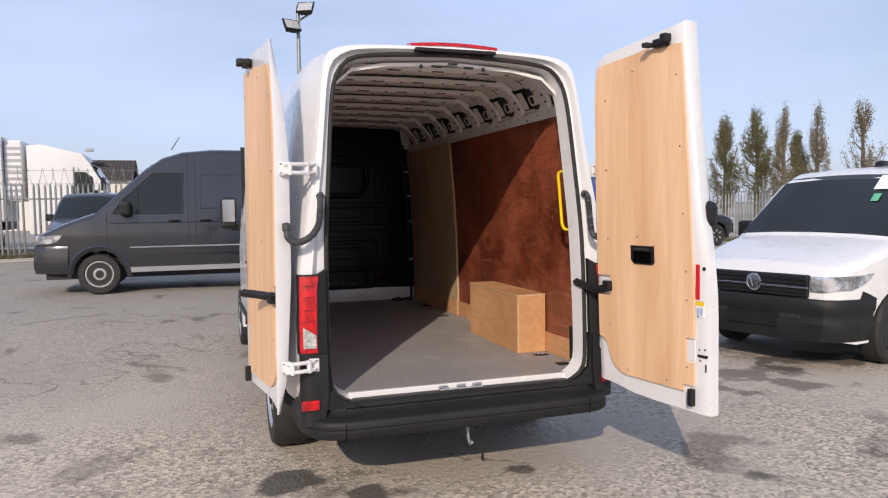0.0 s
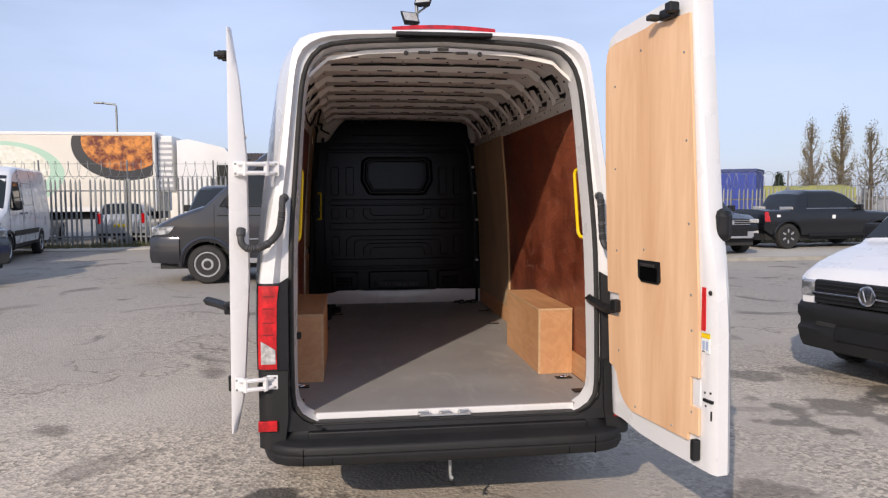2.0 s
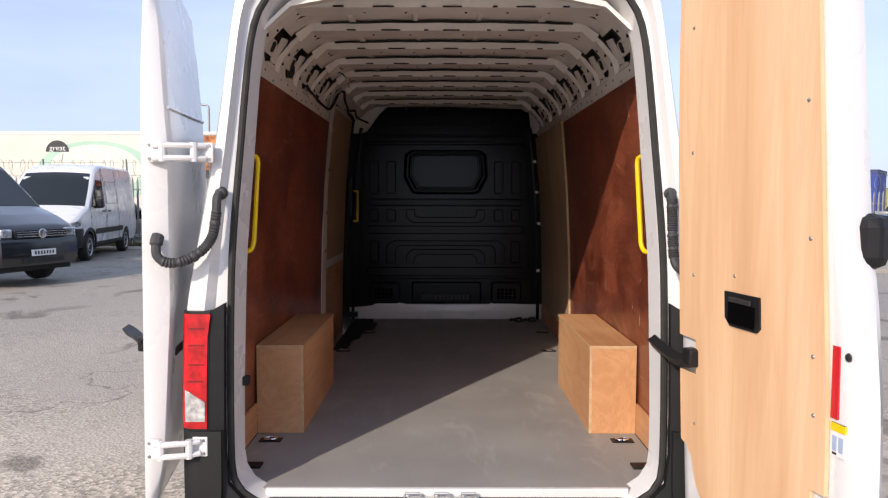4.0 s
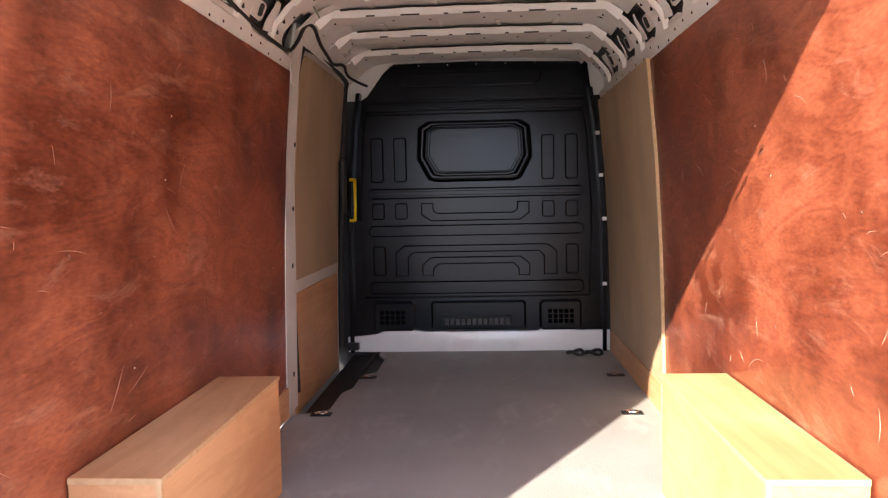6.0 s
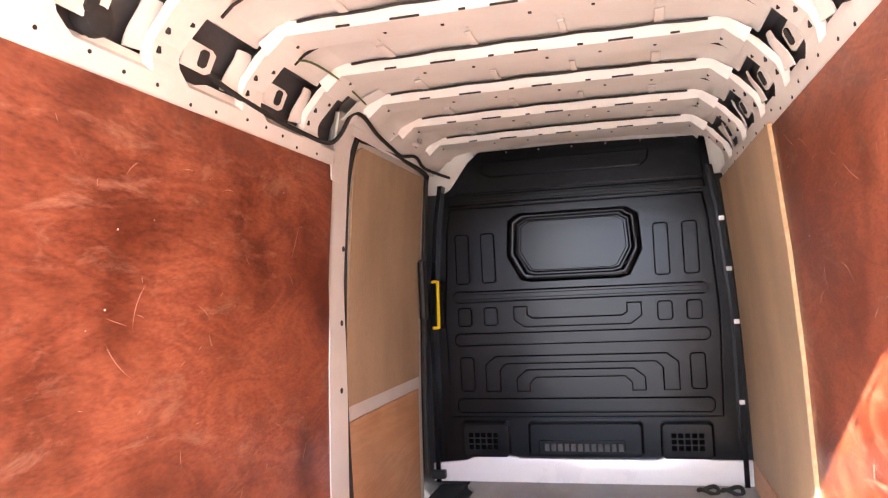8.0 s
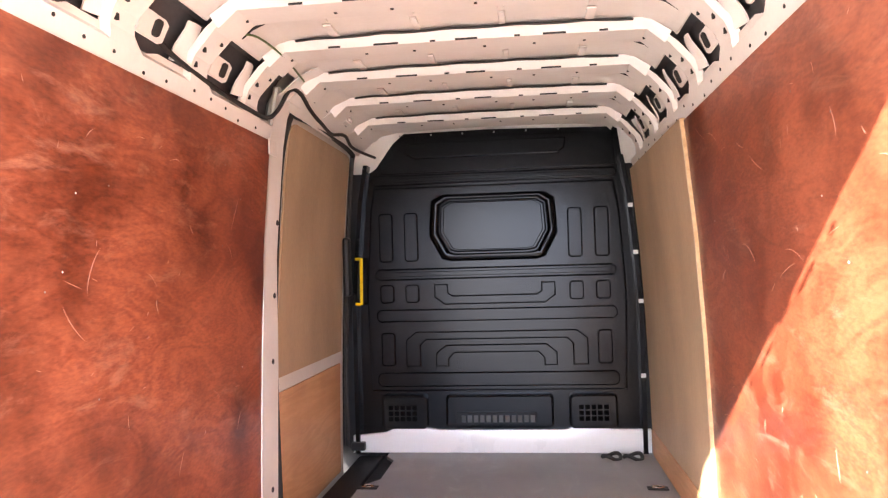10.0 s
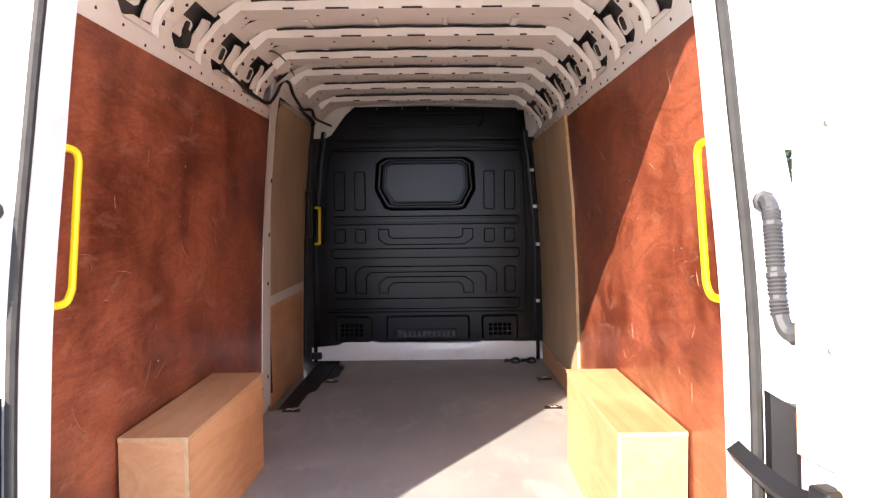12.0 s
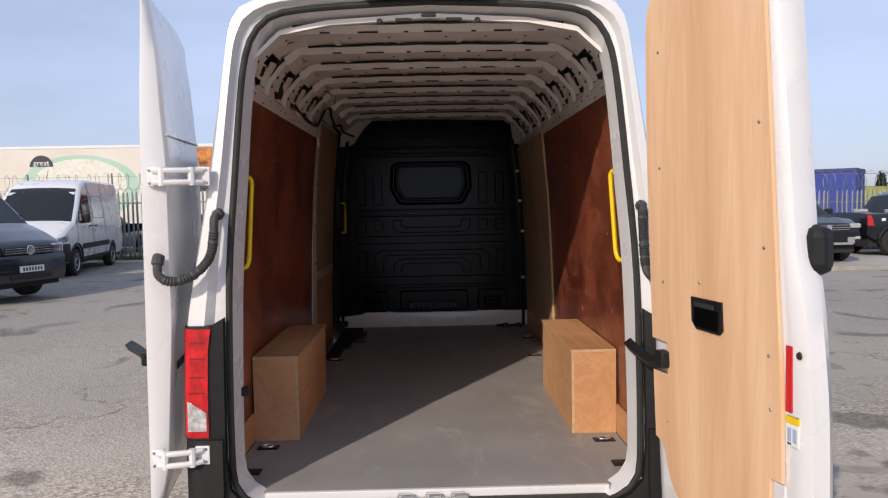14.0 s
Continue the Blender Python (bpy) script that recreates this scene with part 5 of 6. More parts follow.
# ---- parked vehicles ----
class Body:
    """Outline of a vehicle: u runs from the nose back, z up; half widths taper towards the roof and the nose."""

    def __init__(self, length, top, low, half, wheels, wr, tumble, plan, crown=0.03, corner=0.10):
        self.length, self.top, self.low, self.half, self.wheels, self.wr = length, top, low, half, wheels, wr
        self.tumble, self.plan, self.crown, self.corner = tumble, plan, crown, corner

    def h(self, u):
        return lerp_pts(self.top, u)

    def base(self, u):
        z = lerp_pts(self.low, u)
        for w in self.wheels:
            r = self.wr + 0.07
            if abs(u - w) < r:
                z = max(z, self.wr + math.sqrt(r * r - (u - w) ** 2))
        return z

    def w(self, u, z):
        return self.half * lerp_pts(self.plan, u) * lerp_pts(self.tumble, z)

    def ring(self, u):
        b, h = self.base(u), self.h(u)
        r = min(self.corner, (h - b) * 0.3)
        pts = []
        for k in range(9):
            z = b + (h - r - b) * k / 8
            pts.append((self.w(u, z), z))
        w0 = pts[-1][0]
        for a in (22.5, 45, 67.5, 90):
            pts.append((w0 - r * 1.25 * (1 - math.cos(radians(a))), h - r + r * math.sin(radians(a)) - (self.crown if a < 80 else self.crown * 0.8)))
        pts.append((w0 * 0.5, h - self.crown * 0.2))
        pts.append((0, h))
        return [Vector((-x, -u, z)) for x, z in pts] + [Vector((x, -u, z)) for x, z in pts[-2::-1]]

    def side(self, s, u, z, off):
        return Vector((s * (self.w(u, z) + off), -u, z))


def body_part(b, material, e, name="body"):
    us = set(round(v, 3) for v in steps(0, b.length, int(b.length / 0.16)))
    for w in b.wheels:
        r = b.wr + 0.07
        us |= {round(w + r * math.sin(radians(a)), 3) for a in range(-90, 91, 12)}
    us |= {round(u, 3) for u, _ in b.top}
    us = sorted(u for u in us if 0 <= u <= b.length)
    bm = bmesh.new()
    rings = [b.ring(u) for u in us]
    loft(bm, rings, closed=False, caps=False)
    for r in (rings[0], rings[-1]):
        bm.faces.new([bm.verts.new(p) for p in r])
    bmesh.ops.remove_doubles(bm, verts=bm.verts, dist=0.0005)
    p = part(name, bm, material, e, smooth=True)
    bm = bmesh.new()
    box(bm, -b.half * 0.80, b.half * 0.80, -b.length + 0.15, -0.15, 0.26, 0.62)
    part("chassis", bm, RUBBER, e)
    return p


def patch(b, s, pts, off, thick=0.012):
    """A panel on the body's side, cut to an outline of (u, z) and subdivided to follow the side."""
    zs = [z for _, z in pts]
    z0, z1 = min(zs), max(zs)

    def span(z):
        xs = []
        for (a, c), (d, f) in zip(pts, pts[1:] + pts[:1]):
            if (c - z) * (f - z) <= 0 and abs(c - f) > 1e-6:
                xs.append(a + (d - a) * (z - c) / (f - c))
        return min(xs), max(xs)
    bm = bmesh.new()
    rows = steps(z0 + 0.001, z1 - 0.001, 8)
    slab(bm, lambda k, z, d: b.side(s, span(z)[0] + (span(z)[1] - span(z)[0]) * k, z, off - d), steps(0, 1, 6), rows, thick)
    return bm


def top_patch(b, u0, u1, f0, f1, off, n=8):
    """A pane that follows the top of the body between two stations; f: share of the width there."""
    bm = bmesh.new()

    def at(k, v, d):
        u = u0 + (u1 - u0) * k
        h = b.h(u)
        hw = b.w(u, h - 0.1) * (f0 + (f1 - f0) * k)
        x = hw * v
        return Vector((x, -u, h - b.crown * (abs(v) ** 2) * 1.1 + off - d))
    slab(bm, at, steps(0, 1, n), steps(-1, 1, 8), 0.006)
    return bm


def wrap(b, rows, u_back, n=8):
    """A bumper that runs round the nose: rows of (z, set-off from the body)."""
    bm = bmesh.new()
    us = [u_back * (1 - i / n) for i in range(n + 1)]

    def line(z, off):
        left = [b.side(-1, u, z, off) for u in us]
        w = left[-1].x
        mid = [Vector((w * (1 - 2 * i / 10), 0.05 * (1 - (2 * i / 10 - 1) ** 2) + off, z)) for i in range(11)]
        left = [p + Vector((0, off * (1 - i / n) * 0, 0)) for i, p in enumerate(left)]
        return left[:-1] + mid + [Vector((-p.x, p.y, p.z)) for p in left[:-1][::-1]]
    loft(bm, [line(z, o) for z, o in rows], closed=False, caps=False)
    return bm


def nose_box(e, nm, x0, x1, z0, z1, y0, y1, material, label="", bev=0.012):
    return part(nm, cube(x0, x1, y0, y1, z0, z1, bev=bev), material, e, label)


def badge(e, y, z, r=0.075):
    bm = bmesh.new()
    lathe(bm, [(r, 0), (r, 0.012), (r * 0.86, 0.016), (r * 0.84, 0.008), (0.002, 0.008)], Matrix.Translation((0, y, z)) @ pose(0, 0, 0, -90, 0, 0), 24)
    p = part("badge", bm, CHROME, e, "round chrome badge", smooth=True)
    for s in (-1, 1):
        bm = bmesh.new()
        prism(bm, [(s * 0.012, y + 0.009, z - 0.045), (s * 0.028, y + 0.009, z - 0.045), (s * 0.055, y + 0.009, z + 0.045), (s * 0.040, y + 0.009, z + 0.045)], (0, 0.006, 0))
        part("badge_bar", bm, CHROME, p)


CRAFTER = dict(length=6.0, top=[(0, 0.96), (0.06, 1.06), (0.5, 1.26), (0.95, 1.42), (1.78, 2.18), (2.06, 2.38), (2.40, 2.49), (2.9, 2.54), (5.8, 2.55), (6.0, 2.46)],
               low=[(0, 0.42), (0.3, 0.36), (5.6, 0.36), (6.0, 0.45)], half=1.02, wheels=(1.0, 4.64), wr=0.345,
               tumble=[(0.3, 0.955), (0.6, 0.985), (1.0, 1.0), (1.25, 0.985), (1.9, 0.92), (2.5, 0.83), (2.6, 0.78)], plan=[(0, 0.78), (0.12, 0.88), (0.35, 0.94), (0.8, 0.985), (1.3, 1.0), (5.7, 1.0), (6.0, 0.97)])


def high_van(name, label, m, paint, lower_black=True, panel_white=False):
    e = thing(name, label, "van", "parked vans", m)
    b = Body(**CRAFTER)
    body_part(b, paint, e)
    sg = part("windscreen", top_patch(b, 0.95, 1.92, 0.92, 0.88, 0.008), DARKGLASS, e, "dark glass windscreen")
    for s in (-1, 1):
        p = part("side_window", patch(b, s, [(1.26, 1.40), (2.36, 1.40), (2.38, 2.06), (1.93, 2.06), (1.42, 1.60)], 0.006), DARKGLASS, e, "cab side window")
        bm = bmesh.new()
        tube(bm, [b.side(s, u, z, 0.008) for u, z in ((1.24, 1.385), (2.38, 1.385), (2.40, 2.08), (1.91, 2.08), (1.40, 1.61), (1.24, 1.385))], 0.014, 6)
        part("window_seal", bm, RUBBER, p)
        part("pressing", patch(b, s, [(2.68, 1.46), (3.75, 1.46), (3.75, 2.06), (2.70, 2.06)], 0.004), paint, e)
        part("lower_moulding", patch(b, s, [(1.48, 0.66), (4.2, 0.66), (4.2, 0.80), (1.48, 0.80)], 0.022), BLACK if lower_black else paint, e, "side moulding")
        # silver on the sill of dark-painted vans paints a highlight along it
        part("sill_panel", patch(b, s, [(1.48, 0.36), (4.2, 0.36), (4.2, 0.45), (1.48, 0.45)], 0.014), SILVER if not lower_black else BLACK, e)
        for u, z0, z1 in ((1.14, 0.50, 1.40), (2.47, 0.45, 2.40), (2.60, 0.45, 2.45), (3.86, 0.45, 2.40)):
            bm = bmesh.new()
            tube(bm, [b.side(s, u, z, 0.001) for z in steps(z0, z1, 6)], 0.006, 5)
            part("panel_gap", bm, RUBBER, e)
        bm = bmesh.new()
        tube(bm, [b.side(s, u, 1.22, 0.004) for u in steps(1.2, 5.5, 12)], 0.010, 6)
        part("swage_line", bm, RUBBER if not lower_black else paint, e)
        bm = bmesh.new()
        tube(bm, [b.side(s, 1.64, z, 0.010) for z in (1.40, 1.60, 1.80)], 0.016, 6)
        part("window_divider", bm, RUBBER, p)
        bm = bmesh.new()
        tube(bm, [b.side(s, u, z, 0.005) for u, z in ((2.68, 1.46), (3.75, 1.46), (3.75, 2.06), (2.70, 2.06), (2.68, 1.46))], 0.007, 5)
        part("pressing_edge", bm, RUBBER, e)
        # thin silver line painted as a highlight on the moulding's upper edge
        if not lower_black:
            bm = bmesh.new()
            tube(bm, [b.side(s, u, 0.795, 0.024) for u in steps(1.5, 4.2, 8)], 0.012, 6)
            part("moulding_highlight", bm, SILVER, e)
        bm = bmesh.new()
        tube(bm, [b.side(s, 1.0 + 0.47 * math.cos(radians(a)), 0.345 + 0.47 * math.sin(radians(a)), 0.006) for a in range(-5, 186, 10)], 0.038, 6)
        part("wheel_arch", bm, BLACK if lower_black else paint, e, smooth=True)
        for u in (2.24, 2.76):
            bm = bmesh.new()
            tube(bm, [b.side(s, u - 0.09, 1.245, 0.02), b.side(s, u - 0.06, 1.25, 0.045), b.side(s, u + 0.06, 1.25, 0.045), b.side(s, u + 0.09, 1.245, 0.02)], 0.017, 6)
            part("door_handle", bm, BLACK, e, smooth=True)
        c = b.side(s, 1.46, 1.46, 0.15)
        mi = part("mirror", cube(c.x - 0.10, c.x + 0.10, c.y - 0.09, c.y + 0.09, c.z - 0.12, c.z + 0.13, bev=0.05), BLACK, e, "black door mirror")
        part("mirror_arm", cube(min(c.x, c.x - s * 0.18), max(c.x, c.x - s * 0.18), c.y - 0.03, c.y + 0.03, c.z - 0.13, c.z - 0.07, bev=0.01), BLACK, mi)
        hl = part("headlamp", patch(b, s, [(0.0, 0.86), (0.34, 0.90), (0.46, 1.04), (0.06, 1.01)], 0.014, 0.05), HEADLAMP, e, "clear headlamp")
        for u in b.wheels:
            wheel(e, s * 0.88, -u, 0.345, s=s, rim_mat=ALLOY)
    bm = wrap(b, [(0.36, -0.05), (0.37, 0.012), (0.46, 0.032), (0.60, 0.034), (0.66, 0.022), (0.78, 0.030), (0.84, 0.008), (0.845, -0.04)], 0.52)
    part("bumper", bm, BLACK if lower_black else paint, e, "front bumper", smooth=True)
    nose_box(e, "bumper_intake", -0.45, 0.45, 0.42, 0.50, 0.03, 0.088, RUBBER, bev=0.01)
    g = nose_box(e, "grille", -0.55, 0.55, 0.85, 1.00, -0.04, 0.045, BLACK, "black grille", 0.02)
    for z in (0.885, 0.925, 0.965):
        nose_box(g, "grille_bar", -0.52, 0.52, z - 0.006, z + 0.006, 0.044, 0.056, CHROME, bev=0.003)
    for s in (-1, 1):
        nose_box(e, "headlamp_front", s * 0.56, s * 0.79, 0.86, 1.02, -0.14, 0.005, HEADLAMP, "clear headlamp", 0.03)
    badge(e, 0.056, 0.93, 0.085)
    nose_box(e, "number_plate", -0.26, 0.26, 0.54, 0.65, 0.070, 0.090, PAPER, bev=0.003)
    for i in range(7):
        nose_box(e, "plate_bar", -0.21 + i * 0.063, -0.175 + i * 0.063, 0.565, 0.625, 0.0905, 0.0925, RUBBER, bev=0)
    bm = bmesh.new()
    tube(bm, [(0.0, -2.2, 2.56), (0.0, -2.35, 2.80)], 0.008, 6)
    part("aerial", bm, RUBBER, e)
    return e


def at_ground(x, y, rz, lift=0.0):
    return pose(x, y, ground_z(x, y) + lift, 0, 0, rz)


high_van("parked_van", "grey metallic high-roof panel van parked across the yard", at_ground(-4.05, 10.75, 90, 0.01), GREYPAINT, False)
wv = high_van("parked_van", "white high-roof panel van parked nose out by the fence", at_ground(-9.93, 14.97, 190, 0.01), WHITE, True)
high_van("parked_van", "dark grey panel van parked beside a white van", at_ground(-7.25, 10.4, 252, 0.01), DARKPAINT, False)

LOWVAN = dict(length=4.9, top=[(0, 0.86), (0.10, 0.98), (0.5, 1.09), (1.02, 1.21), (1.80, 1.82), (2.05, 1.92), (2.6, 1.965), (4.7, 1.96), (4.9, 1.85)],
              low=[(0, 0.30), (0.3, 0.24), (4.6, 0.28), (4.9, 0.40)], half=0.95, wheels=(0.92, 3.92), wr=0.335,
              tumble=[(0.3, 0.95), (0.7, 1.0), (1.05, 0.99), (1.2, 0.965), (1.7, 0.88), (1.97, 0.80)], plan=[(0, 0.74), (0.10, 0.85), (0.3, 0.94), (0.7, 1.0), (4.6, 1.0), (4.9, 0.97)])


def low_van(label, m, paint, bumper, screen=DARKGLASS):
    e = thing("parked_van", label, "van", "parked vans", m)
    b = Body(**LOWVAN)
    body_part(b, paint, e)
    ws = part("windscreen", top_patch(b, 1.06, 1.88, 0.93, 0.88, 0.008), screen, e, "dark glass windscreen")
    for s in (-1, 1):
        part("side_window", patch(b, s, [(1.35, 1.20), (2.35, 1.20), (2.35, 1.70), (1.95, 1.70)], 0.006), DARKGLASS, e, "cab side window")
        part("pressing", patch(b, s, [(2.55, 1.20), (3.55, 1.20), (3.55, 1.70), (2.55, 1.70)], 0.004), paint, e)
        for u, z0, z1 in ((1.30, 0.45, 1.19), (2.42, 0.40, 1.85), (3.66, 0.5, 1.85)):
            bm = bmesh.new()
            tube(bm, [b.side(s, u, z, 0.001) for z in steps(z0, z1, 5)], 0.006, 5)
            part("panel_gap", bm, RUBBER, e)
        c = b.side(s, 1.42, 1.25, 0.12)
        part("mirror", cube(c.x - 0.10, c.x + 0.10, c.y - 0.06, c.y + 0.06, c.z - 0.10, c.z + 0.10, bev=0.035), BLACK, e, "black door mirror")
        hl = part("headlamp", patch(b, s, [(0.0, 0.73), (0.20, 0.75), (0.44, 0.84), (0.50, 0.90), (0.0, 0.875)], 0.012, 0.05), HEADLAMP, e, "clear headlamp with bright reflector")
        part("lamp_front", cube(s * 0.565, s * 0.715, -0.08, 0.016, 0.725, 0.875, bev=0.02), HEADLAMP, hl)
        part("arch_edge", patch(b, s, [(0.30, 0.64), (0.515, 0.60), (0.56, 0.66), (0.34, 0.74)], 0.010, 0.02), bumper, e)
        for u in b.wheels:
            wheel(e, s * 0.83, -u, 0.335, r=0.335, w=0.21, rim_mat=RUBBER, s=s, label="black tyre on a black steel wheel")
    bm = wrap(b, [(0.26, -0.06), (0.27, 0.01), (0.34, 0.030), (0.44, 0.040), (0.47, 0.022), (0.52, 0.020), (0.56, 0.036), (0.63, 0.034), (0.665, 0.012), (0.672, -0.05)], 0.51)
    bp = part("bumper", bm, bumper, e, "dark grey plastic front bumper", smooth=True)
    nose_box(bp, "lower_grille", -0.50, 0.50, 0.475, 0.515, 0.03, 0.062, RUBBER, bev=0.006)
    nose_box(bp, "plate_blank", -0.27, 0.27, 0.38, 0.50, 0.05, 0.100, BLACK, bev=0.004)
    g = nose_box(e, "grille", -0.56, 0.56, 0.672, 0.885, -0.04, 0.028, BLACK, "black slatted grille", 0.02)
    for z in (0.690, 0.725, 0.805, 0.845):
        nose_box(g, "grille_bar", -0.54, 0.54, z - 0.007, z + 0.007, 0.026, 0.040, BUMPER, bev=0.004)
    nose_box(g, "chrome_strip", -0.565, 0.565, 0.760, 0.776, 0.028, 0.046, CHROME, bev=0.004)
    badge(e, 0.046, 0.79, 0.085)
    bm = bmesh.new()
    prism(bm, [(-0.05, -2.55, 1.96), (0.05, -2.55, 1.96), (0.03, -2.75, 1.96), (-0.03, -2.75, 1.96)], (0, -0.05, 0.07))
    part("aerial_fin", bm, BLACK, e)
    return e, b, ws


t6, t6b, t6w = low_van("white low-roof van with dark grey bumper, facing out", at_ground(4.02, 2.06, 106, 0.005) @ Matrix.Diagonal((1, 1, 1.05, 1)), WHITE, BUMPER)


def screen_card(e, b, u0, u1, x0, x1, material, name, label):
    bm = bmesh.new()
    slab(bm, lambda k, v, d: Vector((v, -(u0 + (u1 - u0) * k), b.h(u0 + (u1 - u0) * k) + 0.012 - d)), [0, 1], [x0, x1], 0.002)
    part(name, bm, material, e, label)


screen_card(t6w, t6b, 1.62, 1.82, -0.62, -0.38, PAPER, "notice", "pale paper notice behind the glass")
screen_card(t6w, t6b, 1.46, 1.56, -0.50, -0.42, mat("green_card", (0.10, 0.45, 0.25)), "label", "small green card")
low_van("dark blue-grey low van parked by the fence", at_ground(-4.30, 17.3, 178, 0.01), DARKPAINT, BUMPER)

PICKUP = dict(length=5.08, top=[(0, 0.86), (0.08, 1.02), (0.5, 1.14), (1.35, 1.19), (2.05, 1.72), (2.4, 1.83), (3.4, 1.83), (3.75, 1.70), (3.95, 1.24), (5.02, 1.22), (5.08, 1.1)],
              low=[(0, 0.50), (0.4, 0.40), (4.8, 0.42), (5.08, 0.60)], half=0.95, wheels=(0.92, 4.24), wr=0.39,
              tumble=[(0.4, 0.96), (0.8, 1.0), (1.15, 0.985), (1.25, 0.95), (1.83, 0.72)], plan=[(0, 0.84), (0.15, 0.93), (0.5, 0.99), (4.9, 1.0), (5.08, 0.96)], crown=0.04)


def pickup(label, m):
    e = thing("pickup_truck", label, "pickup truck", "parked pickups", m)
    b = Body(**PICKUP)
    body_part(b, BLACKPAINT, e)
    part("windscreen", top_patch(b, 1.42, 2.15, 0.90, 0.86, 0.008), DARKGLASS, e, "dark glass windscreen")
    for s in (-1, 1):
        part("side_window", patch(b, s, [(1.75, 1.26), (2.65, 1.26), (2.65, 1.68), (2.2, 1.68)], 0.008), DARKGLASS, e, "side window")
        part("side_window", patch(b, s, [(2.72, 1.26), (3.55, 1.26), (3.45, 1.68), (2.72, 1.68)], 0.008), DARKGLASS, e, "side window")
        bm = bmesh.new()
        tube(bm, [b.side(s, u, 1.245, 0.01) for u in steps(1.7, 3.6, 6)], 0.010, 6)
        part("chrome_line", bm, CHROME, e)
        for u in b.wheels:
            bm = bmesh.new()
            tube(bm, [b.side(s, u + 0.50 * math.cos(radians(a)), 0.39 + 0.48 * math.sin(radians(a)), 0.01) for a in range(-5, 186, 12)], 0.045, 6)
            part("wheel_arch", bm, BLACKPAINT, e, smooth=True)
            w = wheel(e, s * 0.83, -u, 0.39, r=0.39, w=0.25, rim_mat=RUBBER, s=s, label="black tyre on an alloy wheel")
            for i in range(6):
                a = i * math.pi / 3
                bm = bmesh.new()
                mm = Matrix.Translation((s * (0.83 + 0.105), -u, 0.39)) @ Matrix.Rotation(a, 4, "X")
                box(bm, -0.008, 0.008, -0.025, 0.025, 0.04, 0.25, bev=0.006, m=mm)
                part("spoke", bm, ALLOY, w)
        c = b.side(s, 1.72, 1.28, 0.13)
        part("mirror", cube(c.x - 0.11, c.x + 0.11, c.y - 0.06, c.y + 0.06, c.z - 0.09, c.z + 0.09, bev=0.035), BLACKPAINT, e, "black door mirror")
        part("side_step", cube(s * 0.86, s * 0.98, -3.5, -1.5, 0.38, 0.44, bev=0.015), BLACK, e)
        part("tail_lamp", patch(b, s, [(4.90, 0.85), (5.07, 0.85), (5.07, 1.15), (4.97, 1.15)], 0.012, 0.03), REDLENS, e, "red tail lamp")
        part("sports_bar", cube(s * 0.62, s * 0.68, -4.35, -3.80, 1.20, 1.30, bev=0.02), SILVER, e)
        nose_box(e, "headlamp", s * 0.50, s * 0.84, 0.885, 1.00, -0.16, 0.012, CLEARLENS, "bright headlamp", 0.03)
        nose_box(e, "fog_lamp", s * 0.66, s * 0.82, 0.60, 0.68, -0.10, 0.035, CLEARLENS, "lit fog lamp", 0.02)
        part("sticker", patch(b, s, [(4.55, 0.98), (4.67, 0.98), (4.67, 1.06), (4.55, 1.06)], 0.010, 0.006), PAPER, e, "white sticker")
        part("sticker", patch(b, s, [(2.55, 0.92), (2.67, 0.92), (2.67, 1.04), (2.55, 1.04)], 0.010, 0.006), PAPER, e, "white sticker")
    nose_box(e, "bumper", -0.82, 0.82, 0.46, 0.80, -0.12, 0.03, BLACK, "black front bumper", 0.04)
    nose_box(e, "skid_plate", -0.62, 0.62, 0.47, 0.53, 0.02, 0.055, SILVER, "silver skid plate", 0.01)
    for s in (-1, 1):
        nose_box(e, "skid_arm", s * 0.48, s * 0.66, 0.50, 0.66, 0.015, 0.050, SILVER, bev=0.01)
    g = nose_box(e, "grille", -0.55, 0.55, 0.82, 1.00, -0.05, 0.028, RUBBER, "black grille", 0.02)
    for z in (0.85, 0.905, 0.965):
        nose_box(g, "grille_bar", -0.54, 0.54, z - 0.008, z + 0.008, 0.026, 0.040, CHROME, bev=0.003)
    badge(e, 0.042, 0.91, 0.07)
    return e


pickup("black double-cab pickup with silver skid plate, facing out", at_ground(9.95, 15.3, 182, 0.085))
pickup("black double-cab pickup parked side-on by the fence", at_ground(17.1, 18.75, 276, 0.085))


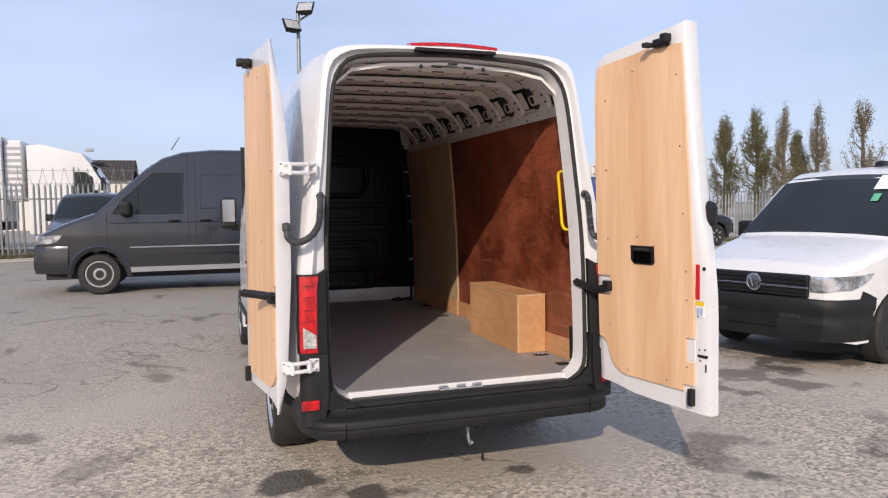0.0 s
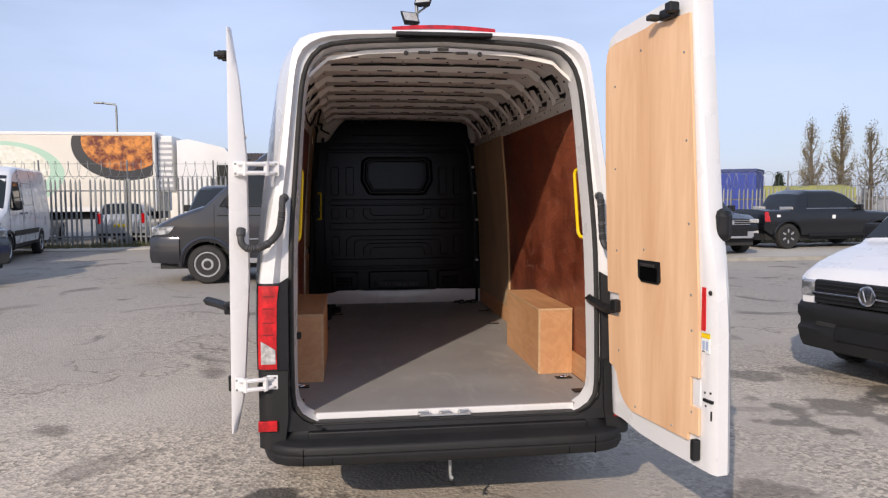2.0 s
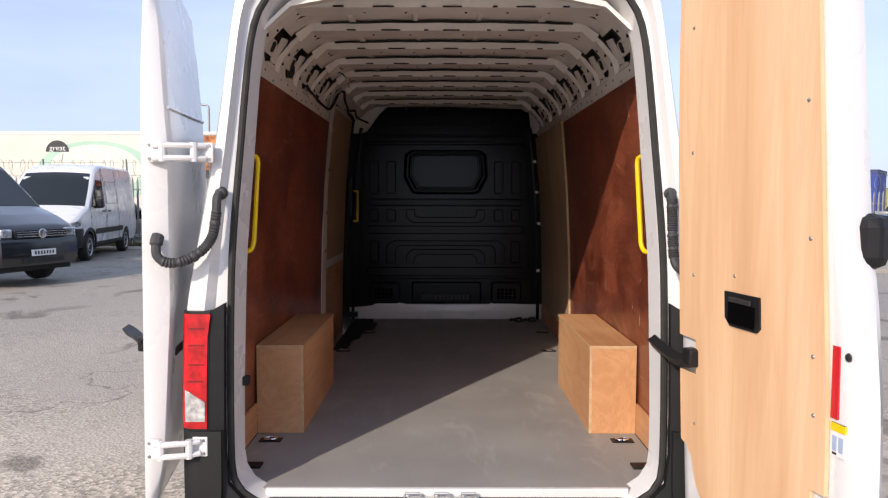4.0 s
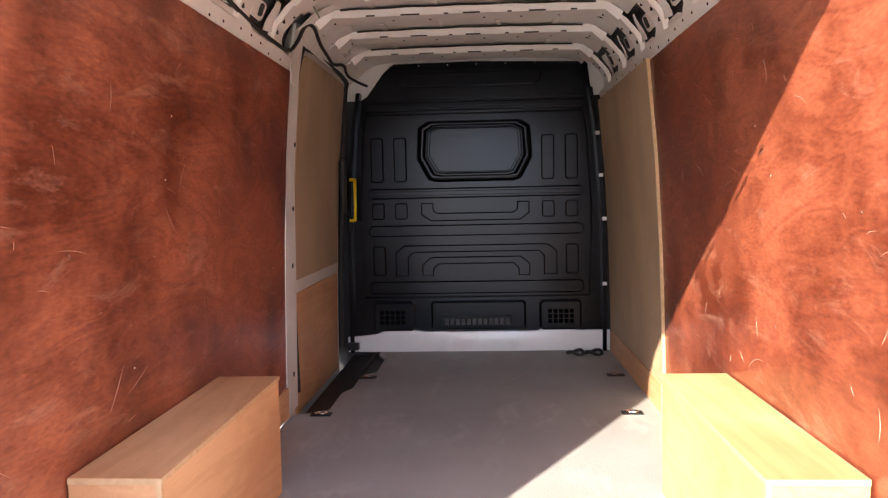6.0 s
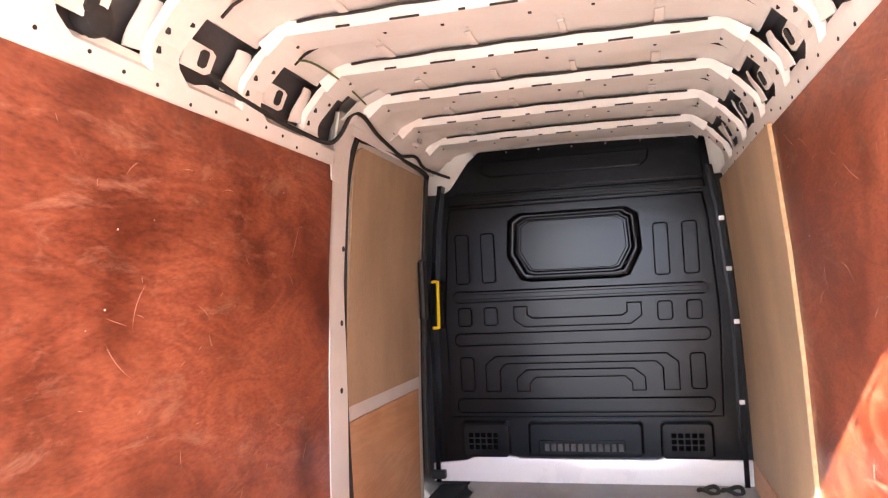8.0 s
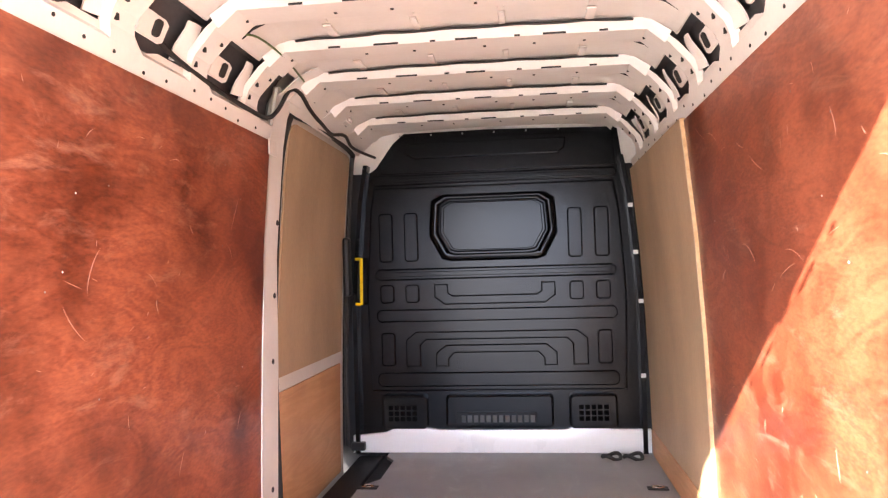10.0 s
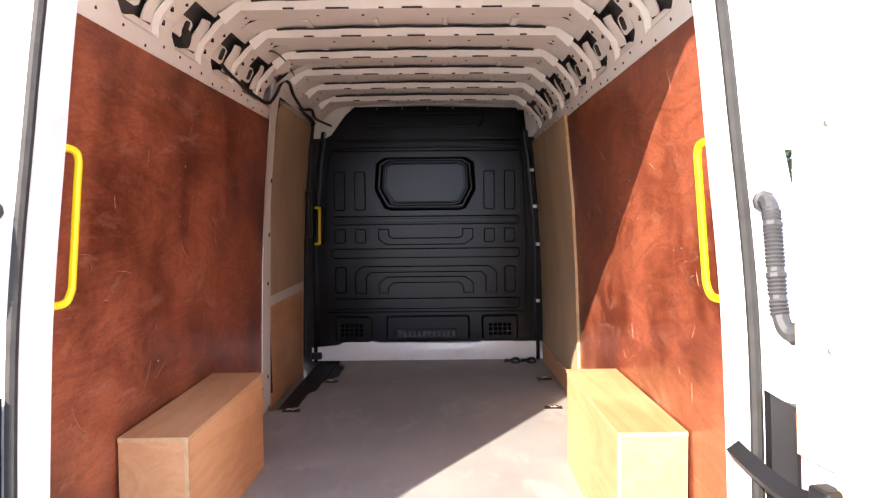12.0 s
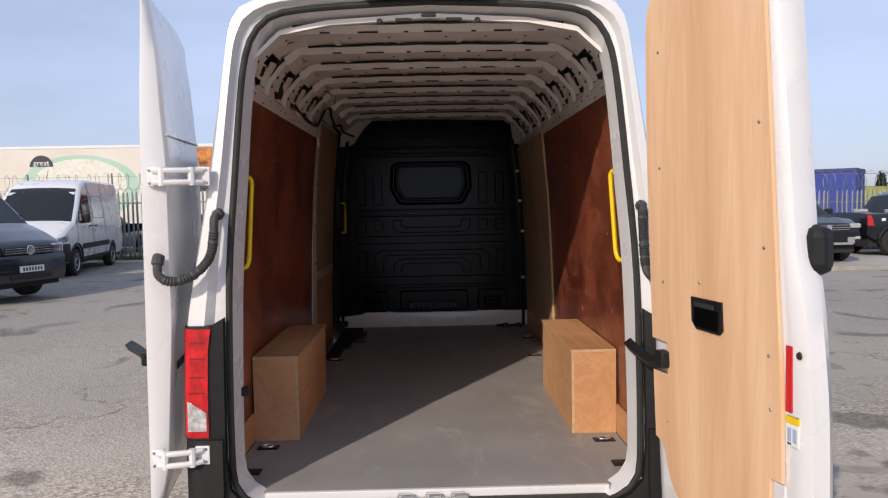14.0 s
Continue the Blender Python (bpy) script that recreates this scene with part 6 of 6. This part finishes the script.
def estate(label, m, paint, rear=True):
    e = thing("parked_car", label, "car", "cars behind the fence", m)
    b = Body(length=4.4, top=[(0, 0.70), (0.1, 0.80), (1.1, 1.00), (1.75, 1.45), (2.2, 1.52), (3.9, 1.48), (4.3, 1.05), (4.4, 0.8)], low=[(0, 0.3), (0.3, 0.22), (4.1, 0.25), (4.4, 0.4)],
             half=0.89, wheels=(0.85, 3.45), wr=0.31, tumble=[(0.3, 0.95), (0.7, 1.0), (0.95, 0.97), (1.5, 0.75)], plan=[(0, 0.84), (0.2, 0.95), (0.6, 1.0), (4.0, 1.0), (4.4, 0.93)])
    body_part(b, paint, e)
    part("windscreen", top_patch(b, 1.14, 1.80, 0.9, 0.86, 0.008), DARKGLASS, e)
    part("rear_window", top_patch(b, 3.92, 4.26, 0.84, 0.9, 0.008), DARKGLASS, e)
    for s in (-1, 1):
        part("side_window", patch(b, s, [(1.50, 0.99), (3.85, 0.99), (3.70, 1.36), (1.95, 1.36)], 0.006), DARKGLASS, e, "side window")
        part("tail_lamp", cube(s * 0.66, s * 0.84, -4.42, -4.30, 0.75, 1.12, bev=0.02), REDLENS, e, "red tail lamp")
        part("headlamp", cube(s * 0.48, s * 0.80, -0.12, 0.012, 0.62, 0.74, bev=0.03), CLEARLENS, e)
        for u in b.wheels:
            wheel(e, s * 0.78, -u, 0.31, r=0.31, w=0.2, s=s)
    part("number_plate", cube(-0.26, 0.26, -4.412, -4.40, 0.62, 0.73), YELLOW, e)
    return e


estate("silver estate car seen through the fence from behind", at_ground(-9.3, 28.3, 8), SILVER)
estate("dark hatchback parked behind the fence", at_ground(-5.6, 24.3, 120), DARKPAINT)
estate("black car parked behind the fence", at_ground(-13.0, 28.4, 5), BLACKPAINT)

# ---- lorry behind the fence ----
lorry = thing("lorry", "white articulated lorry with a printed food picture on its trailer", "lorry", m=pose(0, 0, 0.1))
TW = mat("trailer_white", (0.78, 0.78, 0.77), (0.68, 0.68, 0.67), 0.8, 0.45)
LX0, LX1, LY = -21.5, -7.95, 26.0
part("trailer_body", cube(LX0, LX1, LY, LY + 2.5, 1.15, 4.17, bev=0.03), TW, lorry, "white refrigerated trailer body")
part("top_rail", cube(LX0 - 0.02, LX1 + 0.02, LY - 0.02, LY + 2.5, 4.10, 4.21, bev=0.01), TW, lorry)
part("chassis_rail", cube(LX0, LX1, LY + 0.4, LY + 2.1, 0.85, 1.14), BLACK, lorry)
fr = part("fridge_unit", cube(-7.93, -7.35, LY + 0.25, LY + 2.25, 1.9, 4.1, bev=0.06), TW, lorry, "ribbed refrigeration unit")
for i in range(9):
    part("fridge_rib", cube(-7.90, -7.38, LY + 0.235, LY + 0.249, 2.0 + i * 0.22, 2.10 + i * 0.22), SILVER, fr)
CREAM = mat("print_cream", (0.72, 0.69, 0.62), (0.62, 0.58, 0.50), 0.7, 0.45)
MINT = mat("print_mint", (0.42, 0.62, 0.50), (0.34, 0.54, 0.42), 0.9, 0.45)
RICE = mat("print_rice", (0.80, 0.79, 0.72), (0.60, 0.60, 0.50), 6, 0.5, fine=30)
PAN = mat("print_pan", (0.030, 0.032, 0.036), None, 1.2, 0.4)
FOOD = mat("print_food", (0.66, 0.24, 0.04), (0.13, 0.018, 0.006), 3.4, 0.45, fine=12, spread=0.13)


def disc(cx, cz, rx, rz, y, material, name, lo=-9, hi=9, x0=-99, x1=99):
    pts = []
    for a in steps(0, 2 * math.pi, 64)[:-1]:
        x, z = cx + rx * math.cos(a), cz + rz * math.sin(a)
        pts.append((min(max(x, x0), x1), y, min(max(z, lo), hi)))
    bm = bmesh.new()
    prism(bm, pts, (0, 0.003, 0))
    bmesh.ops.remove_doubles(bm, verts=bm.verts, dist=0.0005)
    part(name, bm, material, lorry)


part("print_ground", cube(-20.5, -8.0, LY - 0.006, LY - 0.002, 1.35, 4.08), CREAM, lorry, "printed side panel")
disc(-13.6, 2.6, 2.3, 1.25, LY - 0.010, MINT, "print_plate", hi=4.07)
disc(-13.6, 2.75, 1.8, 0.95, LY - 0.014, RICE, "print_rice", hi=4.07)
disc(-9.05, 3.75, 1.98, 1.40, LY - 0.010, PAN, "print_pan", hi=4.07, x1=-8.05)
disc(-9.05, 3.90, 1.62, 1.18, LY - 0.014, FOOD, "print_food", hi=4.06, x1=-8.06)
disc(-15.05, 3.40, 0.46, 0.46, LY - 0.018, PAN, "print_mark", lo=3.42)
tx = bpy.data.curves.new("print_word", "FONT")
tx.body, tx.size, tx.align_x, tx.extrude = "great", 0.30, "CENTER", 0.002
to = new("print_word", tx)
to.matrix_world = pose(-15.05, LY - 0.022, 3.47 + 0.1, 90, 0, 0)
to.parent = lorry
to.matrix_parent_inverse = lorry.matrix_world.inverted()
tx.materials.append(PAPER)
# tractor cab, facing +x
bm = bmesh.new()
prof = [(-7.15, 0.7), (-4.75, 0.7), (-4.62, 1.6), (-4.70, 2.55), (-5.05, 3.20), (-5.35, 3.62), (-6.7, 3.95), (-7.15, 3.90)]
prism(bm, [(x, LY + 0.03, z) for x, z in prof], (0, 2.4, 0), 0.05)
cab = part("tractor_cab", bm, TW, lorry, "white lorry cab with high roof")
bm = bmesh.new()
prism(bm, [(-5.65, LY + 0.025, 2.15), (-4.95, LY + 0.025, 2.15), (-5.00, LY + 0.025, 2.75), (-5.25, LY + 0.025, 2.95), (-5.65, LY + 0.025, 2.95)], (0, -0.012, 0))
part("cab_window", bm, DARKGLASS, cab)
bm = bmesh.new()
prism(bm, [(-4.685, LY + 0.2, 2.60), (-4.685, LY + 2.2, 2.60), (-5.02, LY + 2.2, 3.18), (-5.02, LY + 0.2, 3.18)], (0.03, 0, 0.02))
part("cab_windscreen", bm, DARKGLASS, cab)
part("sun_visor", cube(-5.05, -4.62, LY + 0.1, LY + 2.3, 3.25, 3.32, bev=0.02), BLACK, cab)
part("cab_mirror", cube(-4.72, -4.55, LY - 0.20, LY - 0.05, 2.25, 2.75, bev=0.04), BLACK, cab)
part("roof_horn", cube(-5.3, -5.0, LY + 0.6, LY + 0.8, 3.75, 3.88, bev=0.03), SILVER, cab)
for x in (-5.4, -8.9, -18.0, -19.3, -20.6):
    bm = bmesh.new()
    lathe(bm, [(0.28, 0), (0.47, 0), (0.5, 0.04), (0.5, 0.26), (0.47, 0.3), (0.28, 0.3)], Matrix.Translation((x, LY + 0.40, 0.5)) @ pose(0, 0, 0, 90, 0, 0), 24)
    part("lorry_wheel", bm, RUBBER, lorry, smooth=True)


# ---- fences, kerb, posts, buildings, trees ----


def pale_mesh(h):
    bm = bmesh.new()
    prof = [(-0.035, 0.0), (-0.012, -0.016), (0.012, -0.016), (0.035, 0.0), (0.012, -0.012), (-0.012, -0.012)]
    rings = []
    for z, k in ((0.05, 1), (h - 0.16, 1), (h - 0.06, 0.75), (h, 0.12)):
        rings.append([Vector((x * k, y, z)) for x, y in prof])
    loft(bm, rings)
    bmesh.ops.recalc_face_normals(bm, faces=bm.faces)
    me = bpy.data.meshes.new("pale")
    bm.to_mesh(me)
    bm.free()
    me.materials.append(STEEL)
    return me


def fence(label, x0, x1, y, h, wire_z):
    e = thing("fence", label, "fence")
    me = pale_mesh(h)
    n = int((x1 - x0) / 0.155)
    rng = random.Random(3)
    for i in range(n):
        x = x0 + (x1 - x0) * i / n
        if i % 18 == 9:
            continue
        o = new("pale", me)
        o.matrix_world = pose(x, y - 0.03, ground_z(x, y) + rng.uniform(-0.015, 0.015), 0, rng.uniform(-0.6, 0.6), 0)
        o.parent = e
    zg = ground_z((x0 + x1) / 2, y)
    for z in (0.35, h - 0.42):
        part("fence_rail", cube(x0, x1, y - 0.012, y + 0.04, zg + z, zg + z + 0.05), STEEL, e)
    k = int((x1 - x0) / 2.75)
    for i in range(k + 1):
        x = x0 + (x1 - x0) * i / k
        bm = bmesh.new()
        box(bm, x - 0.05, x + 0.05, y + 0.042, y + 0.14, zg - 0.1, zg + h)
        tube(bm, [(x, y + 0.09, zg + h - 0.05), (x, y + 0.05, zg + h + 0.62)], 0.028, 6)
        part("fence_post", bm, STEEL, e)
    for dz in (0.08, 0.5):
        bm = bmesh.new()
        tube(bm, [(x0, y + 0.06, zg + h + dz), (x1, y + 0.06, zg + h + dz)], 0.006, 4)
        part("wire", bm, STEEL, e)
    bm = bmesh.new()
    turns = (x1 - x0) / 0.34
    pts = []
    m = int(turns * 18)
    for i in range(m + 1):
        a = 2 * math.pi * turns * i / m
        pts.append((x0 + (x1 - x0) * i / m + 0.05 * math.sin(a * 0.37), y + 0.05 + 0.26 * math.cos(a), zg + h + 0.30 + 0.29 * math.sin(a)))
    tube(bm, pts, 0.0075, 4)
    part("razor_coil", bm, STEEL, e, "coil of razor wire")


fence("grey steel palisade fence with coiled razor wire", -19.0, 0.5, 21.9, 2.3, 0)
fence("grey steel palisade fence topped with razor wire", 6.0, 33.0, 20.6, 2.0, 0)
# lower verge, kerb and apron along the fences
GRASS = mat("weedy_verge", (0.085, 0.095, 0.035), (0.16, 0.13, 0.07), 1.5, 0.9, 0.6, fine=40)
SLABC = mat("pale_concrete", (0.46, 0.43, 0.38), (0.36, 0.335, 0.29), 0.6, 0.85, 0.3)


def strip(name, x0, x1, y0, y1, lift, material, label, kind="structure", n=20):
    bm = bmesh.new()
    slab(bm, lambda u, v, d: Vector((u, v, ground_z(u, v) + lift - d)), steps(x0, x1, n), steps(y0, y1, 4), lift + 0.03)
    tagged(obj(name, bm, material), label, "ground", kind=kind)


strip("pavement", 5.0, 40.0, 14.55, 26.0, 0.08, SLABC, "pale concrete apron under the parked pickups")
strip("trim", 5.0, 40.0, 14.40, 14.55, 0.10, mat("kerb_stone", (0.38, 0.36, 0.32), (0.24, 0.23, 0.19), 3, 0.9, 0.4), "weathered concrete kerb with moss in its joint")
strip("pavement_left", -20.0, -3.2, 20.2, 21.6, 0.03, SLABC, "pale concrete strip before the fence")
strip("ground_verge", -20.0, 0.5, 21.62, 23.2, 0.05, GRASS, "weedy verge under the fence")
strip("ground_verge", 6.0, 33.0, 20.2, 21.2, 0.12, GRASS, "weedy verge under the fence")


def tufts(x0, x1, y0, y1, n, seed, lift):
    rng = random.Random(seed)
    vs, fs = [], []
    for _ in range(n):
        x, y = rng.uniform(x0, x1), rng.uniform(y0, y1)
        z = ground_z(x, y) + lift
        for _ in range(7):
            a, h = rng.uniform(0, 6.28), rng.uniform(0.06, 0.24)
            dx, dy = 0.05 * math.cos(a), 0.05 * math.sin(a)
            k = len(vs)
            vs += [(x + dx * 0.2 - dy * 0.15, y + dy * 0.2 + dx * 0.15, z), (x + dx * 0.2 + dy * 0.15, y + dy * 0.2 - dx * 0.15, z), (x + dx * 2, y + dy * 2, z + h)]
            fs.append((k, k + 1, k + 2))
    me = bpy.data.meshes.new("grass")
    me.from_pydata(vs, [], fs)
    me.materials.append(GRASS)
    tagged(new("grass", me), "rough weeds and grass along the fence foot", "grass", kind="stuff")


tufts(-20, 0, 21.3, 22.3, 1500, 1, 0.03)
tufts(6, 33, 19.9, 20.9, 1500, 2, 0.08)

# floodlight post behind the van
post = thing("floodlight_post", "grey steel post with two square floodlights", "lamp post", m=pose(1.40, 16.7, ground_z(1.4, 16.7)))
bm = bmesh.new()
tube(bm, [(0, 0, 0), (0, 0, 7.1)], 0.055, 10, rfun=lambda t: 0.07 - 0.02 * t)
tube(bm, [(-0.35, 0, 6.45), (0.35, 0, 6.95)], 0.03, 8)
part("pole", bm, STEEL, post, smooth=True)
for x, z, r in ((-0.22, 6.50, 20), (0.20, 7.0, -25)):
    bm = bmesh.new()
    mm = Matrix.Translation((x, -0.15, z)) @ pose(0, 0, 0, -35, 0, r)
    loft(bm, [[mm @ Vector((sx * w, y, sz * w * 0.8)) for sx, sz in ((-1, -1), (1, -1), (1, 1), (-1, 1))] for y, w in ((-0.10, 0.23), (-0.07, 0.24), (0.10, 0.14))])
    f = part("floodlight", bm, BUMPER, post, "square floodlight head")
    bm = bmesh.new()
    box(bm, -0.20, 0.20, -0.108, -0.101, -0.15, 0.15, m=mm)
    part("lamp_glass", bm, CLEARLENS, f)
sl = thing("street_lamp", "thin grey street lamp beyond the lorry", "street lamp", m=pose(-12.0, 35.0, 0.1))
bm = bmesh.new()
tube(bm, [(0, 0, 0), (0, 0, 6.25), (-0.05, 0, 6.35), (-0.7, 0, 6.42)], 0.05, 8)
part("pole", bm, STEEL, sl, smooth=True)
part("lamp_head", cube(-1.05, -0.6, -0.1, 0.1, 6.38, 6.47, bev=0.02), STEEL, sl)

# barn with a corrugated roof
barn = thing("barn", "low barn with a weathered brown corrugated roof", "barn")
BROWN = mat("old_roof_sheet", (0.075, 0.052, 0.040), (0.035, 0.027, 0.024), 0.8, 0.8)
bm = bmesh.new()
rows = []
for i, x in enumerate(steps(-18.0, -6.0, 90)):
    d = 0.05 if i % 2 else 0
    rows.append([Vector((x, 59.0, 4.0 + d)), Vector((x, 63.5, 5.75 + d)), Vector((x, 68.0, 4.0 + d)), Vector((x, 68.0, 3.9 + d)), Vector((x, 63.5, 5.62 + d)), Vector((x, 59.0, 3.9 + d))])
loft(bm, rows)
part("roof", bm, BROWN, barn)
part("wall", cube(-17.6, -6.4, 59.4, 67.6, 0.0, 4.05), CREAM, barn)

# blue curtain-sided trailer
bt = thing("blue_trailer", "blue curtain-sided trailer behind the fence", "trailer", m=pose(17.5, 27.0, 0, 0, 0, -38))
BLUE = mat("blue_curtain", (0.020, 0.050, 0.30), (0.014, 0.035, 0.21), 1.2, 0.5, stretch=(6, 1, 0.4))
part("curtain", cube(-9.5, 0, 0, 2.4, 0.75, 2.86, bev=0.02), BLUE, bt)
part("roof_rail", cube(-9.52, 0.02, -0.02, 2.42, 2.80, 2.95, bev=0.02), mat("blue_rail", (0.03, 0.05, 0.16)), bt)
part("trailer_frame", cube(-9.4, -0.1, 0.3, 2.1, 0.45, 0.74), BLACK, bt)
for x in (-1.2, -2.5, -8.5):
    bm = bmesh.new()
    lathe(bm, [(0.25, 0), (0.46, 0), (0.46, 0.3), (0.25, 0.3)], Matrix.Translation((x, 0.45, 0.46)) @ pose(0, 0, 0, 90, 0, 0), 20)
    part("trailer_wheel", bm, RUBBER, bt)
# yellow sheeted stack beyond
ys_ = thing("yellow_stack", "long stack under weathered yellow-green sheeting", "stack")
bm = bmesh.new()
slab(bm, lambda u, v, d: Vector((u, 40 + d, v * (1 + 0.03 * math.sin(u * 1.3) + 0.02 * math.sin(u * 3.1)))), steps(21.5, 32, 30), steps(0, 2.35, 3), 3.0)
part("sheeting", bm, mat("yellow_sheet", (0.36, 0.36, 0.10), (0.24, 0.26, 0.10), 0.7, 0.7, fine=5), ys_)

# low hedge line on the horizon
HEDGE = mat("far_hedge", (0.06, 0.07, 0.035), (0.03, 0.035, 0.02), 0.3, 0.95)


def leaf_cloud(pts, size, rng):
    vs, fs = [], []
    for p in pts:
        n = Vector((rng.gauss(0, 1), rng.gauss(0, 1), rng.gauss(0, 1))).normalized()
        t = n.orthogonal().normalized()
        b = n.cross(t)
        k, s = len(vs), size * rng.uniform(0.6, 1.4)
        c = Vector(p)
        vs += [c - t * s, c + b * s * 0.6, c + t * s, c - b * s * 0.6]
        fs.append((k, k + 1, k + 2, k + 3))
    return vs, fs


def crown_mesh(name, pts, size, material, rng):
    vs, fs = leaf_cloud(pts, size, rng)
    me = bpy.data.meshes.new(name)
    me.from_pydata(vs, [], fs)
    me.materials.append(material)
    return me


BARK = mat("bark", (0.14, 0.115, 0.085), (0.08, 0.066, 0.05), 6, 0.9, 0.4)
LEAF1 = mat("poplar_twigs", (0.23, 0.19, 0.105), (0.13, 0.11, 0.06), 0.8, 0.9)
LEAF2 = mat("poplar_green", (0.15, 0.14, 0.06), (0.085, 0.085, 0.035), 0.8, 0.9)
LEAF3 = mat("conifer_leaf", (0.030, 0.050, 0.026), (0.015, 0.026, 0.014), 0.8, 0.9)


def poplar(x, y, h, w, dense, seed, material):
    rng = random.Random(seed)
    e = thing("poplar_tree", "tall narrow poplar just coming into leaf" if dense < 1 else "tall narrow poplar with thick olive foliage", "tree", "row of poplars", pose(x, y, 0))
    bm = bmesh.new()
    tube(bm, [(0, 0, 0), (0.1, 0, h * 0.4), (0.0, 0.05, h * 0.75), (0, 0, h * 0.97)], 0.2, 7, rfun=lambda t: 0.30 * (1 - t) + 0.02)
    tips = []
    for i in range(int(46 * (0.7 + dense * 0.4))):
        z0 = h * rng.uniform(0.02, 0.86)
        a = rng.uniform(0, 6.283)
        r = w * (0.35 + 0.75 * math.sin(math.pi * min(1, (z0 / h + 0.10)) ** 0.8)) * rng.uniform(0.55, 1.05)
        l = h * rng.uniform(0.12, 0.24)
        r *= 0.95 * (1.05 - 0.55 * max(0, z0 / h - 0.35) / 0.5)
        p0, p1 = Vector((0, 0, z0)), Vector((r * 0.65 * math.cos(a), r * 0.65 * math.sin(a), z0 + l * 0.45))
        p2 = Vector((r * 0.85 * math.cos(a), r * 0.85 * math.sin(a), min(h * 1.0, z0 + l)))
        tube(bm, [p0, p1, p2], 0.04, 4, rfun=lambda t: 0.065 * (1 - t) + 0.012)
        tips.append((p0, p1, p2))
    part("trunk", bm, BARK, e, smooth=True)
    pts = []
    for p0, p1, p2 in tips:
        for _ in range(int(120 * dense)):
            t = rng.uniform(0.25, 1.12)
            q = p0.lerp(p1, t * 2) if t < 0.5 else p1.lerp(p2, t * 2 - 1)
            pts.append(q + Vector((rng.gauss(0, 0.17), rng.gauss(0, 0.17), rng.gauss(0, 0.34))))
    o = new("crown", crown_mesh("crown", pts, 0.075, material, rng))
    o.parent = e


EYE0 = Vector((-1.478, -4.061))
for i, (a, d, h, w, dn, mt) in enumerate(((0.597, 88, 12.4, 1.5, 0.55, LEAF1), (0.629, 90, 14.2, 1.6, 0.6, LEAF1), (0.659, 92, 11.8, 1.9, 0.35, LEAF1), (0.693, 85, 13.6, 1.9, 1.2, LEAF2), (0.730, 85, 14.3, 2.0, 1.3, LEAF2),
                                        (0.760, 85, 14.8, 1.6, 0.9, LEAF1), (0.775, 90, 11.5, 1.6, 1.2, LEAF2), (0.797, 86, 14.6, 1.6, 0.75, LEAF1), (0.845, 84, 14.4, 2.3, 0.75, LEAF1), (0.90, 86, 14.0, 2.0, 0.9, LEAF1), (0.95, 86, 14.0, 2.0, 0.9, LEAF2))):
    poplar(EYE0.x + d * math.sin(a), EYE0.y + d * math.cos(a), h * 0.77, w, dn * 1.4, 20 + i, mt)


def conifer(x, y, h, seed):
    rng = random.Random(seed)
    e = thing("conifer_tree", "dark green conifer with ragged drooping boughs", "tree", "conifers", pose(x, y, 0))
    bm = bmesh.new()
    tube(bm, [(0, 0, 0), (0, 0, h)], 0.15, 7, rfun=lambda t: 0.2 * (1 - t) + 0.02)
    pts = []
    for i in range(70):
        z = h * (0.08 + 0.9 * i / 70)
        a, r = rng.uniform(0, 6.283), h * 0.30 * (1 - i / 74) * rng.uniform(0.6, 1.1)
        tip = Vector((r * math.cos(a), r * math.sin(a), z + 0.12 * r))
        tube(bm, [(0, 0, z), tip], 0.02, 4)
        for _ in range(60):
            t = rng.uniform(0.15, 1.08)
            pts.append(Vector((0, 0, z)).lerp(tip, t) + Vector((rng.gauss(0, 0.12), rng.gauss(0, 0.12), rng.gauss(0, 0.12) - 0.1 * t)))
    part("trunk", bm, BARK, e)
    o = new("crown", crown_mesh("crown", pts, 0.13, LEAF3, rng))
    o.parent = e


for x, y, h in ((22.4, 46, 6.4), (20.6, 46, 5.0), (19.0, 47, 5.6), (38.0, 62, 3.9), (41.5, 64, 3.9)):
    conifer(x, y, h, int(x * 10))
